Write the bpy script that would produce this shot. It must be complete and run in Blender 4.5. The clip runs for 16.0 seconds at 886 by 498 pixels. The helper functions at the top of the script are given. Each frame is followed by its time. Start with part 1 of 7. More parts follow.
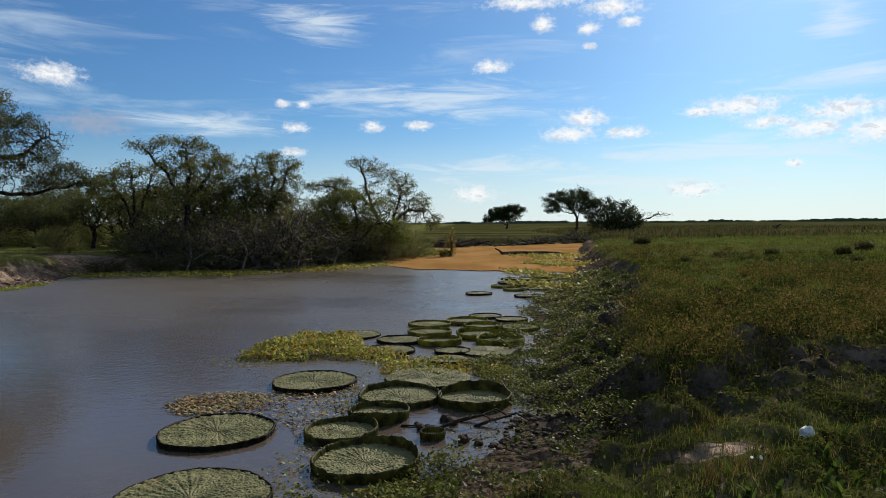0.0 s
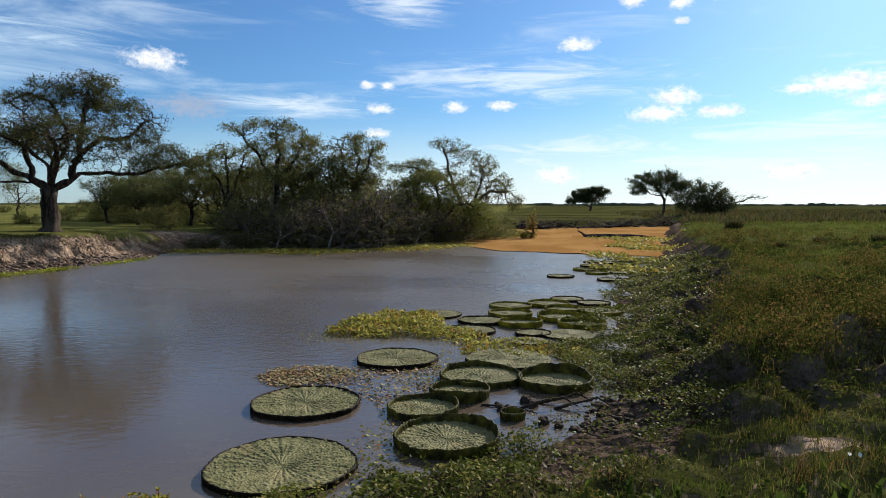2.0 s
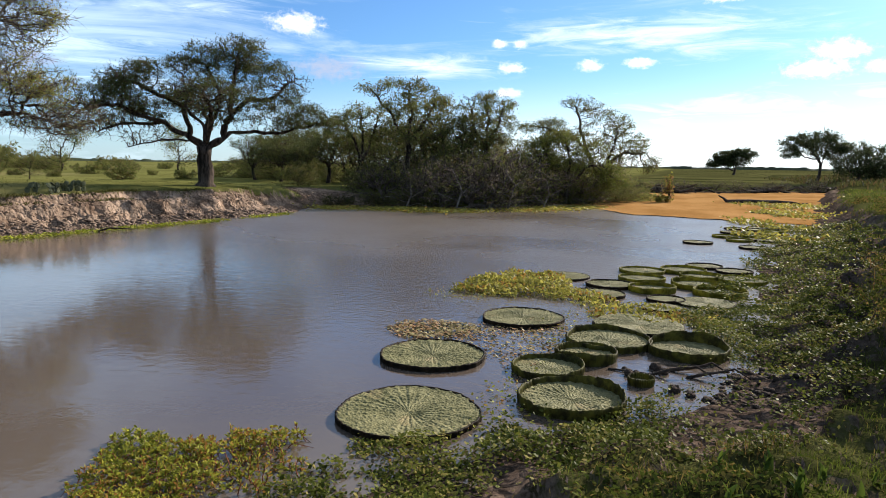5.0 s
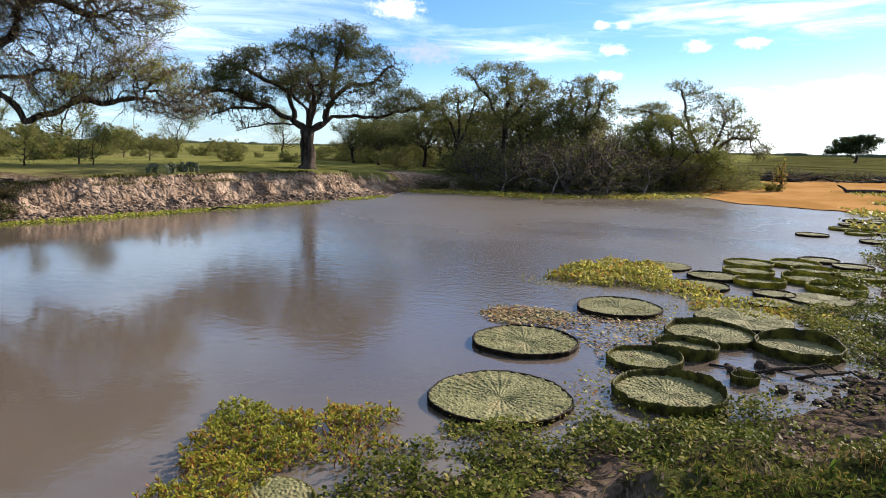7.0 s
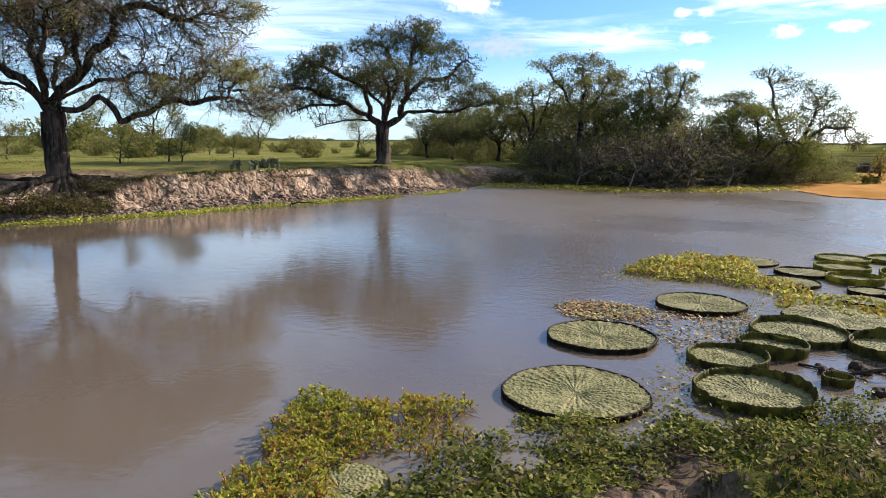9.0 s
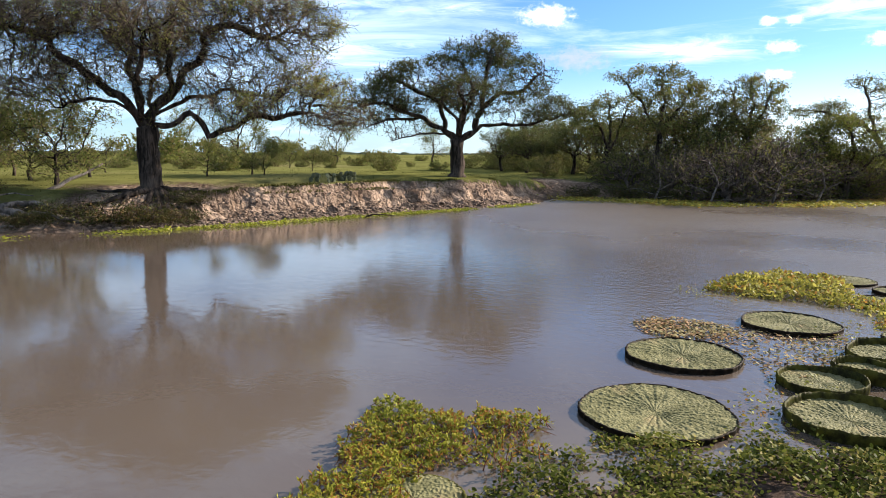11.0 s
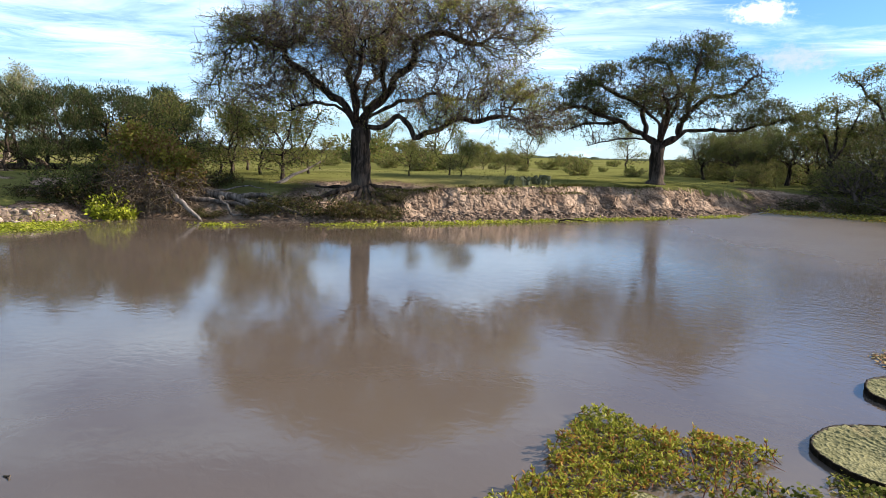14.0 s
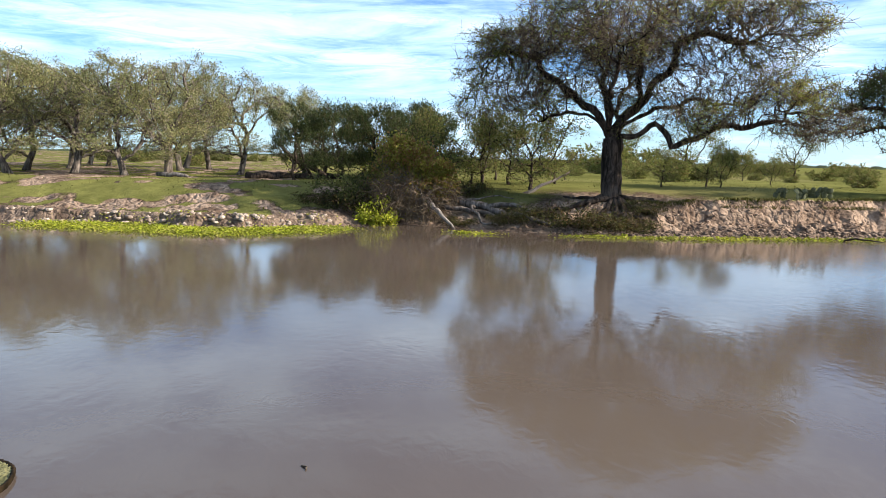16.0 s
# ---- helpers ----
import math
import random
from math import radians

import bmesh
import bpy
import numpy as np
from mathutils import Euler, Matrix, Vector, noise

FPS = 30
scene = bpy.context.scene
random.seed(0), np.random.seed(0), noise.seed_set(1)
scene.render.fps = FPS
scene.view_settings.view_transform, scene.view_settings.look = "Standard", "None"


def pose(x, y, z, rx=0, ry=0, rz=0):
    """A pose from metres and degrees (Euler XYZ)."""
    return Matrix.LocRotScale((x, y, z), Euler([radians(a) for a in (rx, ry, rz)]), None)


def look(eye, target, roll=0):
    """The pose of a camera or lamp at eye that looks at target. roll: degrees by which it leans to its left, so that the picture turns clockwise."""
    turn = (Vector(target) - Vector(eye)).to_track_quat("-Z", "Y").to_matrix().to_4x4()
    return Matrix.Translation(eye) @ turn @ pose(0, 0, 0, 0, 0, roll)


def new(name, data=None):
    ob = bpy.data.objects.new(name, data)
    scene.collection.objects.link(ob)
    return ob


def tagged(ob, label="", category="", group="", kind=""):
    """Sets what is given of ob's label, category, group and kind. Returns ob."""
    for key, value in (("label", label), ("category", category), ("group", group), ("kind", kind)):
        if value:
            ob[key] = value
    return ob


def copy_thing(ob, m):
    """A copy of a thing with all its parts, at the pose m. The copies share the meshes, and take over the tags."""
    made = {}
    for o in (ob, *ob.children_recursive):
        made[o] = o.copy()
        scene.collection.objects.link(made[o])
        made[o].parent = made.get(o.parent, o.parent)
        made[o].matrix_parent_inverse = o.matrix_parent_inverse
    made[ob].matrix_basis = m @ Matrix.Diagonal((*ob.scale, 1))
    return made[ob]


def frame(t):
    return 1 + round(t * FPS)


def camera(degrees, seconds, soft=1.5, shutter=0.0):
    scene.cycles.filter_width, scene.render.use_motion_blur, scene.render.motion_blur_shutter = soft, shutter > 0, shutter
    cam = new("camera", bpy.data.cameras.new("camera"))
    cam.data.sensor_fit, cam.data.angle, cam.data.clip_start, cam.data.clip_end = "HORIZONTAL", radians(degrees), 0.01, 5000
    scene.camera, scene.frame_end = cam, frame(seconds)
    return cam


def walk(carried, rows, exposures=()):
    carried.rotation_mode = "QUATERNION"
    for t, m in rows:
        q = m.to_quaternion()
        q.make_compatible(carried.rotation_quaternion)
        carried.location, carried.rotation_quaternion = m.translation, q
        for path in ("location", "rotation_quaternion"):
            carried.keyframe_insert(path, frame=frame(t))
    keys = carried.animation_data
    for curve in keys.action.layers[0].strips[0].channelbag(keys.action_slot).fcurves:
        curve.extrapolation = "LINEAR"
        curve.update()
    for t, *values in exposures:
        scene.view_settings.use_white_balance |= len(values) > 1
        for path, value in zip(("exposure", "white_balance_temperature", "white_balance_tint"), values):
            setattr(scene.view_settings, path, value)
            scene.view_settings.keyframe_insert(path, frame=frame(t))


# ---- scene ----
cam = camera(67.1, 16.0, soft=0.5)
PATH = [
    (0, (-0.149, -0.214, 2.076), (-0.198, 1.784, 2.0), -0.4),
    (0.5, (-0.15, -0.225, 2.082), (-0.241, 1.771, 1.991), -0.3),
    (1, (-0.163, -0.216, 2.072), (-0.326, 1.774, 1.973), -0.1),
    (1.5, (-0.163, -0.242, 2.077), (-0.385, 1.742, 1.963), 0.1),
    (2, (-0.168, -0.252, 2.081), (-0.457, 1.723, 1.949), 0.1),
    (2.5, (-0.176, -0.236, 2.072), (-0.541, 1.725, 1.927), 0.1),
    (3, (-0.173, -0.244, 2.076), (-0.619, 1.697, 1.902), -0.0),
    (3.5, (-0.176, -0.23, 2.063), (-0.68, 1.695, 1.86), 0.3),
    (6, (-0.202, -0.221, 2.036), (-0.975, 1.603, 1.758), 1.0),
    (6.5, (-0.207, -0.218, 2.037), (-1.05, 1.572, 1.743), 1.2),
    (7, (-0.214, -0.225, 2.038), (-1.118, 1.533, 1.739), 1.2),
    (7.5, (-0.226, -0.217, 2.025), (-1.188, 1.512, 1.73), 1.1),
    (8, (-0.219, -0.228, 2.026), (-1.24, 1.465, 1.725), 0.7),
    (10.5, (-0.242, -0.238, 2.012), (-1.434, 1.339, 1.707), 0.5),
    (11, (-0.261, -0.238, 2.009), (-1.528, 1.283, 1.729), 0.3),
    (11.5, (-0.272, -0.241, 2.004), (-1.649, 1.183, 1.73), 0.1),
    (12, (-0.284, -0.261, 2.002), (-1.742, 1.078, 1.716), 0.3),
    (12.5, (-0.331, -0.251, 1.989), (-1.858, 1.006, 1.691), 0.5),
    (13, (-0.369, -0.286, 1.99), (-1.972, 0.872, 1.692), 0.6),
    (13.5, (-0.415, -0.342, 1.993), (-2.042, 0.787, 1.713), 1.6),
    (14, (-0.428, -0.442, 2.012), (-2.061, 0.679, 1.733), 1.6),
    (14.5, (-0.549, -0.465, 2.017), (-2.266, 0.53, 1.766), 0.8),
    (15, (-0.704, -0.507, 2.026), (-2.517, 0.296, 1.767), 0.6),
    (15.5, (-0.807, -0.544, 1.998), (-2.699, 0.04, 1.719), 0.9),
    (16, (-0.848, -0.605, 2.008), (-2.769, -0.116, 1.741), 1.3),
]
walk(cam, [(t, look(eye, target, roll)) for t, eye, target, roll in PATH], exposures=[(0, 0.14, 6480, 9), (2, 0.44, 6530, 10), (3.5, 0.67, 6600, 12), (6, 1.07, 6690, 14), (8, 1.21, 6740, 15), (12, 1.26, 6730, 15), (16, 1.31, 6640, 13)])

# ---- world, sun ----
SUN_AZ, SUN_EL = 26.0, 27.0          # degrees right of +y, and above the horizon
sun_dir = Vector((math.sin(radians(SUN_AZ)) * math.cos(radians(SUN_EL)), math.cos(radians(SUN_AZ)) * math.cos(radians(SUN_EL)), math.sin(radians(SUN_EL))))
sun_data = bpy.data.lights.new("sun", "SUN")
sun_data.energy, sun_data.angle, sun_data.color = 5.0, radians(0.53), (1.0, 0.93, 0.82)
sun = new("sun", sun_data)
sun.matrix_world = look(sun_dir * 60, (0, 0, 0))

# fair-weather clouds as (azimuth to the right, elevation, half width, half height), in degrees
CUMULUS = [
    (-31.4, 11.1, 2.0, 0.75), (2.7, 13.0, 1.5, 0.54), (10.6, 8.6, 1.8, 0.73), (9.4, 7.4, 2.3, 0.65), (14.0, 7.3, 1.9, 0.45), (22.5, 8.9, 3.3, 0.77), (19.6, 8.7, 1.7, 0.39), (29.3, 8.1, 2.8, 0.8),
    (27.5, 7.0, 2.5, 0.74), (-3.4, 8.3, 1.2, 0.37), (-7.3, 8.2, 1.0, 0.47), (-13.7, 8.0, 1.1, 0.41), (-14.0, 6.0, 1.0, 0.37), (-14.7, 9.9, 0.6, 0.32), (-13.0, 9.9, 0.6, 0.32), (10.9, 15.7, 0.9, 0.43),
    (10.9, 14.3, 0.6, 0.26), (7.1, 16.2, 0.9, 0.69), (12.9, 17.2, 2.4, 0.75), (5.7, 17.9, 3.3, 0.51), (26.3, 4.4, 0.8, 0.3), (8.6, 18.4, 3.0, 0.8), (14.2, 16.0, 1.0, 0.4), (24.5, 7.6, 2.0, 0.5), (31.5, 6.6, 2.6, 0.9), (19.0, 2.6, 2.1, 0.63), (1.3, 2.5, 1.9, 0.67),
]
GREY = [(-28.7, 7.8, 3.0, 0.9), (-50.5, 7.2, 2.0, 0.6)]
CIRRUS = [
    (22.0, 3.6, 13.0, 1.7), (30.0, 10.5, 6.0, 0.8), (0.0, 3.4, 7.0, 1.0),
    (-2.0, 10.3, 9.1, 1.2), (-21.8, 8.3, 5.2, 0.7), (-11.9, 16.4, 3.3, 1.1), (4.2, 4.6, 10.7, 1.1), (20.9, 5.4, 12.2, 1.1), (13.6, 3.0, 16.2, 1.4), (-47.9, 8.1, 6.4, 1.5), (-44.2, 6.0, 5.3, 0.8),
    (-20.8, 8.1, 5.9, 0.7), (-40.0, 12.0, 5.0, 1.0), (-52.0, 12.0, 7.0, 1.2), (-83.5, 7.8, 9.0, 1.6), (-98.0, 9.0, 15.0, 2.2), (-82.4, 7.3, 9.5, 1.4), (-77.7, 11.2, 9.0, 0.9), (28.9, 14.8, 1.6, 1.3), (-66.0, 6.0, 8.0, 0.9), (-68.0, 10.5, 7.0, 0.8), (-108.0, 13.0, 12.0, 2.0),
]


class Nodes:
    """A short way to write node trees."""

    def __init__(self, tree):
        self.tree = tree
        tree.nodes.clear()

    def feed(self, n, ins):
        for key, v in ins.items():
            if hasattr(v, "is_output"):
                self.tree.links.new(v, n.inputs[key])
            else:
                n.inputs[key].default_value = v
        return n

    def add(self, kind, out=0, ins=None):
        n = self.feed(self.tree.nodes.new(kind), ins or {})
        return n.outputs[out] if out is not None else n

    def attribute(self, name):
        n = self.tree.nodes.new("ShaderNodeAttribute")
        n.attribute_name = name
        return n.outputs["Fac"]

    def math(self, op, a, b=0.0, c=0.0):
        n = self.tree.nodes.new("ShaderNodeMath")
        n.operation = op
        return self.feed(n, {0: a, 1: b, 2: c}).outputs[0]

    def vec(self, op, a, b=(0, 0, 0), out=0):
        n = self.tree.nodes.new("ShaderNodeVectorMath")
        n.operation = op
        return self.feed(n, {0: a, 1: b}).outputs[out]

    def noise(self, vector, scale, detail=4.0, rough=0.55, distort=0.0):
        return self.add("ShaderNodeTexNoise", 0, {"Vector": vector, "Scale": scale, "Detail": detail, "Roughness": rough, "Distortion": distort})

    def ramp(self, fac, lo, hi):
        n = self.tree.nodes.new("ShaderNodeMapRange")
        n.interpolation_type = "SMOOTHSTEP"
        return self.feed(n, {0: fac, 1: lo, 2: hi, 3: 0.0, 4: 1.0}).outputs[0]

    def mix(self, fac, a, b):
        n = self.tree.nodes.new("ShaderNodeMix")
        n.data_type = "RGBA"
        a, b = ((*v, 1.0) if isinstance(v, tuple) else v for v in (a, b))
        return self.feed(n, {0: fac, 6: a, 7: b}).outputs[2]


def build_world():
    world = bpy.data.worlds.new("sky")
    world.use_nodes = True
    scene.world = world
    n = Nodes(world.node_tree)
    co = n.add("ShaderNodeTexCoord", "Generated")
    d = n.vec("NORMALIZE", co)
    xyz = n.add("ShaderNodeSeparateXYZ", None, {0: d})
    az = n.math("MULTIPLY", n.math("ARCTAN2", xyz.outputs[0], xyz.outputs[1]), 180 / math.pi)
    el = n.math("MULTIPLY", n.math("ARCSINE", xyz.outputs[2]), 180 / math.pi)
    ae = n.add("ShaderNodeCombineXYZ", 0, {0: az, 1: el})

    def nearest(ellipses):
        best = None
        for a, e, w, h in ellipses:
            off = n.vec("MULTIPLY", n.vec("SUBTRACT", ae, (a, e, 0)), (0.85 / w, 0.8 / h, 0))
            dist = n.vec("LENGTH", off, out=1)
            best = dist if best is None else n.math("MINIMUM", best, dist)
        return best

    puff = n.noise(n.vec("MULTIPLY", ae, (1.0, 1.5, 1)), 0.9, 6, 0.66)
    fine = n.noise(n.vec("MULTIPLY", ae, (1.0, 1.3, 1)), 1.9, 5, 0.6)
    lumpy = n.math("ADD", n.math("MULTIPLY", n.math("SUBTRACT", puff, 0.5), 1.9), n.math("MULTIPLY", n.math("SUBTRACT", fine, 0.5), 1.2))
    cum = n.ramp(n.math("SUBTRACT", n.math("ADD", lumpy, 1.0), nearest(CUMULUS)), -0.15, 1.0)
    # wind-drawn ice cloud
    streak = n.noise(n.vec("MULTIPLY", n.vec("ADD", ae, (3, 5, 0)), (0.06, 0.42, 1)), 1.0, 6, 0.62, 0.6)
    wisp = n.noise(n.vec("MULTIPLY", ae, (0.10, 0.75, 1)), 1.2, 6, 0.65, 1.2)
    veil = n.math("SUBTRACT", 1.0, nearest(CIRRUS))
    cir = n.ramp(n.math("ADD", n.math("MULTIPLY", veil, 0.6), n.math("MULTIPLY", n.math("SUBTRACT", wisp, 0.5), 2.2)), -0.2, 0.8)
    left = n.math("MAXIMUM", n.ramp(n.math("MULTIPLY", az, -1.0), 15.0, 60.0), n.ramp(az, 80.0, 130.0))
    thin = n.ramp(streak, n.math("SUBTRACT", 0.52, n.math("MULTIPLY", left, 0.25)), n.math("SUBTRACT", 0.80, n.math("MULTIPLY", left, 0.10)))
    thin = n.math("MULTIPLY", thin, n.math("ADD", 0.36, n.math("MULTIPLY", left, 0.36)))
    haze = n.math("MULTIPLY", n.ramp(n.math("MULTIPLY", el, -1.0), -8.5, 0.5), n.math("SUBTRACT", 0.72, n.math("MULTIPLY", n.ramp(n.math("MULTIPLY", az, -1.0), -5.0, 45.0), 0.42)))
    low = n.ramp(n.math("MULTIPLY", el, -1.0), -40.0, -15.0)
    thin = n.math("MULTIPLY", thin, low)
    veiled = n.math("MULTIPLY", n.ramp(el, 15.0, 32.0), n.math("ADD", 0.06, n.math("MULTIPLY", streak, 0.22)))
    glow = n.math("MULTIPLY", n.ramp(el, 17.0, 28.0), n.math("MULTIPLY", n.ramp(n.vec("DOT_PRODUCT", d, tuple(sun_dir), out=1), 0.1, 0.95), 0.75))
    veiled = n.math("MAXIMUM", veiled, glow)
    ice = n.math("MAXIMUM", n.math("MAXIMUM", n.math("MULTIPLY", cir, 0.72), n.math("MAXIMUM", thin, veiled)), haze)
    clear = n.add("ShaderNodeTexSky", None)
    clear.sky_type, clear.sun_disc, clear.sun_elevation, clear.sun_rotation = "NISHITA", False, radians(SUN_EL), radians(SUN_AZ)
    clear.air_density, clear.dust_density, clear.ozone_density = 1.0, 0.45, 3.5
    sky = n.vec("MULTIPLY", clear.outputs[0], (0.63, 0.98, 1.3))
    # undersides of the puffs are grey
    under = n.math("MULTIPLY", n.ramp(n.math("SUBTRACT", puff, n.noise(n.vec("ADD", n.vec("MULTIPLY", ae, (1.0, 1.5, 1)), (0, -0.55, 0)), 0.9, 6, 0.66)), 0.0, 0.14), 0.6)
    white = n.mix(under, (14.0, 14.1, 14.2), (8.0, 8.9, 10.4))
    col = n.mix(ice, sky, n.mix(left, (11.4, 12.6, 13.4), (8.6, 11.6, 14.0)))
    dull = n.ramp(n.math("SUBTRACT", n.math("ADD", lumpy, 1.0), nearest(GREY)), -0.15, 1.0)
    col = n.mix(n.math("MULTIPLY", dull, 0.95), col, (4.7, 5.8, 7.9))
    col = n.mix(cum, col, white)
    bg = n.add("ShaderNodeBackground", 0, {"Color": col, "Strength": SKY_STRENGTH})
    out = n.add("ShaderNodeOutputWorld", None)
    n.tree.links.new(bg, out.inputs[0])


SKY_STRENGTH = 0.062
build_world()


# ---- materials ----
def material(name):
    m = bpy.data.materials.new(name)
    m.use_nodes = True
    return m, Nodes(m.node_tree)


def finish(n, color, rough=0.8, bump=None, bump_d=0.02, spec=0.08, **extra):
    ins = {"Base Color": color, "Roughness": rough, "Specular IOR Level": spec}
    ins.update(extra)
    p = n.add("ShaderNodeBsdfPrincipled", None, ins)
    if bump is not None:
        n.tree.links.new(n.add("ShaderNodeBump", 0, {"Height": bump, "Distance": bump_d, "Strength": 1.0}), p.inputs["Normal"])
    n.tree.links.new(p.outputs[0], n.add("ShaderNodeOutputMaterial", None).inputs[0])
    return p


def leaf_material(name, low, high, warm, warm_share=0.25, rough=0.5, through_light=0.35, gloss=0.06):
    """Leaves: a colour of its own for each leaf, and light that shines through."""
    m, n = material(name)
    rnd = n.add("ShaderNodeNewGeometry", "Random Per Island")
    pos = n.add("ShaderNodeNewGeometry", "Position")
    patch = n.noise(pos, 0.9, 3)
    fac = n.math("ADD", n.math("MULTIPLY", rnd, 0.7), n.math("MULTIPLY", n.math("SUBTRACT", patch, 0.5), 1.6))
    low, high, warm = (tuple(0.86 * c for c in k) for k in (low, high, warm))
    col = n.mix(n.ramp(fac, 0.0, 0.85), low, high)
    share = n.math("ADD", n.math("FRACT", n.math("MULTIPLY", rnd, 7.31)), n.math("MULTIPLY", n.math("SUBTRACT", n.noise(pos, 1.7, 3), 0.5), 1.5))
    col = n.mix(n.ramp(share, 1.0 - warm_share - 0.12, 1.0 - warm_share + 0.12), col, warm)
    p = n.add("ShaderNodeBsdfPrincipled", 0, {"Base Color": col, "Roughness": rough, "Specular IOR Level": gloss})
    tr = n.add("ShaderNodeBsdfTranslucent", 0, {"Color": col})
    mx = n.add("ShaderNodeMixShader", 0, {0: through_light, 1: p, 2: tr})
    n.tree.links.new(mx, n.add("ShaderNodeOutputMaterial", None).inputs[0])
    return m


def bark_material(name, dark, pale, scale=9.0):
    m, n = material(name)
    pos = n.add("ShaderNodeTexCoord", "Object")
    long = n.noise(n.vec("MULTIPLY", pos, (1, 1, 0.18)), scale, 6, 0.65, 0.5)
    big = n.noise(pos, 1.3, 3)
    col = n.mix(n.ramp(n.math("ADD", long, n.math("MULTIPLY", n.math("SUBTRACT", big, 0.5), 0.5)), 0.35, 0.7), dark, pale)
    finish(n, col, 0.9, long, 0.05)
    return m


def soil_material():
    """Grass and bare earth, told apart by the attribute cover; clay on the steep faces."""
    m, n = material("ground")
    geo = n.add("ShaderNodeNewGeometry", None)
    pos, nrm = geo.outputs["Position"], geo.outputs["True Normal"]
    cover = n.attribute("cover")
    wet = n.attribute("wet")
    up = n.add("ShaderNodeSeparateXYZ", 2, {0: nrm})
    big, mid, fine = n.noise(pos, 0.13, 5, 0.6), n.noise(pos, 1.1, 6, 0.65), n.noise(pos, 14.0, 5, 0.7)
    clay = n.mix(n.ramp(n.math("ADD", n.math("MULTIPLY", mid, 0.6), n.math("MULTIPLY", n.noise(pos, 4.0, 5, 0.7), 0.4)), 0.38, 0.62), (0.095, 0.064, 0.046), (0.335, 0.245, 0.180))
    clay = n.mix(n.math("MULTIPLY", n.ramp(fine, 0.5, 0.75), 0.5), clay, (0.13, 0.085, 0.06))
    mud = n.mix(n.ramp(fine, 0.35, 0.7), (0.030, 0.022, 0.017), (0.10, 0.073, 0.058))
    clay = n.mix(wet, clay, mud)
    grass = n.mix(n.ramp(n.math("ADD", n.math("MULTIPLY", big, 0.6), n.math("MULTIPLY", mid, 0.4)), 0.38, 0.62), (0.082, 0.084, 0.025), (0.150, 0.146, 0.046))
    grass = n.mix(n.ramp(n.noise(pos, 0.05, 4), 0.52, 0.72), grass, (0.17, 0.15, 0.065))
    grass = n.mix(n.math("MULTIPLY", n.ramp(n.math("ADD", n.math("MULTIPLY", fine, 0.5), n.math("MULTIPLY", n.noise(pos, 3.2, 5, 0.7), 0.5)), 0.48, 0.68), 0.55), grass, (0.055, 0.065, 0.015))
    marsh = n.mix(n.ramp(n.math("ADD", n.math("MULTIPLY", mid, 0.5), n.math("MULTIPLY", big, 0.5)), 0.36, 0.62), (0.036, 0.043, 0.011), (0.095, 0.108, 0.026))
    marsh = n.mix(n.ramp(n.noise(n.vec("MULTIPLY", pos, (0.25, 1, 1)), 0.11, 4), 0.42, 0.62), marsh, (0.075, 0.070, 0.026))
    # towards low y the ground is darkened, painting in the shade among the blades
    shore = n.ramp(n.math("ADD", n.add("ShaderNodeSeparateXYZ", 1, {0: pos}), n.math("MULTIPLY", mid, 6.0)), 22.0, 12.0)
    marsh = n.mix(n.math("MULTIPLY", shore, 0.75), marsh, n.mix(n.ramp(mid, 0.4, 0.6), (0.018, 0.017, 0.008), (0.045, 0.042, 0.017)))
    far = n.ramp(n.math("ADD", n.add("ShaderNodeSeparateXYZ", 1, {0: pos}), n.math("MULTIPLY", big, 14.0)), 48.0, 66.0)
    marsh = n.mix(far, marsh, n.mix(n.ramp(n.noise(n.vec("MULTIPLY", pos, (0.25, 1, 1)), 0.09, 4), 0.4, 0.6), (0.030, 0.032, 0.011), (0.075, 0.072, 0.026)))
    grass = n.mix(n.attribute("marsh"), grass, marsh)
    edge = n.math("ADD", cover, n.math("MULTIPLY", n.math("SUBTRACT", n.math("ADD", n.math("MULTIPLY", mid, 0.5), n.math("MULTIPLY", fine, 0.5)), 0.5), 1.5))
    edge = n.math("MULTIPLY", n.ramp(edge, 0.38, 0.62), n.ramp(up, 0.62, 0.86))
    col = n.mix(edge, clay, grass)
    crumb = n.add("ShaderNodeTexVoronoi", 0, {"Vector": n.vec("ADD", pos, n.vec("MULTIPLY", n.add("ShaderNodeTexNoise", 1, {"Vector": pos, "Scale": 3.0}), (0.4, 0.4, 0.4))), "Scale": 5.5})
    relief = n.math("ADD", n.math("MULTIPLY", mid, 0.5), n.math("MULTIPLY", fine, 0.35))
    relief = n.math("SUBTRACT", relief, n.math("MULTIPLY", n.math("MULTIPLY", crumb, 1.1), n.math("SUBTRACT", 1.0, edge)))
    rough = n.math("SUBTRACT", 0.95, n.math("MULTIPLY", wet, 0.45))
    finish(n, col, rough, relief, 0.10, 0.0)
    return m


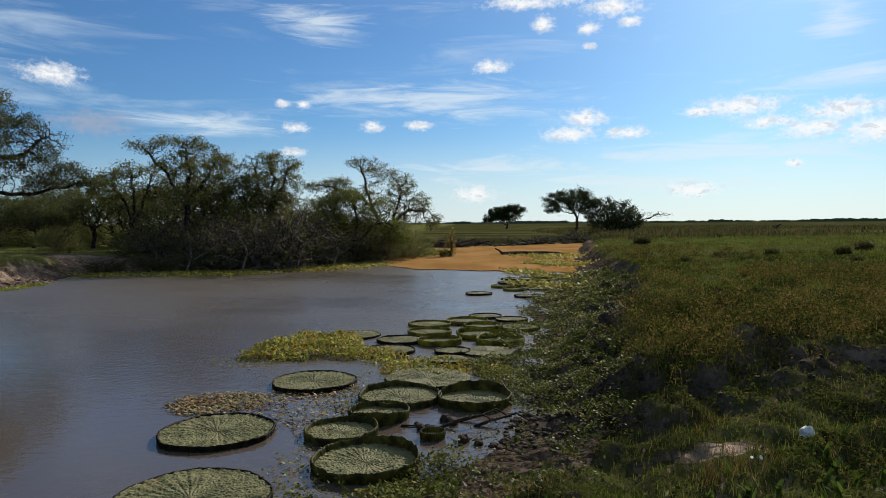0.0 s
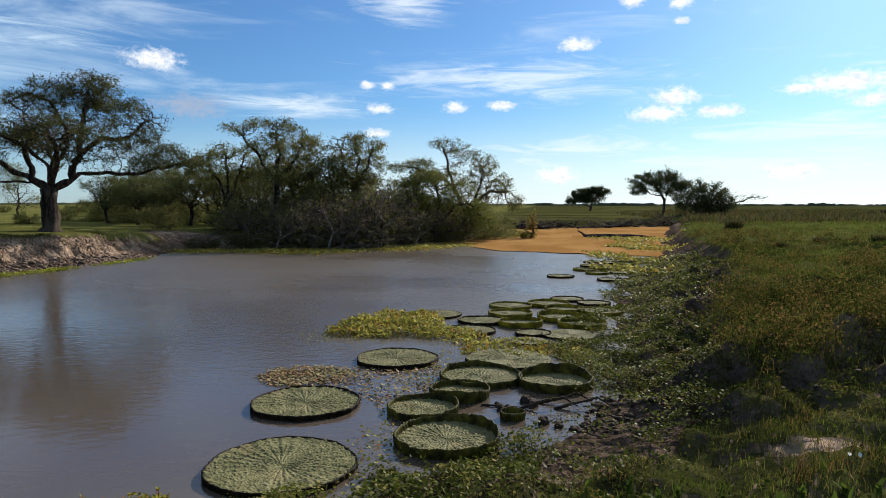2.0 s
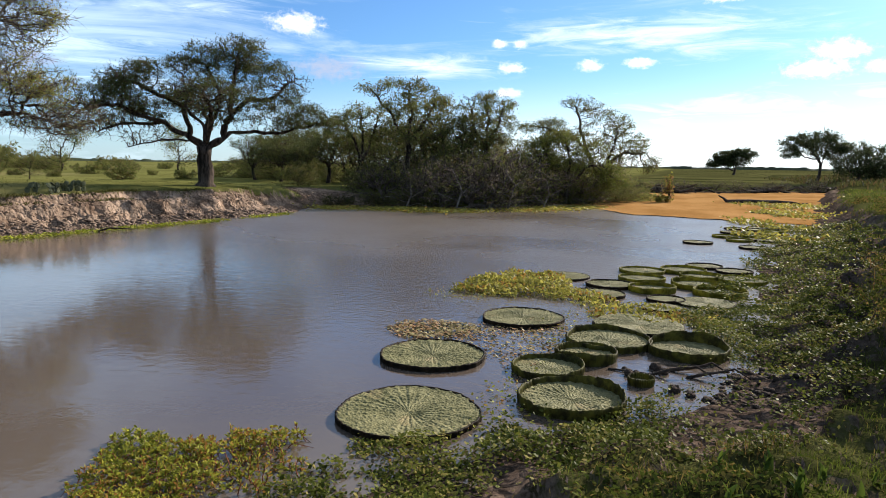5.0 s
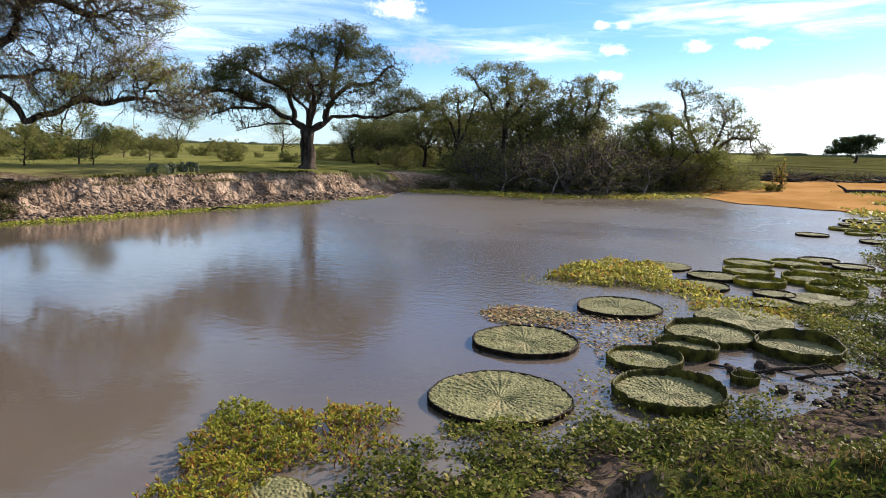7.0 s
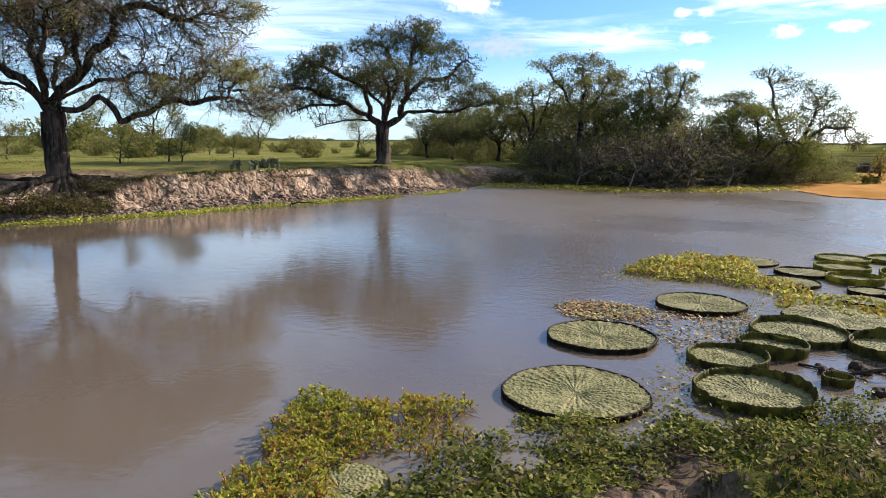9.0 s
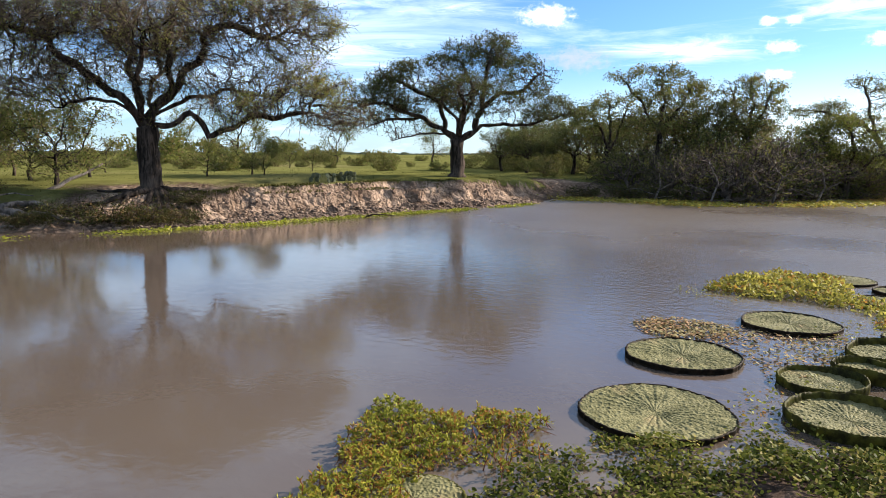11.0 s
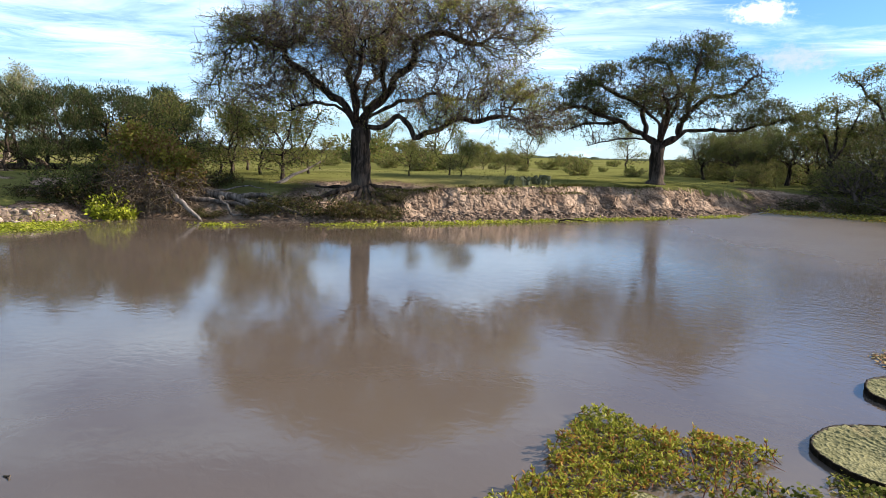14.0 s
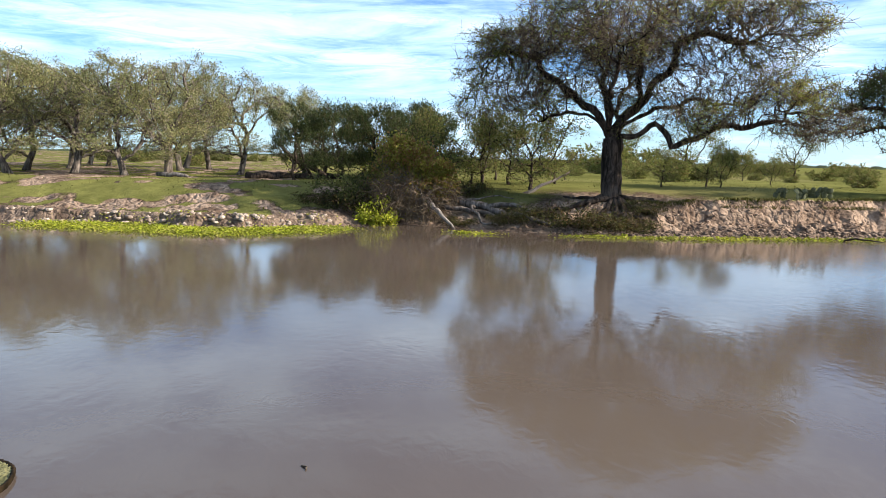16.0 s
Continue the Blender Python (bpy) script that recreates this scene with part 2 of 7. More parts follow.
def water_material():
    m, n = material("muddy_water")
    pos = n.add("ShaderNodeNewGeometry", "Position")
    silt = n.noise(pos, 0.16, 4)
    col = n.mix(n.ramp(silt, 0.3, 0.7), (0.069, 0.052, 0.040), (0.091, 0.070, 0.054))
    swell = n.noise(n.vec("MULTIPLY", pos, (1.0, 1.25, 1)), 1.1, 3, 0.5, 0.4)
    ripple = n.noise(n.vec("MULTIPLY", pos, (2.6, 3.4, 1)), 2.3, 4, 0.55, 0.6)
    open_water = n.ramp(n.vec("DOT_PRODUCT", pos, (0.5, 1.0, 0.0), out=1), 2.0, 13.0)
    breeze = n.math("MULTIPLY", open_water, n.math("ADD", 0.45, n.math("MULTIPLY", n.ramp(n.noise(n.vec("ADD", pos, (0, 3, 0)), 0.11, 3), 0.30, 0.58), 0.55)))
    h = n.math("ADD", n.math("MULTIPLY", swell, 0.085), n.math("MULTIPLY", ripple, n.math("ADD", 0.24, n.math("MULTIPLY", breeze, 3.0))))
    finish(n, col, n.math("ADD", 0.05, n.math("MULTIPLY", breeze, 0.28)), h, 0.008, 0.75, IOR=1.33)
    return m


def rust_material():
    m, n = material("rust_fern")
    pos = n.add("ShaderNodeNewGeometry", "Position")
    big, fine = n.noise(n.vec("MULTIPLY", pos, (1, 0.5, 1)), 0.35, 5, 0.6), n.noise(pos, 7.0, 5, 0.7)
    col = n.mix(n.ramp(big, 0.35, 0.65), (0.24, 0.122, 0.040), (0.34, 0.185, 0.070))
    col = n.mix(n.math("MULTIPLY", n.ramp(fine, 0.5, 0.75), 0.5), col, (0.20, 0.085, 0.02))
    finish(n, col, 0.9, fine, 0.03, 0.0)
    return m


def pad_material():
    """The upper side of a giant lily leaf: dusty olive green, quilted between ribs that run out from the middle."""
    m, n = material("lily_leaf")
    obj = n.add("ShaderNodeTexCoord", "Object")
    rnd = n.add("ShaderNodeObjectInfo", "Random")
    flat = n.vec("MULTIPLY", obj, (1, 1, 0))
    quilt = n.add("ShaderNodeTexVoronoi", 0, {"Vector": flat, "Scale": 40.0, "Randomness": 0.8})
    spot = n.noise(n.vec("ADD", obj, n.add("ShaderNodeCombineXYZ", 0, {0: n.math("MULTIPLY", rnd, 30.0)})), 6.0, 5, 0.65)
    col = n.mix(n.ramp(spot, 0.3, 0.7), (0.078, 0.077, 0.034), (0.178, 0.165, 0.080))
    col = n.mix(n.ramp(n.noise(obj, 2.2, 4), 0.58, 0.78), col, (0.27, 0.20, 0.105))
    finish(n, col, 0.65, n.math("ADD", quilt, n.math("MULTIPLY", spot, 0.3)), 0.010, 0.05)
    return m


def rim_material(name, a, b):
    m, n = material(name)
    obj = n.add("ShaderNodeTexCoord", "Object")
    col = n.mix(n.ramp(n.noise(obj, 9.0, 5, 0.65), 0.35, 0.68), a, b)
    p = n.add("ShaderNodeBsdfPrincipled", 0, {"Base Color": col, "Roughness": 0.6, "Specular IOR Level": 0.12})
    tr = n.add("ShaderNodeBsdfTranslucent", 0, {"Color": col})
    n.tree.links.new(n.add("ShaderNodeMixShader", 0, {0: 0.55, 1: p, 2: tr}), n.add("ShaderNodeOutputMaterial", None).inputs[0])
    return m


def plain_material(name, a, b, scale=6.0, rough=0.85, bump=0.02):
    m, n = material(name)
    pos = n.add("ShaderNodeTexCoord", "Object")
    f = n.noise(pos, scale, 6, 0.65)
    finish(n, n.mix(n.ramp(f, 0.3, 0.72), a, b), rough, n.noise(pos, scale * 5, 5, 0.65), bump)
    return m


M_SOIL, M_WATER, M_PAD = soil_material(), water_material(), pad_material()
M_RIM_GREEN = rim_material("lily_rim_green", (0.035, 0.030, 0.010), (0.13, 0.125, 0.025))
M_RIM_YOUNG = rim_material("lily_rim_young", (0.09, 0.085, 0.012), (0.26, 0.24, 0.035))
M_RIM_BROWN = rim_material("lily_rim_brown", (0.014, 0.010, 0.006), (0.055, 0.036, 0.018))
M_BARK = bark_material("bark", (0.016, 0.012, 0.009), (0.095, 0.070, 0.054))
M_BARK_PALE = bark_material("pale_bark", (0.08, 0.066, 0.055), (0.32, 0.27, 0.23))
M_BARK_GREY = bark_material("grey_bark", (0.045, 0.036, 0.029), (0.21, 0.175, 0.145))
M_DEAD = bark_material("dead_wood", (0.06, 0.048, 0.04), (0.25, 0.21, 0.18))
M_DEADBROWN = bark_material("brown_dead_wood", (0.042, 0.032, 0.026), (0.17, 0.13, 0.105))
M_FEATHER = leaf_material("feathery_leaves", (0.13, 0.155, 0.028), (0.36, 0.36, 0.08), (0.32, 0.22, 0.085), 0.18, 0.5, 0.45)
M_TWIG = plain_material("thin_twigs", (0.06, 0.045, 0.032), (0.17, 0.125, 0.08), 3.0)
M_OLIVE = leaf_material("olive_leaves", (0.13, 0.138, 0.055), (0.34, 0.34, 0.14), (0.32, 0.26, 0.14), 0.18, 0.5, 0.45)
M_DARKLEAF = leaf_material("dark_leaves", (0.076, 0.092, 0.025), (0.225, 0.235, 0.062), (0.23, 0.165, 0.07), 0.18, 0.5, 0.5)
M_MIDLEAF = leaf_material("mid_green_leaves", (0.070, 0.088, 0.018), (0.20, 0.22, 0.042), (0.19, 0.16, 0.05), 0.15, 0.5, 0.5)
M_DEEPLEAF = leaf_material("deep_green_leaves", (0.055, 0.066, 0.021), (0.140, 0.158, 0.046), (0.16, 0.12, 0.05), 0.10, 0.5, 0.42)
# dark green with shade put into the colour: bushy trees, silhouettes on the plain
M_SHADELEAF = leaf_material("shaded_leaves", (0.026, 0.038, 0.014), (0.075, 0.095, 0.032), (0.11, 0.10, 0.04), 0.12, 0.5, 0.35)
M_MAT = leaf_material("ground_cover_leaves", (0.034, 0.048, 0.009), (0.122, 0.142, 0.026), (0.18, 0.13, 0.038), 0.20, 0.6, 0.28, 0.0)
M_VINE = leaf_material("vine_leaves", (0.14, 0.14, 0.024), (0.40, 0.36, 0.065), (0.34, 0.19, 0.075), 0.42, 0.5, 0.4)
M_CREEPER = leaf_material("creeper_leaves", (0.046, 0.060, 0.010), (0.170, 0.182, 0.033), (0.25, 0.21, 0.06), 0.15, 0.45, 0.35, 0.02)
M_PRIMROSE = leaf_material("primrose_leaves", (0.14, 0.16, 0.020), (0.42, 0.40, 0.055), (0.34, 0.16, 0.04), 0.20, 0.5, 0.45, 0.07)
M_YELLOW = leaf_material("yellowing_leaves", (0.19, 0.18, 0.03), (0.46, 0.41, 0.09), (0.33, 0.17, 0.04), 0.10, 0.5, 0.45, 0.07)
M_LETTUCE = leaf_material("water_lettuce_leaves", (0.17, 0.20, 0.018), (0.40, 0.43, 0.04), (0.36, 0.33, 0.08), 0.2, 0.45)
M_GRASS = leaf_material("grass_blades", (0.054, 0.076, 0.012), (0.165, 0.196, 0.034), (0.21, 0.155, 0.048), 0.18, 0.7, 0.36, 0.0)
M_PASTURE = leaf_material("pasture_blades", (0.068, 0.073, 0.019), (0.140, 0.140, 0.040), (0.20, 0.17, 0.07), 0.2, 0.7, 0.2, 0.0)
M_DRY = leaf_material("dry_weeds", (0.038, 0.046, 0.010), (0.125, 0.130, 0.026), (0.21, 0.13, 0.045), 0.30, 0.6, 0.36, 0.0)
M_BROAD = leaf_material("broad_leaves", (0.045, 0.075, 0.012), (0.12, 0.165, 0.026), (0.24, 0.22, 0.04), 0.10, 0.45)
M_RUST = rust_material()
M_REDSTEM = plain_material("red_stems", (0.16, 0.05, 0.025), (0.26, 0.10, 0.05), 5.0)
M_CACTUS = plain_material("cactus_skin", (0.075, 0.085, 0.045), (0.18, 0.18, 0.11), 8.0)
M_MUD = plain_material("wet_mud", (0.03, 0.022, 0.017), (0.085, 0.06, 0.046), 9.0, 0.9, 0.04)
M_CLOD = plain_material("earth_clods", (0.07, 0.05, 0.038), (0.24, 0.175, 0.135), 5.0, 0.95, 0.05)
M_CLAY = plain_material("clay_clods", (0.17, 0.125, 0.095), (0.46, 0.38, 0.31), 4.0, 0.95, 0.05)
M_CLAYLUMP = plain_material("clay_lumps", (0.14, 0.095, 0.068), (0.40, 0.295, 0.22), 3.0, 0.95, 0.05)
M_DRYGREEN = leaf_material("brush_leaves", (0.040, 0.043, 0.013), (0.105, 0.105, 0.030), (0.12, 0.08, 0.034), 0.3)
M_FOAM = plain_material("crumpled_plastic", (0.62, 0.62, 0.58), (0.8, 0.8, 0.77), 14.0, 0.5, 0.02)
M_FAR = plain_material("far_woods", (0.030, 0.040, 0.022), (0.055, 0.066, 0.036), 0.02, 0.95, 0.1)
M_ROT = leaf_material("rotting_leaf", (0.19, 0.145, 0.06), (0.33, 0.27, 0.12), (0.30, 0.17, 0.08), 0.35, 0.6, 0.1)

# ---- mesh helpers ----
rng = np.random.default_rng(7)


def mesh_np(name, verts, faces, mat, smooth=False):
    """A mesh from arrays: verts (n, 3) and one or more arrays of faces with as many corners each."""
    if isinstance(faces, np.ndarray):
        faces = [faces]
    faces = [np.asarray(f, dtype=np.int32) for f in faces if len(f)]
    me = bpy.data.meshes.new(name)
    verts = np.asarray(verts, dtype=np.float32)
    me.vertices.add(len(verts))
    me.vertices.foreach_set("co", verts.ravel())
    loops = np.concatenate([f.ravel() for f in faces])
    sizes = np.concatenate([np.full(len(f), f.shape[1], dtype=np.int32) for f in faces])
    me.loops.add(len(loops))
    me.loops.foreach_set("vertex_index", loops)
    me.polygons.add(len(sizes))
    me.polygons.foreach_set("loop_start", np.r_[0, np.cumsum(sizes)[:-1]].astype(np.int32))
    me.polygons.foreach_set("loop_total", sizes)
    if smooth:
        me.polygons.foreach_set("use_smooth", np.ones(len(sizes), dtype=bool))
    me.update(calc_edges=True)
    me.validate()
    me.materials.append(mat)
    return me


def thing(name, label, category, group="", kind="", at=(0, 0, 0), data=None):
    ob = new(name, data)
    ob.location = at
    return tagged(ob, label, category, group, kind)


def part(name, data, parent, label=""):
    """One mesh object under a thing or a part; data in the parent's own frame."""
    ob = new(name, data)
    ob.parent = parent
    return tagged(ob, label)


_table = np.random.default_rng(3).random((256, 256))


def vnoise(x, y, scale, octaves=3):
    """Smooth noise from 0 to 1 over the plane."""
    total, amp, norm = 0.0, 1.0, 0.0
    for o in range(octaves):
        u, v = x * scale * 2**o + 17.3 * o, y * scale * 2**o + 9.1 * o
        i, j = np.floor(u).astype(int), np.floor(v).astype(int)
        a, b = u - i, v - j
        a, b = a * a * (3 - 2 * a), b * b * (3 - 2 * b)
        g = lambda p, q: _table[p % 256, q % 256]
        total = total + amp * ((g(i, j) * (1 - a) + g(i + 1, j) * a) * (1 - b) + (g(i, j + 1) * (1 - a) + g(i + 1, j + 1) * a) * b)
        norm, amp = norm + amp, amp * 0.5
    return total / norm


def cells(x, y, scale):
    """Blocks with sharp joints: a height of its own for each, and how near the middle of its block a place lies."""
    u, v = x * scale, y * scale
    i, j = np.floor(u).astype(int), np.floor(v).astype(int)
    best, own = np.full(x.shape, 9.0), np.zeros(x.shape)
    for a in (-1, 0, 1):
        for b in (-1, 0, 1):
            p, q = (i + a) % 256, (j + b) % 256
            d = np.hypot(i + a + _table[p, q] - u, j + b + _table[q, p] - v)
            own = np.where(d < best, _table[(p * 7 + 3) % 256, (q * 5 + 11) % 256], own)
            best = np.minimum(best, d)
    return own, best


def sstep(x, lo, hi):
    s = np.clip((x - lo) / (hi - lo), 0, 1)
    return s * s * (3 - 2 * s)


# ---- the ground ----
NEAR_SHORE = [(-9, -14), (-5, -6), (-3.2, -2.6), (-2.5, 0), (-2.3, 1.8), (-2.15, 2.9), (-2.0, 3.65), (-1.6, 4.3), (-1.2, 4.8), (-0.6, 5.2), (-0.05, 5.7), (0.2, 6.4),
              (0.35, 7.1), (0.5, 8.3), (0.35, 9.3), (0.75, 10.6), (1.25, 13.4), (1.55, 15.6), (2.2, 19.5), (3.3, 23.2), (4.6, 28.7), (5.8, 36), (7.6, 44.5), (10.6, 59), (12.5, 69)]
BACK_SHORE = [(7.7, 65), (4.3, 62), (0.7, 59.5), (-3, 55), (-4.6, 46), (-5.2, 38), (-7.2, 32.5), (-9.8, 29.6), (-13, 29.4), (-15.2, 28.2), (-15.9, 26.5)]
FAR_SHORE = [(-15.4, 24.6), (-15.7, 20), (-16.4, 17), (-16.7, 14), (-17.1, 10.5), (-18.0, 7.5), (-19.3, 5), (-20.6, 3), (-20.3, 1), (-19.7, -1.5), (-21.0, -4.7), (-22.3, -7.8), (-25.5, -16), (-30, -26), (-20, -32)]
POND = np.array(NEAR_SHORE + BACK_SHORE + FAR_SHORE, dtype=float)
# along the shore: x, y, height of the land behind, width of the rise
BANKS = np.array([(-0.5, 0, 0.45, 1.5), (0.5, 6, 0.36, 3.0), (1.5, 14, 0.26, 2.8), (3.5, 24, 0.24, 2.2), (6, 36, 0.25, 1.4), (9, 55, 0.3, 1.2), (8, 66, 0.6, 3), (0, 60, 0.6, 3), (-6, 42, 0.5, 3),
                  (-10, 31, 0.5, 3), (-14.5, 28.5, 0.55, 2.6), (-15.8, 25, 0.95, 1.9), (-16, 20, 1.0, 1.0), (-16.5, 14, 1.0, 1.0), (-17.3, 9, 0.85, 1.7), (-19, 4, 0.85, 2.4), (-19.5, 0, 0.85, 3.0), (-21, -6, 0.85, 3.0), (-26, -20, 0.9, 3)])


# the raised meadow on the near side, above the trampled strip along the water
MEADOW = np.array([(14, 75), (10.5, 58), (8.6, 47), (7.4, 41), (6.6, 36), (6.0, 29), (5.1, 20.5), (3.7, 15), (2.7, 11.5), (2.2, 9), (1.9, 7.4), (2.2, 6.9), (3.0, 7.05), (4.2, 7.3), (6, 7), (9, 6.5), (40, 5), (400, 5), (400, 400), (20, 400)], dtype=float)


def shore_distance(x, y, along=False, edge=None):
    """Metres from the water's edge, negative in the pond; also how far along the shore the nearest place lies. edge: another outline."""
    best, inside, run, way = np.full(x.shape, 1e9), np.zeros(x.shape, dtype=bool), np.zeros(x.shape), 0.0
    outline = POND if edge is None else edge
    for (ax, ay), (bx, by) in zip(outline, np.roll(outline, -1, axis=0)):
        dx, dy = bx - ax, by - ay
        size = math.hypot(dx, dy)
        s = np.clip(((x - ax) * dx + (y - ay) * dy) / (dx * dx + dy * dy), 0, 1)
        q = (x - ax - s * dx) ** 2 + (y - ay - s * dy) ** 2
        run = np.where(q < best, way + s * size, run)
        best = np.minimum(best, q)
        way += size
        cross = (ay > y) != (by > y)
        inside ^= cross & (x < (bx - ax) * (y - ay) / (by - ay + 1e-12) + ax)
    d = np.where(inside, -1, 1) * np.sqrt(best)
    return (d, run) if along else d


def bank_of(x, y):
    h, w, total = 0.0, 0.0, 0.0
    for bx, by, bh, bw in BANKS:
        k = 1.0 / ((x - bx) ** 2 + (y - by) ** 2 + 1.5) ** 2
        h, w, total = h + k * bh, w + k * bw, total + k
    return h / total, w / total


def ridge(v):
    return 1 - np.abs(2 * v - 1)


def meadow(x, y):
    """How far a place lies up on the raised meadow, from 0 to 1, and its distance within the meadow's edge."""
    inner = -shore_distance(x, y, edge=MEADOW)
    ragged = inner + 1.1 * (vnoise(x, y, 0.6, 2) - 0.5) + 0.5 * (vnoise(x + 13, y, 2.0, 2) - 0.5)
    return sstep(ragged, -0.16, 0.22 + 0.012 * np.hypot(x, y)), inner


def land(x, y):
    """Height, cover of green and wetness of the ground."""
    x, y = np.asarray(x, float), np.asarray(y, float)
    d, run = shore_distance(x, y, True)
    h, w = bank_of(x, y)
    steep = sstep(w, 2.4, 1.2)
    near = sstep(x, -9, -3) * sstep(y, 60, 40)
    # buttresses and gullies that run down the cut banks
    bend = run + 0.8 * vnoise(x, y, 0.9, 2)
    gully = 0.7 * vnoise(bend, d * 0.3, 0.37, 3) + 0.3 * ridge(vnoise(bend + 31, d * 0.5, 1.1, 3)) + 0.14 * ridge(vnoise(bend + 77, d * 0.9, 2.9, 3)) - 0.55
    d0 = d
    d = d + (vnoise(x, y, 0.55) - 0.5) * 0.7 + (vnoise(x + 40, y, 2.1, 2) - 0.5) * 0.25 - steep * gully * 0.75 * sstep(d0, 0.2, 0.7)
    s = np.clip((d - 0.15) / w, 0, 1)
    soft = s * s * (3 - 2 * s)
    m = 0.6 * (vnoise(x, y + 50, 0.75, 3) - 0.5)
    cut = 0.16 * sstep(d, 0.0, 0.35) + 0.16 * sstep(d, 0.3, 0.95) + 0.36 * sstep(d, 0.92 + m, 0.99 + m + 0.14 * w) + 0.10 * sstep(d, 1.1, 1.5) + 0.22 * sstep(d, 1.42 - 0.5 * m, 1.52 - 0.5 * m)
    z = h * (soft * (1 - steep) + cut * steep)
    low = sstep(y, 2.6, 0.6) * sstep(x, -12, -16)     # the low bank: a crumbling lip, a grassy slope and a second lip
    lip = 2.3 + 1.0 * (vnoise(x, y, 0.5, 2) - 0.5)
    crumbly = sstep(vnoise(x + 4, y, 0.6, 2), 0.36, 0.60)
    d2 = d + 0.35 * (vnoise(x, y + 7, 2.4, 3) - 0.5)
    z = z * (1 - low) + low * h * (0.40 * sstep(d2, 0.05, 0.40) + 0.22 * sstep(d, 0.4, 2.2) + 0.20 * (crumbly * sstep(d2, lip, lip + 0.25) + (1 - crumbly) * sstep(d, lip - 0.8, lip + 1.2)) + 0.18 * sstep(d, 2.8, 4.5))
    z = z + low * sstep(d, 0.1, 0.5) * (0.10 * (vnoise(x, y, 1.6, 3) - 0.5) + 0.05 * (vnoise(x, y, 5.0, 2) - 0.5))
    face = np.clip(4 * soft * (1 - soft), 0, 1)
    block, mid = cells(x + 0.2 * vnoise(x, y, 2.0), y, 1.9)
    chip, tiny = cells(x, y + 0.1 * vnoise(x, y, 4.0), 4.6)
    z = z + face * (0.6 + 0.4 * steep) * (1 - 0.6 * near) * (1 - 0.7 * low) * (0.22 * (block - 0.5) - 0.11 * sstep(mid, 0.3, 0.8) + 0.17 * (chip - 0.5) - 0.09 * tiny)
    # worn ledges along the cut
    z = z + face * steep * (1 - near) * 0.055 * np.sin(2 * math.pi * z / 0.24 + 5 * vnoise(x, y, 0.6, 2)) * sstep(vnoise(x + 3, y + 3, 0.8, 2), 0.3, 0.6)
    out = sstep(d, 0.1, 1.2)
    hummock = ridge(vnoise(x, y, 0.75, 3)) - 0.6
    z = z + out * near * (hummock * (0.33 - 0.20 * sstep(y, 7.5, 5.5)) + ((vnoise(x, y, 2.2, 3) - 0.5) * 0.32 + (vnoise(x + 9, y, 5.5, 2) - 0.5) * 0.07) * sstep(np.hypot(x, y), 22, 11))
    # the broken edge of the meadow, and hoof-trodden mud below it
    high, inner = meadow(x, y)
    tread, prick = cells(x + 0.25 * vnoise(x, y, 1.7), y, 2.6)
    strip = near * out * (1 - high) * sstep(y, 5.2, 7.0) * sstep(y, 40, 25)
    z = z + strip * (0.13 * (tread - 0.5) - 0.09 * sstep(prick, 0.25, 0.6) + 0.05)
    z = z + high * (0.30 + 0.10 * sstep(y, 12, 24)) + 0.14 * sstep(inner, 1.0, 9.0) * sstep(x, -3, 2)
    z = z + out * (1 - near) * (vnoise(x, y, 0.35, 3) - 0.5) * 0.16
    z = z + 0.2 * sstep(d, 1.6, 4.5) * sstep(x, -10, -14) + 0.10 * sstep(d, 6, 30) * (1 - near)
    z = np.where(d < 0.15, np.minimum(z, 0.05) - 0.45 * sstep(-d, -0.15, 1.3), z)
    wild = sstep(y, 24, 28) * (1 - near)          # the far end is grown over to the water
    cover = sstep(d, 0.3, 1.6) * np.maximum(near, wild) + sstep(d, 0.4, 1.8) * sstep(z / h, 0.42 + 0.38 * steep, 0.62 + 0.33 * steep) * (1 - np.maximum(near, wild))
    green = sstep(d, 0.40, 0.75) * (1 - 0.85 * np.exp(-((d - lip - 0.1) / 0.30) ** 2) * crumbly) * (0.15 + 0.85 * sstep(vnoise(x, y + 8, 0.75, 3), 0.38, 0.56))
    cover = cover * (1 - low) + low * green
    trodden = np.exp(-((x + 19.2) ** 2 / 8 + (y - 10) ** 2 / 14)) + 0.35 * np.exp(-((x + 23.5) ** 2 / 5 + (y + 0.5) ** 2 / 4)) + 1.6 * np.exp(-((x + 16.6) ** 2 / 5 + (y - 29.3) ** 2 / 3))
    dusty = 0.8 * np.exp(-((x - 1.95) ** 2 / 0.22 + (y - 5.0) ** 2 / 0.03)) + np.exp(-((x - 3.05) ** 2 / 0.3 + (y - 4.05) ** 2 / 0.2))
    bare = 2.4 * np.exp(-((x - 0.30) ** 2 / 0.25 + (y - 6.22) ** 2 / 1.08)) + 1.3 * dusty
    bare = bare + near * 0.8 * np.exp(-(inner / 0.35) ** 2) * sstep(vnoise(x + 2, y, 0.8, 2), 0.25, 0.5) + strip * 0.40 * sstep(vnoise(x, y + 4, 1.2, 3), 0.46, 0.60)
    worn = 0.75 * sstep(x, -12, -16) * sstep(d, 6.5, 3.0) * sstep(vnoise(x, y, 0.42, 3), 0.36, 0.62) * sstep(y, 12, 2) * (1 - low)
    cover = np.clip(cover - 0.75 * trodden - bare - worn, 0, 1)
    wet = sstep(d, 0.9, 0.1) * np.where(near > 0.5, 1.0, 0.55) + near * 0.75 * np.exp(-((x - 0.7) ** 2 / 0.6 + (y - 6.3) ** 2 / 1.2)) - 0.45 * near * high + 0.5 * wild * sstep(d, 3, 1)
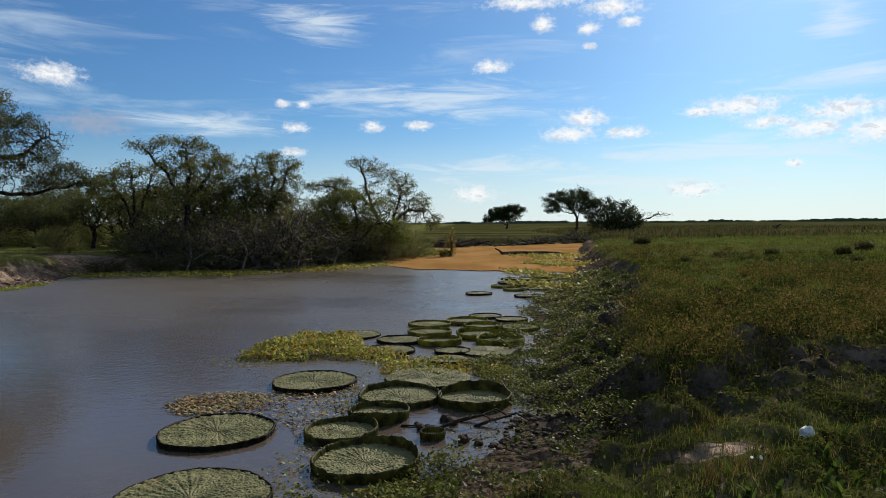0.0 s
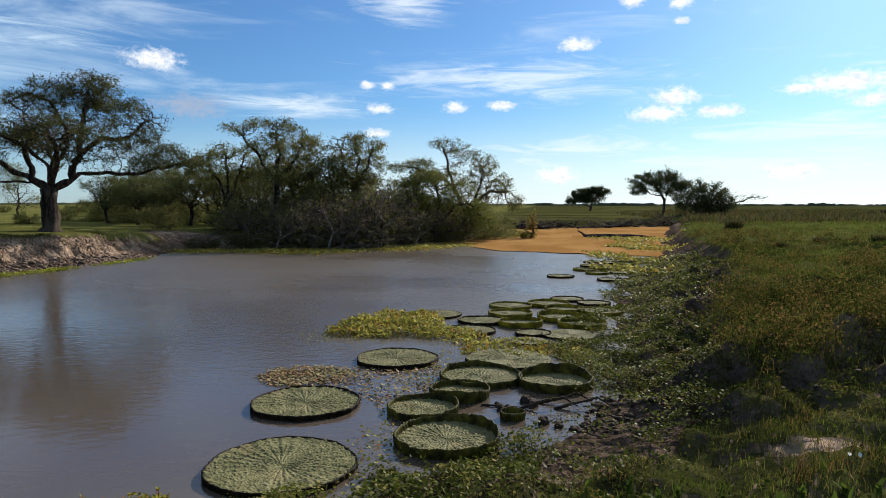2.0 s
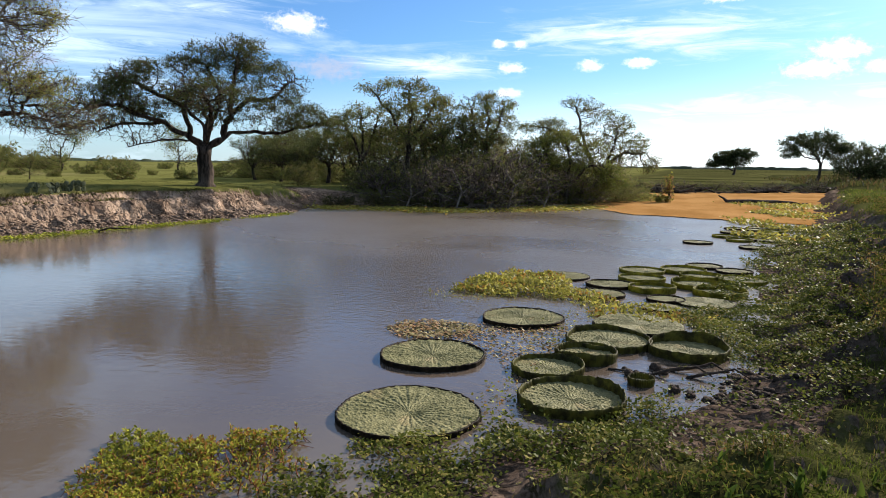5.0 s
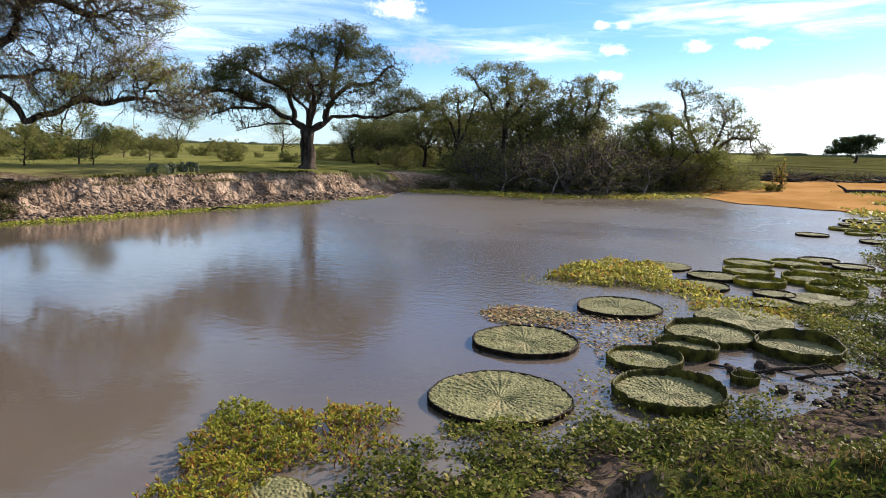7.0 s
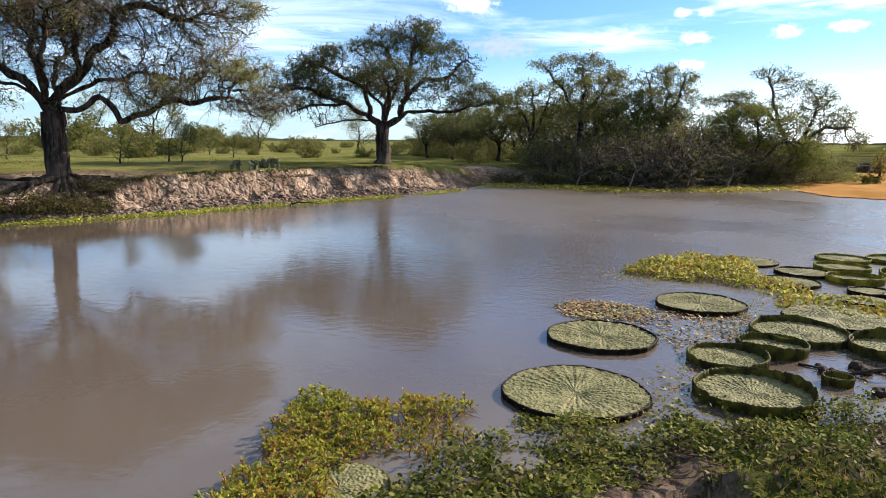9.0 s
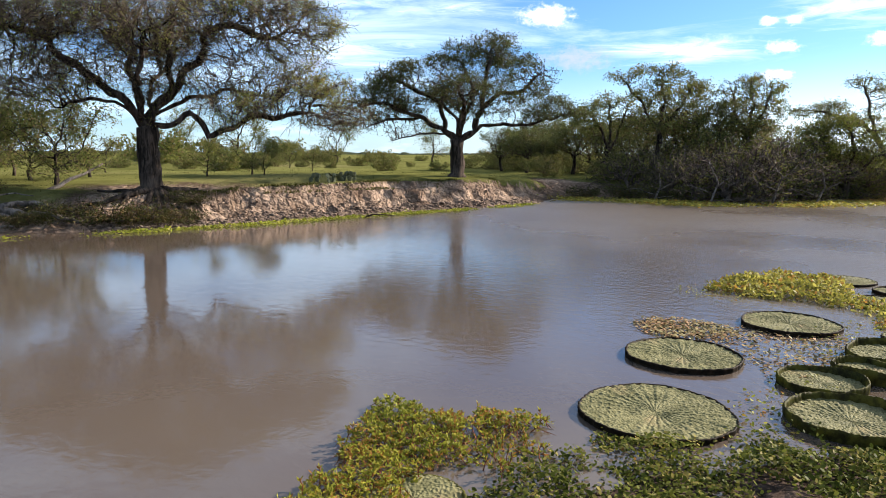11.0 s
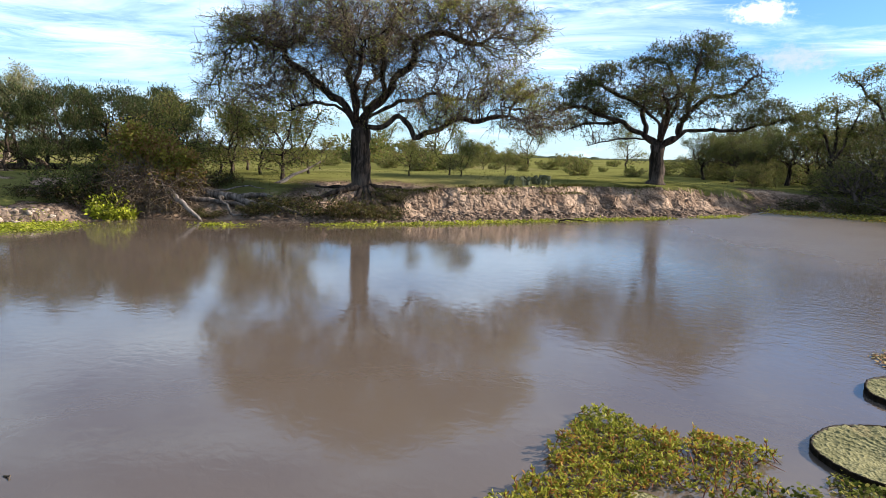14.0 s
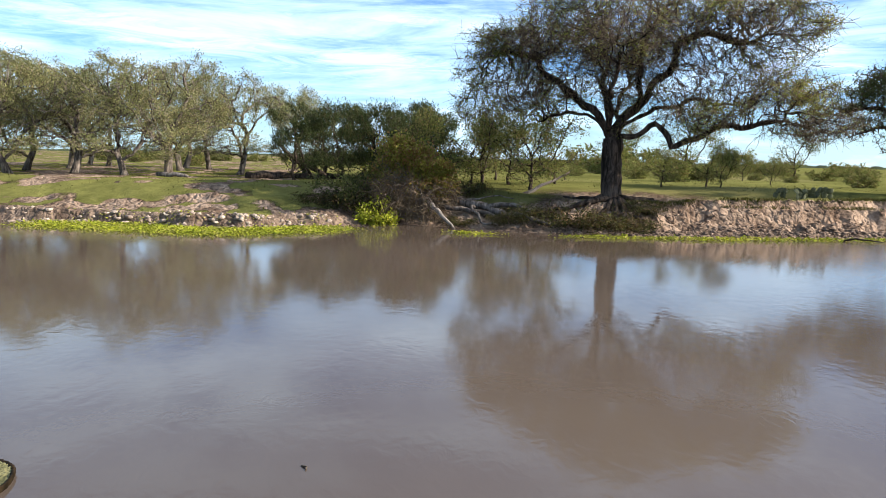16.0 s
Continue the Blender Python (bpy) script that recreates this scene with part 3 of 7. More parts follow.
    return z, cover, np.clip(wet + near * (0.6 + 0.35 * np.exp(-(inner / 1.2) ** 2)) - 0.8 * dusty, 0, 1), np.clip(near + sstep(y, 30, 45) * sstep(x, -12, -4) + sstep(x, 0, 8), 0, 1)


def ground_z(x, y):
    return land(np.atleast_1d(x), np.atleast_1d(y))[0]


def build_ground():
    front = np.radians(np.r_[np.arange(-44, 122, 0.25), np.arange(122, 316, 4.0)])     # to the left of +y
    rings = np.r_[np.geomspace(0.25, 2.0, 14)[:-1], np.arange(2.0, 12.0, 0.06), np.arange(12.0, 14.0, 0.10), np.arange(14, 27.5, 0.075), np.geomspace(27.5, 110, 110)[:-1], np.geomspace(110, 4500, 50)]
    rr, aa = np.meshgrid(rings, front, indexing="ij")
    x, y = -0.3 - rr * np.sin(aa), -0.3 + rr * np.cos(aa)
    z, cover, wet, marsh = land(x.ravel(), y.ravel())
    nr, na = rr.shape
    i, j = np.meshgrid(np.arange(nr - 1), np.arange(na), indexing="ij")
    k = (j + 1) % na
    quads = np.stack([i * na + j, (i + 1) * na + j, (i + 1) * na + k, i * na + k], -1).reshape(-1, 4)
    verts = np.stack([x.ravel(), y.ravel(), z], -1)
    centre = len(verts)
    verts = np.vstack([verts, [[-0.3, -0.3, z[:na].mean()]]])
    fan = np.stack([np.arange(na), (np.arange(na) + 1) % na, np.full(na, centre)], -1)
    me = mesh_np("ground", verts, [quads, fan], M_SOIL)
    for key, values in (("cover", cover), ("wet", wet), ("marsh", marsh)):
        me.attributes.new(key, "FLOAT", "POINT").data.foreach_set("value", np.r_[values, values[0]].astype(np.float32))
    thing("ground", "grassy pasture with bare eroded clay banks round a pond", "ground", kind="structure", data=me)


build_ground()

wx, wy = np.meshgrid(np.arange(-60, 31, 10.0), np.arange(-60, 91, 10.0), indexing="ij")
nx, ny = wx.shape
gi, gj = np.meshgrid(np.arange(nx - 1), np.arange(ny - 1), indexing="ij")
wq = np.stack([gi * ny + gj, (gi + 1) * ny + gj, (gi + 1) * ny + gj + 1, gi * ny + gj + 1], -1).reshape(-1, 4)
wv = np.stack([wx.ravel(), wy.ravel(), 0 * wx.ravel()], -1)
thing("water", "muddy brown pond water with light ripples", "water", kind="structure", data=mesh_np("water", wv, wq, M_WATER))


# ---- plants: leaves, blades, branches ----
def unit(v):
    return v / (np.linalg.norm(v, axis=-1, keepdims=True) + 1e-9)


def leaf_quads(p, d, length, width, fold=0.15):
    """Rhombic leaves from the points p along d."""
    n = len(p)
    side = unit(np.cross(d, rng.normal(size=(n, 3))))
    nrm = np.cross(d, side)
    length, width = np.broadcast_to(length, (n,))[:, None], np.broadcast_to(width, (n,))[:, None]
    mid = p + d * length * 0.5
    v = np.stack([p, mid + side * width / 2 + nrm * width * fold, p + d * length, mid - side * width / 2 + nrm * width * fold], 1)
    return v.reshape(-1, 3), np.arange(4 * n).reshape(-1, 4)


def flat_leaves(p, size, tilt=0.45, aspect=0.6):
    """Leaves that lie more or less level, at p."""
    n = len(p)
    a = rng.uniform(0, 2 * math.pi, n)
    d = unit(np.stack([np.cos(a), np.sin(a), rng.normal(0, tilt, n)], -1))
    side = unit(np.cross(d, np.stack([rng.normal(0, tilt, n), rng.normal(0, tilt, n), np.ones(n)], -1)))
    size = np.broadcast_to(size, (n,))[:, None]
    q = [p, p + d * size * 0.35 + side * size * aspect * 0.5, p + d * size * 0.75 + side * size * aspect * 0.42, p + d * size, p + d * size * 0.75 - side * size * aspect * 0.42, p + d * size * 0.35 - side * size * aspect * 0.5]
    return np.stack(q, 1).reshape(-1, 3), np.arange(6 * n).reshape(-1, 6)


def blades(p, height, width, lean=0.35):
    """Bent grass blades of two pieces."""
    n = len(p)
    a, b = rng.uniform(0, 2 * math.pi, n), rng.uniform(0, 2 * math.pi, n)
    out = np.stack([np.cos(a), np.sin(a), 0 * a], -1)
    side = np.stack([np.cos(b), np.sin(b), 0 * b], -1)
    height, width = np.broadcast_to(height, (n,))[:, None], np.broadcast_to(width, (n,))[:, None]
    bend = np.abs(rng.normal(lean, 0.25, n))[:, None]
    mid = p + out * height * bend * 0.3 + np.array([0, 0, 0.6]) * height
    tip = p + out * height * bend + np.array([0, 0, 1.0]) * height * (1 - 0.25 * bend)
    v = np.stack([p - side * width / 2, p + side * width / 2, mid + side * width * 0.4, mid - side * width * 0.4, tip], 1).reshape(-1, 3)
    base = 5 * np.arange(n)[:, None]
    return v, [base + np.array([0, 1, 2, 3]), base + np.array([3, 2, 4])]


def join(pieces):
    """Several (verts, faces) into one, by size of face."""
    verts, by_size, start = [], {}, 0
    for v, faces in pieces:
        for f in faces if isinstance(faces, list) else [faces]:
            if len(f):
                by_size.setdefault(f.shape[1], []).append(f + start)
        verts.append(v)
        start += len(v)
    return np.vstack(verts), [np.vstack(f) for f in by_size.values()]


def grow(attract, start, parents, step, reach, kill, rounds=90, sag=0.0, wander=0.25):
    """Branches that grow from the framework towards the points of attract: nodes, and the parent of each."""
    cap = 24000
    pos, par = np.zeros((cap, 3)), np.full(cap, -1)
    n = len(start)
    pos[:n], par[:n] = start, parents
    near = np.zeros(len(attract), dtype=int)
    dist = np.full(len(attract), 1e9)
    alive = np.ones(len(attract), dtype=bool)
    fresh = np.where(start[:, 2] > 0.6 * start[:, 2].max())[0] if len(start) < 12 else np.where(start[:, 2] > 0.25 * start[:, 2].max())[0]
    for turn in range(rounds):
        if not len(fresh):
            break
        dd = np.linalg.norm(attract[:, None] - pos[fresh][None], axis=-1)
        j = dd.argmin(1)
        m = dd[np.arange(len(attract)), j]
        closer = m < dist
        near[closer], dist[closer] = fresh[j[closer]], m[closer]
        alive &= dist > kill
        use = alive & (dist < (reach if turn > 12 else reach * 6))
        if not use.any():
            break
        pull = np.zeros((n, 3))
        np.add.at(pull, near[use], unit(attract[use] - pos[near[use]]))
        who = np.unique(near[use])
        way = unit(unit(pull[who]) + rng.normal(0, wander, (len(who), 3)) + np.array([0, 0, -sag]))
        k = min(len(who), cap - n)
        pos[n:n + k], par[n:n + k] = pos[who[:k]] + way[:k] * step, who[:k]
        fresh = np.arange(n, n + k)
        n += k
        if n >= cap - 1:
            break
    return pos[:n], par[:n]


def limb_mesh(pos, par, tip=0.006, power=2.3, most=0.4, flare=1.0, girth=0.0, stem=0):
    """Tubes along the branches, thick ones round and joined, thin ones three-sided. Also the radius at each node."""
    n = len(pos)
    load = np.zeros(n)
    kids = np.bincount(par[1:], minlength=n)
    load[kids == 0] = tip**power
    for i in range(n - 1, 0, -1):
        load[par[i]] += load[i]
    rad = np.minimum(load ** (1 / power), most)
    if girth > 0:
        rad[:stem] = np.maximum(rad[:stem], girth * np.linspace(1.0, 0.82, stem))
    way = np.zeros((n, 3))
    way[1:] = unit(pos[1:] - pos[par[1:]])
    way[0] = way[1]
    first = np.zeros(n, dtype=int)
    rad[0] *= flare
    ref = np.where(np.abs(way[:, 2:3]) > 0.9, np.array([[1.0, 0, 0]]), np.array([[0, 0, 1.0]]))
    u = unit(np.cross(way, ref))
    w = np.cross(way, u)
    k = 8
    ang = np.arange(k) * 2 * math.pi / k
    thick = np.where(rad > 0.035)[0]
    slot = np.full(n, -1)
    slot[thick] = np.arange(len(thick))
    bumpy = 1 + 0.13 * np.random.default_rng(5).normal(size=(len(thick), k))
    ring = pos[thick][:, None] + rad[thick][:, None, None] * bumpy[..., None] * (np.cos(ang)[None, :, None] * u[thick][:, None] + np.sin(ang)[None, :, None] * w[thick][:, None])
    e = np.array([i for i in thick if i > 0 and slot[par[i]] >= 0], dtype=int)
    a, b = slot[par[e]] * k, slot[e] * k
    c, d = np.arange(k), (np.arange(k) + 1) % k
    f1 = np.stack([a[:, None] + c, a[:, None] + d, b[:, None] + d, b[:, None] + c], -1).reshape(-1, 4)
    thin = np.array([i for i in range(1, n) if slot[i] < 0], dtype=int)
    pieces = [(ring.reshape(-1, 3), f1)]
    if len(thin):
        t3 = np.arange(3) * 2 * math.pi / 3
        circle = np.cos(t3)[None, :, None] * u[thin][:, None] + np.sin(t3)[None, :, None] * w[thin][:, None]
        r0 = np.minimum(rad[par[thin]], 0.05)[:, None, None]
        v = np.concatenate([pos[par[thin]][:, None] + circle * r0, pos[thin][:, None] + circle * rad[thin][:, None, None]], 1).reshape(-1, 3)
        base = 6 * np.arange(len(thin))[:, None]
        quads = np.concatenate([base + np.array([0, 1, 4, 3]), base + np.array([1, 2, 5, 4]), base + np.array([2, 0, 3, 5])])
        pieces.append((v, quads))
    return join(pieces), rad, way


def blob_points(blobs, count, hollow=0.45):
    """Points in ellipsoids (x, y, z, rx, ry, rz), fewer in their middles."""
    b = np.array(blobs, dtype=float)
    size = b[:, 3] * b[:, 4]
    pick = rng.choice(len(b), count, p=size / size.sum())
    d = unit(rng.normal(size=(count, 3)))
    r = hollow + (1 - hollow) * rng.random(count) ** 0.6
    r = r * rng.uniform(0.7, 1.3, count)
    return b[pick, :3] + d * r[:, None] * b[pick, 3:]


def framework(stem, limbs, step):
    """Nodes and parents of a trunk and of the limbs that leave it, from short lists of bends."""
    pos, par = [Vector(p) for p in stem], [-1] + list(range(len(stem) - 1))
    for limb in limbs:
        start = min(range(len(pos)), key=lambda i: (pos[i] - Vector(limb[0])).length)
        last = start
        for bend in limb[1:] if len(limb) > 1 else limb:
            a, b = pos[last].copy(), Vector(bend)
            bits = max(1, round((b - a).length / step))
            for k in range(1, bits + 1):
                pos.append(a.lerp(b, k / bits))
                par.append(last)
                last = len(pos) - 1
    return np.array([tuple(p) for p in pos]), np.array(par)


def crooked(pos, amount, scale=1.1):
    """Bends the branches as an old tree's are bent, more the higher they are."""
    out = pos.copy()
    for i, p in enumerate(pos):
        k = amount * min(1.0, max(0.0, (p[2] - 0.6) / 1.5))
        v = noise.turbulence_vector(Vector(p) * scale + Vector((7.1, 2.3, 4.9)), 2, False)
        out[i] += np.array(v) * k
    return out


def make_tree(name, label, blobs, stem, points=1500, step=0.22, reach=1.6, kill=0.35, sag=0.0, tip=0.006, most=0.4, leaves=8, leaf=(0.13, 0.035), droop=0.35, spread=0.16,
              bark=None, green=None, category="tree", group="", thin=0.028, seed=1, power=2.0, at=(0, 0, 0), wander=0.25, limbs=(), bent=0.22, hang=0.0, girth=0.0, fringe=4, bare_below=(-2, -1), patchy=(0.38, 0.62), open_heart=0.0):
    """A tree: trunk and limbs that fork towards the crown's clumps, and a crown of small leaves along the twigs. hang: length of the twigs that droop from it; bare_below: heights between which the leaves set in; open_heart: how bare the twigs in its middle are."""
    global rng
    rng = np.random.default_rng(seed)
    frame_pos, frame_par = framework(stem, limbs, step)
    pos, par = grow(blob_points(blobs, points), frame_pos, frame_par, step, reach, kill, sag=sag, wander=wander)
    pos = crooked(pos, bent)
    (v, f), rad, way = limb_mesh(pos, par, tip, power, most, 1.45, girth, len(stem))
    tree = thing(name, label, category, group, at=at)
    part("trunk", mesh_np("trunk", v, f, bark or M_BARK, True), tree)
    twigs = np.where(rad < thin)[0]
    twigs = twigs[twigs > 0]
    clump = 0.5 * vnoise(pos[twigs, 0] + pos[twigs, 2] * 1.3, pos[twigs, 1] + pos[twigs, 2] * 1.1, 0.9, 2) + 0.5 * vnoise(pos[twigs, 0] - pos[twigs, 2] * 1.9, pos[twigs, 1] + 11, 1.3, 1)
    dress = (0.12 + 2.3 * sstep(clump, *patchy)) * (0.12 + 0.88 * sstep(pos[twigs, 2], *bare_below))
    mid, half = pos[twigs].mean(0), 1.9 * pos[twigs].std(0)
    dress = dress * (1 - open_heart * sstep(np.linalg.norm((pos[twigs] - mid) / half, axis=1), 0.95, 0.55))
    many = np.maximum(0, np.round(leaves * dress * rng.uniform(0.4, 1.3, len(twigs)))).astype(int)
    who = np.repeat(twigs, many)
    n = len(who)
    p = pos[who] + rng.normal(0, spread, (n, 3)) * np.array([1, 1, 0.75]) - way[who] * step * rng.random(n)[:, None]
    d = unit(way[who] * 0.5 + rng.normal(0, 0.7, (n, 3)) + np.array([0, 0, -droop]))
    v, f = leaf_quads(p, d, leaf[0] * rng.uniform(0.6, 1.4, n), leaf[1] * rng.uniform(0.6, 1.4, n))
    crown = part("crown", mesh_np("crown", v, f, green or M_FEATHER), tree)
    if hang > 0:
        who = np.repeat(twigs, fringe)
        n = len(who)
        p = pos[who] - way[who] * step * rng.random(n)[:, None]
        length = hang * rng.uniform(0.35, 1.25, n)[:, None]
        out = unit(way[who] * 0.5 + rng.normal(0, 0.55, (n, 3)))
        side = unit(np.cross(out, rng.normal(size=(n, 3)))) * 0.0055
        mid = p + out * length * 0.5 + rng.normal(0, 0.02, (n, 3))
        low = mid + unit(out + rng.normal(0, 0.35, (n, 3)) - np.array([0, 0, droop])) * length * 0.5
        v = np.stack([p - side, p + side, mid + side, mid - side, low], 1).reshape(-1, 3)
        base = 5 * np.arange(n)[:, None]
        part("twig_fringe", mesh_np("twig_fringe", v, [base + np.array([0, 1, 2, 3]), base + np.array([3, 2, 4])], M_TWIG), crown, "thin bare brown twigs")
    return tree


def seen_from(eye, place, points):
    """Bends given as right, back, up seen from the eye, turned into the world about the place."""
    ahead = np.array([place[0] - eye[0], place[1] - eye[1]])
    ahead = ahead / np.linalg.norm(ahead)
    return [(ahead[1] * u + ahead[0] * v, -ahead[0] * u + ahead[1] * v, h) for u, v, h in points]


def facing(blobs, eye, place):
    """Clumps given as right, back, up seen from the eye, turned into the world about the place."""
    ahead = np.array([place[0] - eye[0], place[1] - eye[1]])
    ahead = ahead / np.linalg.norm(ahead)
    right = np.array([ahead[1], -ahead[0]])
    rows = []
    for u, v, h, ru, rv, rh in blobs:
        x, y = right * u + ahead * v
        a, b = abs(right[0]) * ru + abs(ahead[0]) * rv, abs(right[1]) * ru + abs(ahead[1]) * rv
        rows.append((x, y, h, min(a, max(ru, rv)), min(b, max(ru, rv)), rh))
    return rows


# ---- the large trees ----
PLACE_N, PLACE_M = (-19.8, 9.55), (-18.5, 22.6)
EYE = (-0.6, -0.4)


def rooted(x, y, sink=0.06):
    return (x, y, float(ground_z(x, y)[0]) - sink)


def stem_line(height, lean=(0, 0), bits=6, bow=0.05):
    h = np.linspace(0, height, bits)
    return [(lean[0] * t / height + bow * math.sin(2.2 * t), lean[1] * t / height + bow * math.cos(1.7 * t) - bow, t) for t in h]


limbs_n = [[(-0.15, 0, 1.9), (-0.6, 0, 2.9), (-1.5, 0.1, 3.4), (-2.05, 0.1, 3.9), (-2.4, 0, 4.3), (-3.4, 0, 4.6)], [(-0.4, 0, 2.3), (-1.5, -0.4, 2.8), (-2.1, -0.6, 2.4)],
           [(0, 0, 2.0), (-0.25, 0.2, 3.2), (-0.3, 0.3, 4.4), (-0.9, 0.4, 5.5)], [(0.15, 0, 2.0), (0.75, -0.2, 3.0), (1.4, -0.2, 3.9), (1.65, -0.2, 4.7), (2.75, 0, 4.95), (3.6, 0.2, 4.9)],
           [(0.2, 0.1, 2.0), (1.2, 0.5, 2.9), (2.2, 0.6, 3.25), (3.4, 0.4, 3.1)], [(0.2, -0.1, 1.9), (1.1, -0.5, 2.25), (1.65, -0.6, 1.75), (2.1, -0.6, 1.95), (3.2, -0.3, 2.35), (4.7, 0, 2.4)],
           [(0.1, 0.4, 2.1), (0.1, 1.0, 2.9), (0.4, 2.2, 4.0)], [(-0.2, -0.4, 2.1), (-0.3, -0.9, 2.9), (0.1, -2.1, 3.9)], [(0.5, 0, 3.0), (0.6, 0.3, 4.4), (1.2, 0.2, 5.8)]]
BIG_TREE = make_tree("mesquite_tree", "large old thorn tree with sparse feathery olive foliage and gnarled limbs", facing(
    [(-3.4, 0.0, 4.7, 1.4, 1.4, 0.75), (-4.0, 0.2, 3.9, 0.9, 1.1, 0.7), (-2.2, 1.3, 5.2, 1.3, 1.4, 0.7), (-1.3, 0.3, 5.9, 1.4, 1.6, 0.75), (0.4, -0.4, 6.4, 1.5, 1.6, 0.7), (2.2, 0.3, 6.2, 1.5, 1.6, 0.7),
     (4.0, 0.2, 5.8, 1.3, 1.4, 0.6), (5.1, 0.1, 5.3, 0.7, 1.0, 0.6), (4.5, -0.4, 3.3, 1.5, 1.2, 0.5), (6.1, 0.1, 2.6, 0.9, 0.9, 0.5), (3.3, 0.3, 4.2, 1.2, 1.2, 0.5), (0.5, 2.5, 4.9, 1.6, 1.1, 0.7), (0.0, -2.3, 4.8, 1.5, 1.0, 0.7),
     (-0.2, 0, 4.7, 0.7, 0.8, 0.4), (-2.6, -0.6, 3.0, 1.2, 0.9, 0.4), (5.5, 0, 2.3, 1.2, 0.8, 0.35), (2.4, -0.8, 2.6, 1.2, 0.9, 0.35), (-4.4, 0, 3.0, 0.6, 0.8, 0.5), (0.35, -0.3, 2.4, 0.3, 0.3, 0.4), (-2.6, -0.9, 4.9, 1.3, 0.9, 0.5), (3.0, -1.0, 5.4, 1.3, 0.9, 0.5),
     (-2.0, 0, 3.9, 1.6, 1.6, 0.8), (0.6, 0, 4.6, 1.6, 1.6, 0.8), (1.9, 0, 3.6, 1.4, 1.4, 0.8), (-1.0, 0, 4.9, 1.4, 1.4, 0.6), (2.2, -0.2, 5.0, 1.4, 1.3, 0.7), (4.4, 0, 4.4, 1.1, 1.0, 0.7), (-3.2, 0, 3.5, 1.1, 1.1, 0.5), (0.2, 0, 3.4, 1.2, 1.2, 0.5)], EYE, PLACE_N),
    stem_line(1.9, (-0.15, 0.1), 9, 0.04), limbs=[seen_from(EYE, PLACE_N, limb) for limb in limbs_n], points=10000, step=0.15, reach=2.4, kill=0.18, tip=0.0072, power=2.25, most=0.40, leaves=11, leaf=(0.080, 0.020), droop=0.25, spread=0.13, girth=0.37,
    seed=11, at=rooted(*PLACE_N), sag=0.03, wander=0.42, hang=0.55, bent=0.26, fringe=4, patchy=(0.46, 0.62), open_heart=0.8)

limbs_m = [[(-0.1, 0, 1.7), (-0.65, 0, 2.3), (-1.5, 0.2, 2.65), (-2.6, 0.1, 2.6), (-3.8, 0, 2.2)], [(-0.6, 0, 2.2), (-0.7, 0.3, 3.4), (-1.85, 0.2, 4.2), (-3.1, 0, 4.6)], [(-1.2, 0, 2.5), (-2.9, -0.4, 3.3), (-4.4, -0.3, 3.4)],
           [(-0.4, -0.1, 2.1), (-1.5, -0.5, 2.0), (-2.8, -0.6, 1.65)], [(0.05, 0, 1.8), (0.05, 0.1, 2.7), (0.6, 0.2, 3.5), (0.6, 0.2, 4.3), (0.1, 0.3, 5.3), (-0.6, 0.2, 5.5)], [(0.0, 0, 2.6), (-0.55, -0.2, 3.4), (-0.7, -0.2, 4.6)],
           [(0.2, 0, 1.7), (0.65, 0, 2.2), (1.1, -0.1, 3.1), (1.1, 0, 4.3), (1.25, 0, 5.5), (1.5, 0, 6.2)], [(1.1, 0, 3.2), (1.9, 0.2, 3.9), (2.7, 0.2, 4.0), (3.5, 0.1, 4.8)], [(0.5, 0, 2.1), (1.0, 0.1, 2.35), (1.95, 0.2, 2.45), (3.1, 0.2, 2.5), (4.2, 0, 2.95), (5.0, 0, 2.95)],
           [(0.1, 0.3, 1.9), (0.2, 1.0, 2.7), (0.1, 2.2, 3.6)], [(0, -0.3, 1.9), (0.2, -1.0, 2.8), (0.1, -2.1, 3.6)]]
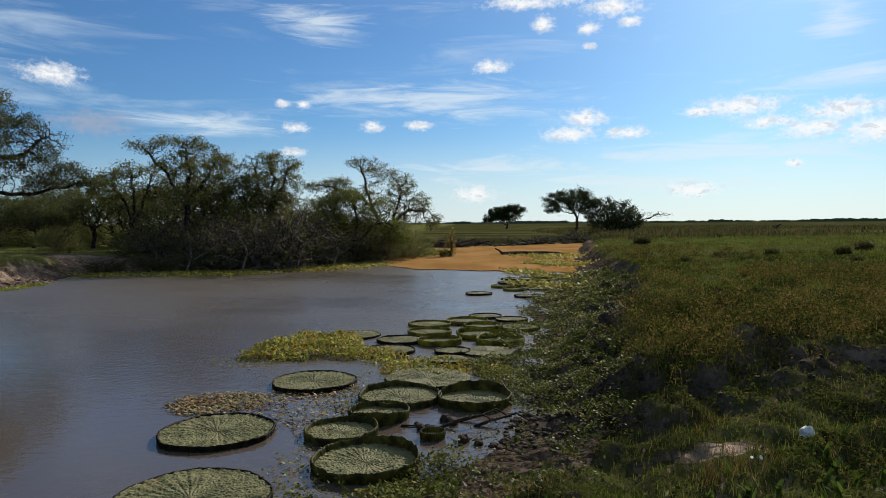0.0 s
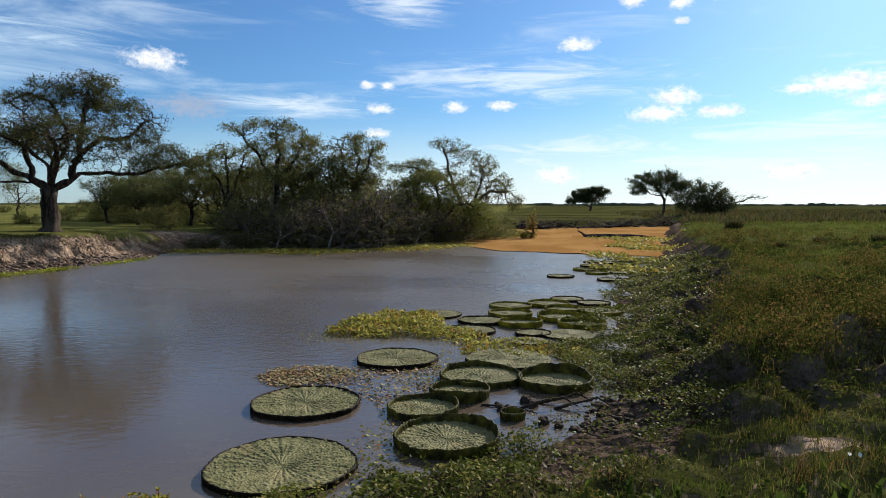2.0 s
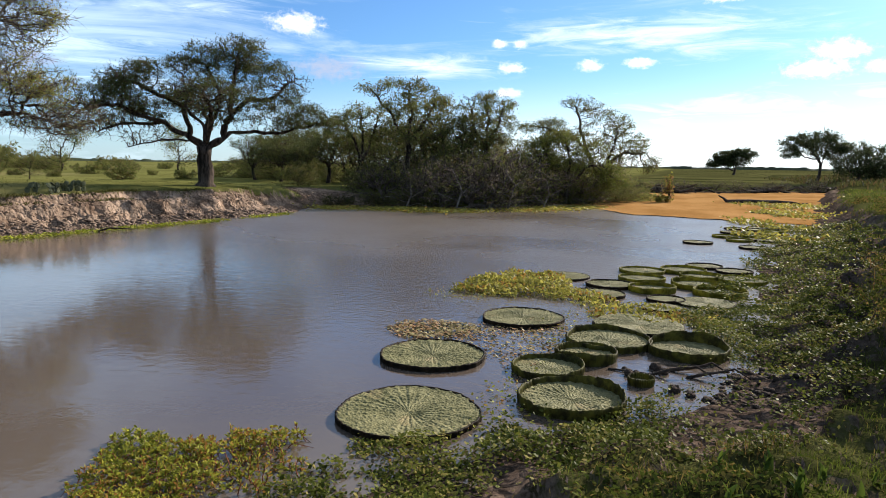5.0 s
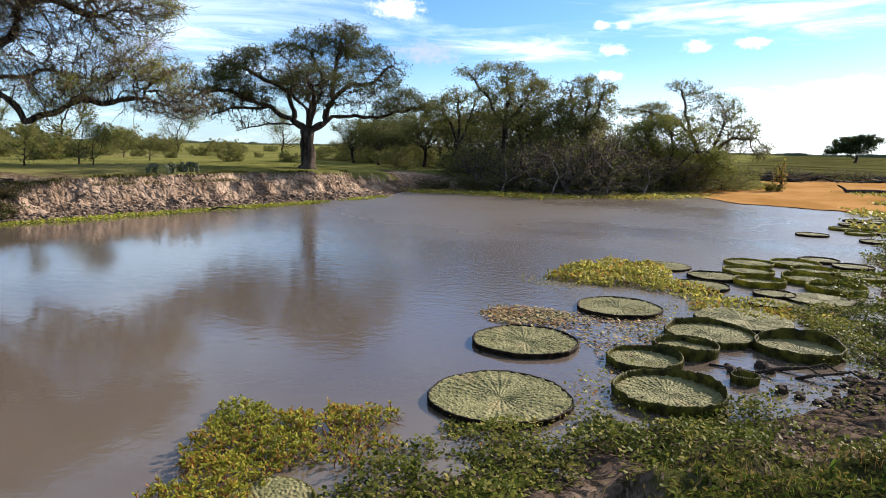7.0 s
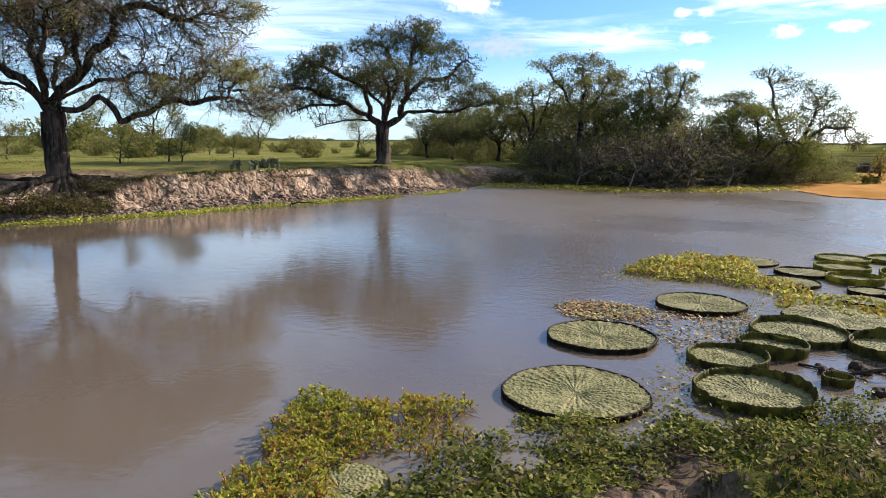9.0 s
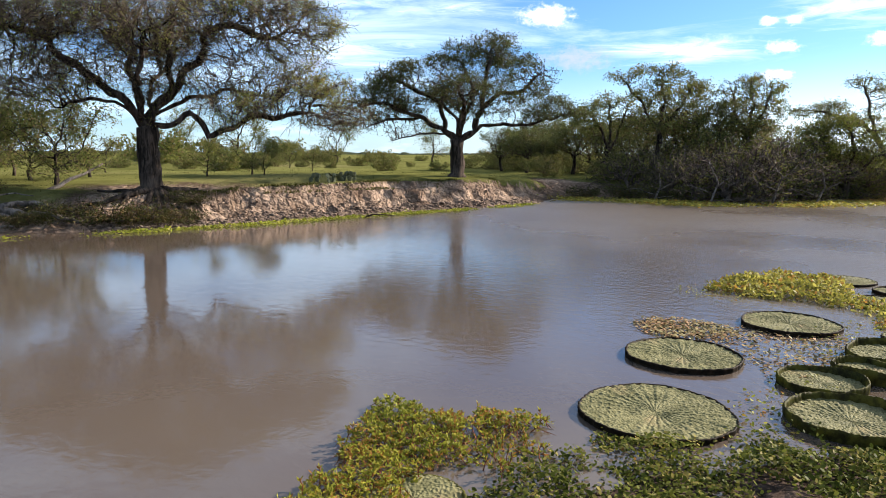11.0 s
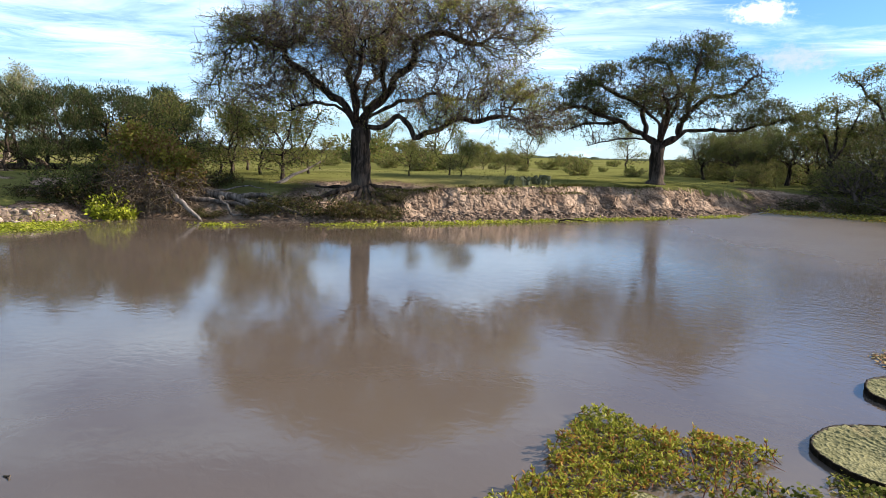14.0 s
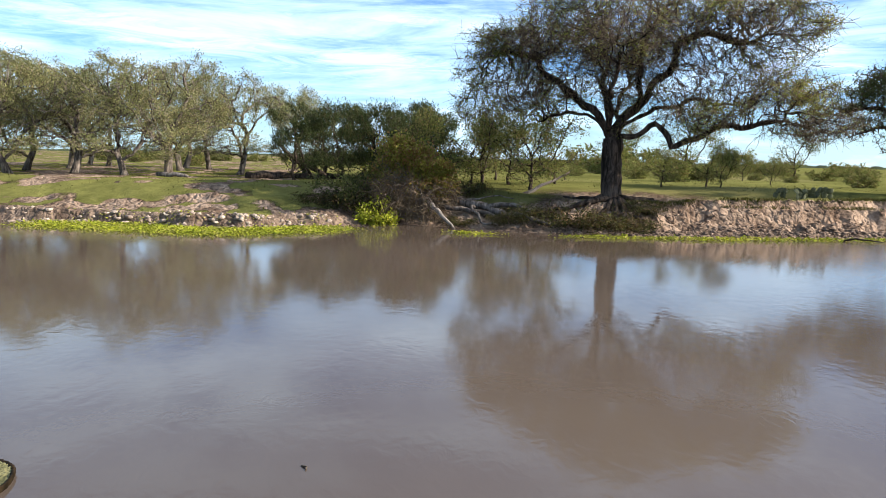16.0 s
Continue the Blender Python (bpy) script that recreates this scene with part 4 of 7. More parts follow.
SPREADING = make_tree("spreading_tree", "broad thorn tree with dark forking limbs and thin green crown", facing(
    [(1.3, 0.0, 6.0, 1.1, 1.1, 0.45), (1.9, 0.2, 5.3, 1.0, 1.2, 0.4), (0.4, 0.0, 5.6, 0.9, 1.1, 0.45), (-0.5, 0.2, 5.2, 0.9, 1.2, 0.4), (-1.4, 0.0, 5.0, 0.9, 1.2, 0.35), (-2.6, 0.1, 4.65, 1.0, 1.2, 0.4), (-3.6, 0.0, 4.1, 0.9, 1.1, 0.35), (-4.4, 0.0, 3.4, 0.6, 0.9, 0.45),
     (-3.5, 0.0, 2.6, 1.0, 1.0, 0.5), (-2.4, -0.3, 2.1, 0.9, 0.9, 0.35), (3.1, 0.0, 4.8, 0.7, 0.9, 0.5), (2.5, 0.0, 3.7, 1.0, 1.1, 0.4), (3.8, 0.0, 3.4, 1.0, 1.1, 0.35), (4.9, 0.0, 2.95, 0.5, 0.7, 0.3), (3.3, -0.4, 2.9, 0.9, 0.9, 0.25), (1.9, 0.0, 4.5, 0.8, 1.0, 0.35),
     (0.0, 2.3, 4.0, 1.5, 1.0, 0.6), (0.2, -2.2, 3.9, 1.5, 1.0, 0.6), (-3.0, 0.6, 3.5, 1.2, 0.9, 0.4),
     (-1.5, 0, 3.7, 1.5, 1.5, 0.7), (0.3, 0, 4.3, 1.4, 1.4, 0.7), (1.8, 0, 3.4, 1.4, 1.3, 0.6), (-2.8, 0, 3.3, 1.3, 1.2, 0.5), (0.6, 0, 3.2, 1.3, 1.3, 0.4), (3.0, 0, 4.1, 1.0, 1.0, 0.5)], EYE, PLACE_M),
    stem_line(1.7, (-0.05, 0.05), 8, 0.03), limbs=[seen_from(EYE, PLACE_M, limb) for limb in limbs_m], points=9000, step=0.16, reach=2.4, kill=0.19, tip=0.0084, power=2.15, most=0.36, leaves=15, leaf=(0.10, 0.028), droop=0.0, spread=0.12, girth=0.35, green=M_DEEPLEAF,
    seed=5, at=rooted(*PLACE_M), wander=0.36, bent=0.18, bare_below=(1.8, 3.4), patchy=(0.38, 0.60), hang=0.30, fringe=2, open_heart=0.8)
SPREADING.scale = (1.03, 1.03, 0.94)


# ---- smaller trees and bushes: a few kinds, repeated ----
def crown_blobs(width, low, high, lobes, seed, lobe=(0.20, 0.32)):
    r = np.random.default_rng(seed)
    rows = []
    for i in range(lobes):
        a, q = r.uniform(0, 2 * math.pi), width * 0.5 * math.sqrt(r.random()) * 0.75
        h = r.uniform(low, high) - 0.35 * (high - low) * (q / (width * 0.5)) ** 2
        s = r.uniform(*lobe) * width
        rows.append((q * math.cos(a), q * math.sin(a), h, s, s, s * 0.62))
    return rows


def copies(first, spots):
    """Copies of a plant at (x, y, turn, scale); the first plant itself takes the first spot."""
    for k, (x, y, turn, size) in enumerate(spots):
        m = Matrix.Translation(rooted(x, y, 0.08 * size)) @ Matrix.Rotation(radians(turn), 4, "Z") @ Matrix.Scale(size, 4)
        if k == 0:
            first.matrix_basis = m
        else:
            copy_thing(first, m @ Matrix.Scale(1 / spots[0][3], 4))


OLIVE_A = make_tree("olive_tree", "grey-green small-leaved tree with a pale forked trunk", crown_blobs(4.8, 1.3, 4.8, 17, 2, (0.12, 0.22)), stem_line(1.0, (0.2, 0.1), 5), points=1900, step=0.17, reach=1.2, kill=0.25,
                    tip=0.0090, most=0.15, leaves=17, leaf=(0.085, 0.026), droop=-0.2, spread=0.13, bark=M_BARK_GREY, green=M_OLIVE, group="trees behind the far bank", seed=21)
OLIVE_B = make_tree("olive_tree", "grey-green small-leaved tree with a pale forked trunk", crown_blobs(4.4, 1.2, 4.7, 16, 3, (0.12, 0.22)), stem_line(0.8, (-0.3, 0.2), 5), points=1700, step=0.17, reach=1.2, kill=0.25,
                    tip=0.0090, most=0.13, leaves=17, leaf=(0.085, 0.026), droop=-0.2, spread=0.13, bark=M_BARK_GREY, green=M_OLIVE, group="trees behind the far bank", seed=22)
DARK_A = make_tree("leafy_tree", "dense dark green bushy tree with several thin trunks", crown_blobs(3.3, 0.9, 3.7, 13, 4, (0.13, 0.24)), stem_line(0.5, (0.1, 0.2), 4), points=1500, step=0.15, reach=1.2, kill=0.24,
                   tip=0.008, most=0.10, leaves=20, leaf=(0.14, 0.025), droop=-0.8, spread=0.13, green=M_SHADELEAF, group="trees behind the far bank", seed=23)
SPARSE = make_tree("young_tree", "open young thorn tree with thin foliage on many stems", crown_blobs(2.6, 0.8, 2.9, 10, 6), stem_line(0.4, (0, 0.1), 3), points=700, step=0.15, reach=1.1, kill=0.25,
                   tip=0.0065, most=0.07, leaves=19, leaf=(0.10, 0.03), droop=0.1, spread=0.14, green=M_DARKLEAF, group="young trees on the far bank", seed=24)
BUSH = make_tree("thicket_bush", "dense dark thorny bush at the water's edge", crown_blobs(4.6, 0.5, 2.9, 14, 7), stem_line(0.3, (0.1, 0), 3), points=1700, step=0.17, reach=1.3, kill=0.26,
                 tip=0.009, most=0.09, leaves=9, leaf=(0.12, 0.036), droop=0.1, spread=0.15, green=M_DARKLEAF, category="bush", group="bushes of the thicket", seed=25)
BARE = make_tree("bare_bush", "tangled leafless thorn bush of grey-brown branches", crown_blobs(4.2, 0.3, 2.4, 12, 8), stem_line(0.25, (0.1, 0), 3), points=1700, step=0.15, reach=1.1, kill=0.22,
                 tip=0.010, most=0.10, leaves=1, leaf=(0.12, 0.03), droop=0.1, spread=0.12, bark=M_DEADBROWN, green=M_DARKLEAF, category="bush", group="bushes of the thicket", seed=26, wander=0.4)
FIELD_BUSH = make_tree("field_bush", "rounded grey-green shrub standing in the pasture", [(b[0], b[1], 0.25 + 0.75 * b[2], b[3], b[4], b[5] * 1.2) for b in crown_blobs(3.4, 0.1, 1.5, 11, 9)], stem_line(0.2, (0, 0), 3), points=420, step=0.22, reach=1.2, kill=0.34,
                       tip=0.008, most=0.06, leaves=9, leaf=(0.24, 0.10), droop=0.0, spread=0.16, green=M_DARKLEAF, category="shrub", group="shrubs in the pasture", seed=27)

copies(OLIVE_A, [(-31.0, -4.9, 0, 1.12), (-33.0, -9.0, 120, 1.1), (-36.6, -5.1, 210, 1.1), (-33.5, -13.0, 60, 1.2), (-40, -11, 40, 1.2), (-44, -16, 310, 1.25), (-38, -17, 170, 1.2), (-30, -17, 250, 1.15), (-46, -6, 80, 1.2)])
copies(OLIVE_B, [(-33.0, -2.1, 0, 1.08), (-30.1, -6.4, 90, 1.1), (-42, -4.2, 200, 1.2), (-35, -11.5, 300, 1.2), (-31.5, -11.0, 150, 1.15), (-41, 0.5, 20, 1.15), (-43, -9.8, 260, 1.2), (-36, 1.0, 130, 0.95), (-48, -12, 10, 1.2), (-40, -21, 10, 1.3)])
copies(DARK_A, [(-28.6, 2.0, 0, 0.86), (-29.6, 3.6, 80, 0.92), (-28.2, 0.2, 160, 0.78), (-30.6, 5.2, 240, 0.90), (-27.2, 4.6, 300, 0.78), (-33.5, 3.5, 30, 0.92), (-31.8, 1.6, 100, 0.95), (-32.4, 6.2, 200, 1.0), (-34.8, 5.2, 280, 1.05), (-35.5, 8.0, 50, 0.95), (-29.0, 6.0, 140, 0.8)])
copies(SPARSE, [(-24.9, 6.9, 0, 1.05), (-22.4, 7.9, 70, 1.1), (-26.5, 8.6, 140, 1.0), (-25.2, 5.4, 220, 1.0), (-30, 9.2, 300, 0.9), (-27.6, 7.3, 20, 1.0), (-24.0, 8.6, 200, 1.0), (-28.8, 8.2, 100, 1.1), (-26.0, 10.4, 250, 0.9), (-47.9, 31, 20, 2.1), (-33, 14, 100, 0.55), (-23.1, 13.4, 100, 0.5), (-22.4, 15.4, 10, 0.5), (-24.5, 16.3, 60, 0.7), (-60, 52, 10, 2.0), (-75, 40, 60, 2.2), (-52, 60, 130, 1.9), (-80, 25, 190, 2.2), (-38, 66, 250, 2.0), (-66, 12, 300, 1.8), (-36, 27, 20, 0.6), (-30, 24, 80, 0.5)])
copies(BUSH, [(-12.6, 34.6, 15, 1.12), (-8.9, 35.8, 95, 1.15), (-7.0, 38.2, 175, 1.15), (-14.8, 33.6, 0, 0.95), (-11.2, 33.2, 60, 1.0), (-8.8, 33.8, 130, 1.0), (-6.4, 38.0, 200, 0.9), (-10.9, 36.0, 222, 1.2), (-5.2, 39.4, 77, 1.0), (-3.6, 41.0, 270, 0.75), (-7.8, 40.5, 320, 0.95), (-15.6, 32.4, 110, 0.6), (-10.0, 37.5, 10, 0.95), (-19.4, 31.3, 200, 0.45),
              (-3.6, 44.0, 40, 0.8), (-25.0, 38.6, 10, 0.8), (-28.5, 40.6, 120, 0.8), (-20.5, 39.0, 80, 0.9), (-24.0, 41.5, 170, 0.9), (-27.5, 43.8, 250, 0.9), (-31.5, 46.5, 330, 0.9), (-17.0, 38.6, 20, 0.9)])
BACK_TREE = make_tree("woodland_tree", "dark green thorn tree with a forked trunk behind the thicket", crown_blobs(4.4, 2.1, 4.0, 12, 14), stem_line(1.2, (0.2, 0.1), 4), points=1500, step=0.18, reach=1.3, kill=0.27,
                      tip=0.010, most=0.14, leaves=12, leaf=(0.13, 0.036), droop=0.0, spread=0.14, green=M_DEEPLEAF, group="trees behind the thicket", seed=28)
copies(BACK_TREE, [(-23.2, 35.4, 45, 0.64), (-26.3, 37.2, 215, 0.68), (-21.0, 34.0, 300, 0.56), (-18.4, 36.6, 190, 0.72), (-14.6, 36.5, 250, 1.00), (-11.6, 35.6, 40, 1.00), (-20.4, 36.2, 70, 0.76), (-23.4, 38.2, 140, 0.80), (-26.5, 40.5, 260, 0.80), (-18.0, 40.0, 20, 0.88), (-29.5, 44.5, 300, 0.72), (-23, 46, 330, 0.88)])
copies(BARE, [(-9.6, 30.4, 0, 1.2), (-7.6, 32.2, 100, 1.2), (-12.0, 30.4, 200, 1.0), (-8.6, 30.6, 290, 1.05), (-10.9, 30.0, 40, 0.9), (-6.6, 34.2, 150, 0.9), (-4.9, 43.5, 20, 0.7), (-14.2, 30.6, 80, 0.8), (-5.6, 36.8, 230, 0.8)] + [(-2.0 + 1.25 * k, 59.5 + 0.75 * max(0, -2 + 1.25 * k) + 1.5 * math.sin(2.3 * k), 47 * k, 0.30 + 0.12 * (k % 3)) for k in range(12)])
far_spots = [(-60 - 34 * i + 9 * math.sin(3.1 * i), 30 + 26 * i + 14 * math.sin(1.9 * i), 50 * i, 1.6 + 0.35 * i) for i in range(5)]
r = np.random.default_rng(31)
for k in range(100):
    a, q = radians(r.uniform(28, 104)), (r.uniform(50, 75) if k % 6 == 0 else r.normal(95, 12) if k % 3 else r.uniform(100, 220))
    far_spots.append((-q * math.sin(a), q * math.cos(a), r.uniform(0, 360), r.uniform(0.6, 1.4) * (0.27 + q / 220)))
copies(FIELD_BUSH, [(-33.5, 20.5, 0, 0.62), (-36, 24, 90, 0.6)] + [(-(50 + 8 * math.sin(2.7 * i)) * math.sin(radians(36 + 2.3 * i)), (50 + 8 * math.sin(2.7 * i)) * math.cos(radians(36 + 2.3 * i)), 61 * i, 0.38 + 0.14 * math.sin(1.7 * i)) for i in range(16)] + far_spots)

# trees that stand out of the thicket
def thicket_tree(name, label, place, lobes, limbs, height, seed, points=2400, green=None, leaves=9, **more):
    make_tree(name, label, facing(lobes, EYE, place), stem_line(height, (0.1, 0), 6), limbs=[seen_from(EYE, place, limb) for limb in limbs], points=points, step=0.16, reach=1.8, kill=0.20, tip=0.0088, power=2.15, most=0.22,
              leaves=leaves, leaf=(0.12, 0.040), spread=0.13, bent=0.16, patchy=(0.40, 0.6), green=green or M_DARKLEAF, seed=seed, at=rooted(*place), group="trees of the thicket", wander=0.32, girth=0.16, open_heart=0.5, **more)


thicket_tree("thicket_tree", "flat-topped thorn tree with dark limbs over the thicket", (-13.88, 33.08),
             [(-1.8, 0, 5.3, 0.9, 0.9, 0.32), (-0.7, 0.3, 5.65, 1.0, 1.0, 0.32), (0.5, 0, 5.5, 0.9, 0.9, 0.35), (1.4, 0.2, 4.9, 0.9, 1.0, 0.4), (2.0, 0, 4.3, 0.6, 0.8, 0.5), (0.4, 0.4, 4.5, 0.9, 0.9, 0.35), (1.2, 0, 3.6, 0.8, 0.8, 0.5), (0.2, 0, 4.4, 1.6, 1.2, 0.9), (0.5, 0, 3.0, 1.6, 1.2, 0.6)],
             [[(0, 0, 2.4), (-0.5, 0, 3.5), (-1.0, 0, 4.3), (-1.8, 0, 5.1)], [(0, 0, 2.6), (0.2, 0.1, 4.0), (0.1, 0, 5.2)], [(0.1, 0, 2.6), (1.0, 0, 3.8), (1.5, 0, 4.6)]], 2.6, 41)
thicket_tree("thicket_tree", "round-topped thorn tree standing out of the thicket", (-10.29, 35.38),
             [(-0.8, 0, 4.9, 0.7, 0.8, 0.35), (0.0, 0.2, 5.25, 0.8, 0.8, 0.35), (0.9, 0, 4.8, 0.7, 0.8, 0.4), (0.1, 0, 4.1, 1.0, 1.0, 0.4), (1.1, 0.2, 3.9, 0.8, 0.8, 0.4), (-0.8, 0, 3.7, 0.7, 0.8, 0.4), (0.1, 0, 4.2, 1.3, 1.1, 0.9), (0.2, 0, 3.0, 1.5, 1.1, 0.6)],
             [[(0, 0, 2.4), (-0.4, 0, 3.5), (-0.8, 0, 4.7)], [(0, 0, 2.6), (0.2, 0.1, 4.0), (0.1, 0, 5.0)], [(0.1, 0, 2.6), (0.7, 0, 3.7), (1.0, 0, 4.6)]], 2.6, 42, 2000)
thicket_tree("leaning_tree", "half-bare leaning thorn tree at the edge of the thicket", (-4.57, 40.54),
             [(-1.5, 0, 6.0, 0.8, 0.9, 0.45), (-0.3, 0, 5.5, 0.8, 0.9, 0.45), (1.0, 0, 4.7, 0.8, 0.9, 0.6), (2.0, 0, 3.5, 0.7, 0.9, 0.7), (2.8, 0, 2.4, 0.5, 0.8, 0.6), (1.5, 0, 2.5, 0.8, 0.8, 0.6), (-3.0, 0, 4.9, 0.9, 0.9, 0.3), (-4.2, 0, 4.6, 0.7, 0.8, 0.3), (0.2, 0, 3.6, 0.9, 0.8, 0.5), (0.2, 0, 4.3, 1.5, 1.0, 1.2), (1.3, 0, 3.2, 1.4, 1.0, 1.0), (-2.2, 0, 4.2, 1.4, 1.0, 0.5)],
             [[(0, 0, 1.5), (-0.6, 0, 2.6), (-1.1, 0, 3.9), (-1.5, 0, 5.6)], [(-0.9, 0, 3.2), (-2.0, 0, 4.2), (-3.5, 0, 4.6)], [(0, 0, 1.5), (0.6, 0, 3.1), (0.9, 0, 4.3)], [(0.3, 0, 2.2), (1.4, 0, 3.3), (2.3, 0, 3.0)]], 1.7, 43, 3600, leaves=7, hang=0.3, fringe=2)
thicket_tree("thicket_tree", "leafy mid-green thorn tree with a low rounded crown", (-5.97, 36.32),
             [(-0.3, 0, 3.6, 1.0, 1.0, 0.5), (-1.3, 0, 3.2, 0.9, 0.9, 0.5), (1.2, 0, 3.1, 0.9, 0.9, 0.5), (0.6, -0.3, 2.4, 0.9, 0.9, 0.5), (-1.0, -0.3, 2.3, 0.9, 0.9, 0.5), (2.1, 0, 2.1, 0.8, 0.8, 0.5), (2.6, 0, 1.3, 0.6, 0.7, 0.4)],
             [[(0, 0, 1.0), (-0.6, 0, 2.0), (-1.2, 0, 3.0)], [(0, 0, 1.2), (0.2, 0, 2.4), (0, 0, 3.4)], [(0.1, 0, 1.0), (1.0, 0, 1.9), (1.8, 0, 2.2)]], 1.3, 44, 2600, M_MIDLEAF, 12)
thicket_tree("thicket_tree", "upright dark thorn tree beside the thicket", (-17.0, 33.87),
             [(0.0, 0, 4.2, 0.7, 0.8, 0.5), (-0.9, 0, 3.7, 0.8, 0.8, 0.5), (0.9, 0, 3.7, 0.8, 0.8, 0.5), (0.0, 0, 3.1, 1.1, 1.0, 0.5), (-1.4, 0, 2.9, 0.7, 0.8, 0.4), (1.5, 0, 2.8, 0.7, 0.8, 0.4)],
             [[(0, 0, 1.4), (-0.4, 0, 2.6), (-0.9, 0, 3.6)], [(0, 0, 1.5), (0.1, 0, 2.8), (0, 0, 4.0)], [(0.1, 0, 1.4), (0.6, 0, 2.6), (0.9, 0, 3.6)]], 1.6, 45, 2200)

# trees far out on the plain
FAR_TREE = "lone thorn tree far out on the plain"
make_tree("lone_tree", FAR_TREE, [(-1.8, 0, 3.9, 2.8, 2.4, 1.5), (1.2, 0, 4.6, 2.8, 2.4, 1.4), (3.6, 0, 4.2, 1.5, 1.2, 1.3), (-4.2, 0, 2.6, 1.6, 1.4, 1.0), (0, 0, 3.0, 3.0, 2.0, 0.9)], stem_line(1.4, (0.3, 0), 5), points=900, step=0.4, reach=3, kill=0.55, tip=0.024, most=0.45,
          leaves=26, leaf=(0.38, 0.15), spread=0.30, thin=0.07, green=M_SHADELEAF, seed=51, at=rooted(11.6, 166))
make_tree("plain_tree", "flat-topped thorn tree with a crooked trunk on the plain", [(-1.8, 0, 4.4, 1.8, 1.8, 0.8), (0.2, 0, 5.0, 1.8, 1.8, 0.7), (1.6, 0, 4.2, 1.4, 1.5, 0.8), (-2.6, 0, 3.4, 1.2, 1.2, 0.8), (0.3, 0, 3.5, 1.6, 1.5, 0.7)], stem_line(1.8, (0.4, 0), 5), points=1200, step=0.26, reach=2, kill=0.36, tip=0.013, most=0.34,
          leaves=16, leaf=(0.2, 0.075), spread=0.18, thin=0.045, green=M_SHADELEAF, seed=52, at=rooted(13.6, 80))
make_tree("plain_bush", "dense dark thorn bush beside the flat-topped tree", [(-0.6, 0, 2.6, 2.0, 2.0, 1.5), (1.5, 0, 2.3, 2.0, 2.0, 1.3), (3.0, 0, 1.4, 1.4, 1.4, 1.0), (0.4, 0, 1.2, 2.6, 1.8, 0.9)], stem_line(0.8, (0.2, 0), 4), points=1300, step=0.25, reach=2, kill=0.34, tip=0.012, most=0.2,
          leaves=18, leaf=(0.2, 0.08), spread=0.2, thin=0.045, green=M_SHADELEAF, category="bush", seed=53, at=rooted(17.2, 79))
make_tree("dead_tree", "low leafless dead tree leaning over the plain", [(1.4, 0, 1.6, 1.2, 1.2, 0.8), (3.2, 0, 2.0, 1.2, 1.0, 0.5), (4.6, 0, 1.9, 0.5, 0.5, 0.3), (0.2, 0, 1.9, 0.8, 0.8, 0.7)], stem_line(0.5, (0.3, 0), 3), points=420, step=0.22, reach=2, kill=0.34, tip=0.016, most=0.2,
          leaves=1, leaf=(0.16, 0.05), thin=0.03, bark=M_BARK, green=M_SHADELEAF, seed=54, at=rooted(20.2, 80))
make_tree("edge_tree", "thorn tree with a rounded crown on the plain", [(0, 0, 3.0, 2.2, 2.0, 1.6), (-1.2, 0, 1.8, 1.5, 1.4, 0.9), (1.4, 0, 3.6, 1.6, 1.6, 1.0)], stem_line(1.0, (0.2, 0), 4), points=1000, step=0.22, reach=2, kill=0.33, tip=0.012, most=0.22,
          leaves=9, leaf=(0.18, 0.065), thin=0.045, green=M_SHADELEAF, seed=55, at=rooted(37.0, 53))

# the wooded skyline
a = np.radians(np.arange(-60, 140, 0.06))
q = 1500.0
tops = 3.0 + 3.2 * vnoise(a * 180, 0 * a, 0.9, 4) + 2.0 * (vnoise(a * 60, 0 * a + 5, 0.4, 2) > 0.55)
lower = np.stack([-q * np.sin(a), q * np.cos(a), 0 * a - 1], -1)
upper = np.stack([-(q + 8) * np.sin(a), (q + 8) * np.cos(a), tops], -1)
back = np.stack([-(q + 40) * np.sin(a), (q + 40) * np.cos(a), 0 * a - 1], -1)
n = len(a)
j = np.arange(n - 1)
strip = np.concatenate([np.stack([j, j + 1, n + j + 1, n + j], -1), np.stack([n + j, n + j + 1, 2 * n + j + 1, 2 * n + j], -1)])
thing("backdrop", "low dark line of woods on the horizon", "woods", kind="structure", data=mesh_np("backdrop", np.vstack([lower, upper, back]), strip, M_FAR))


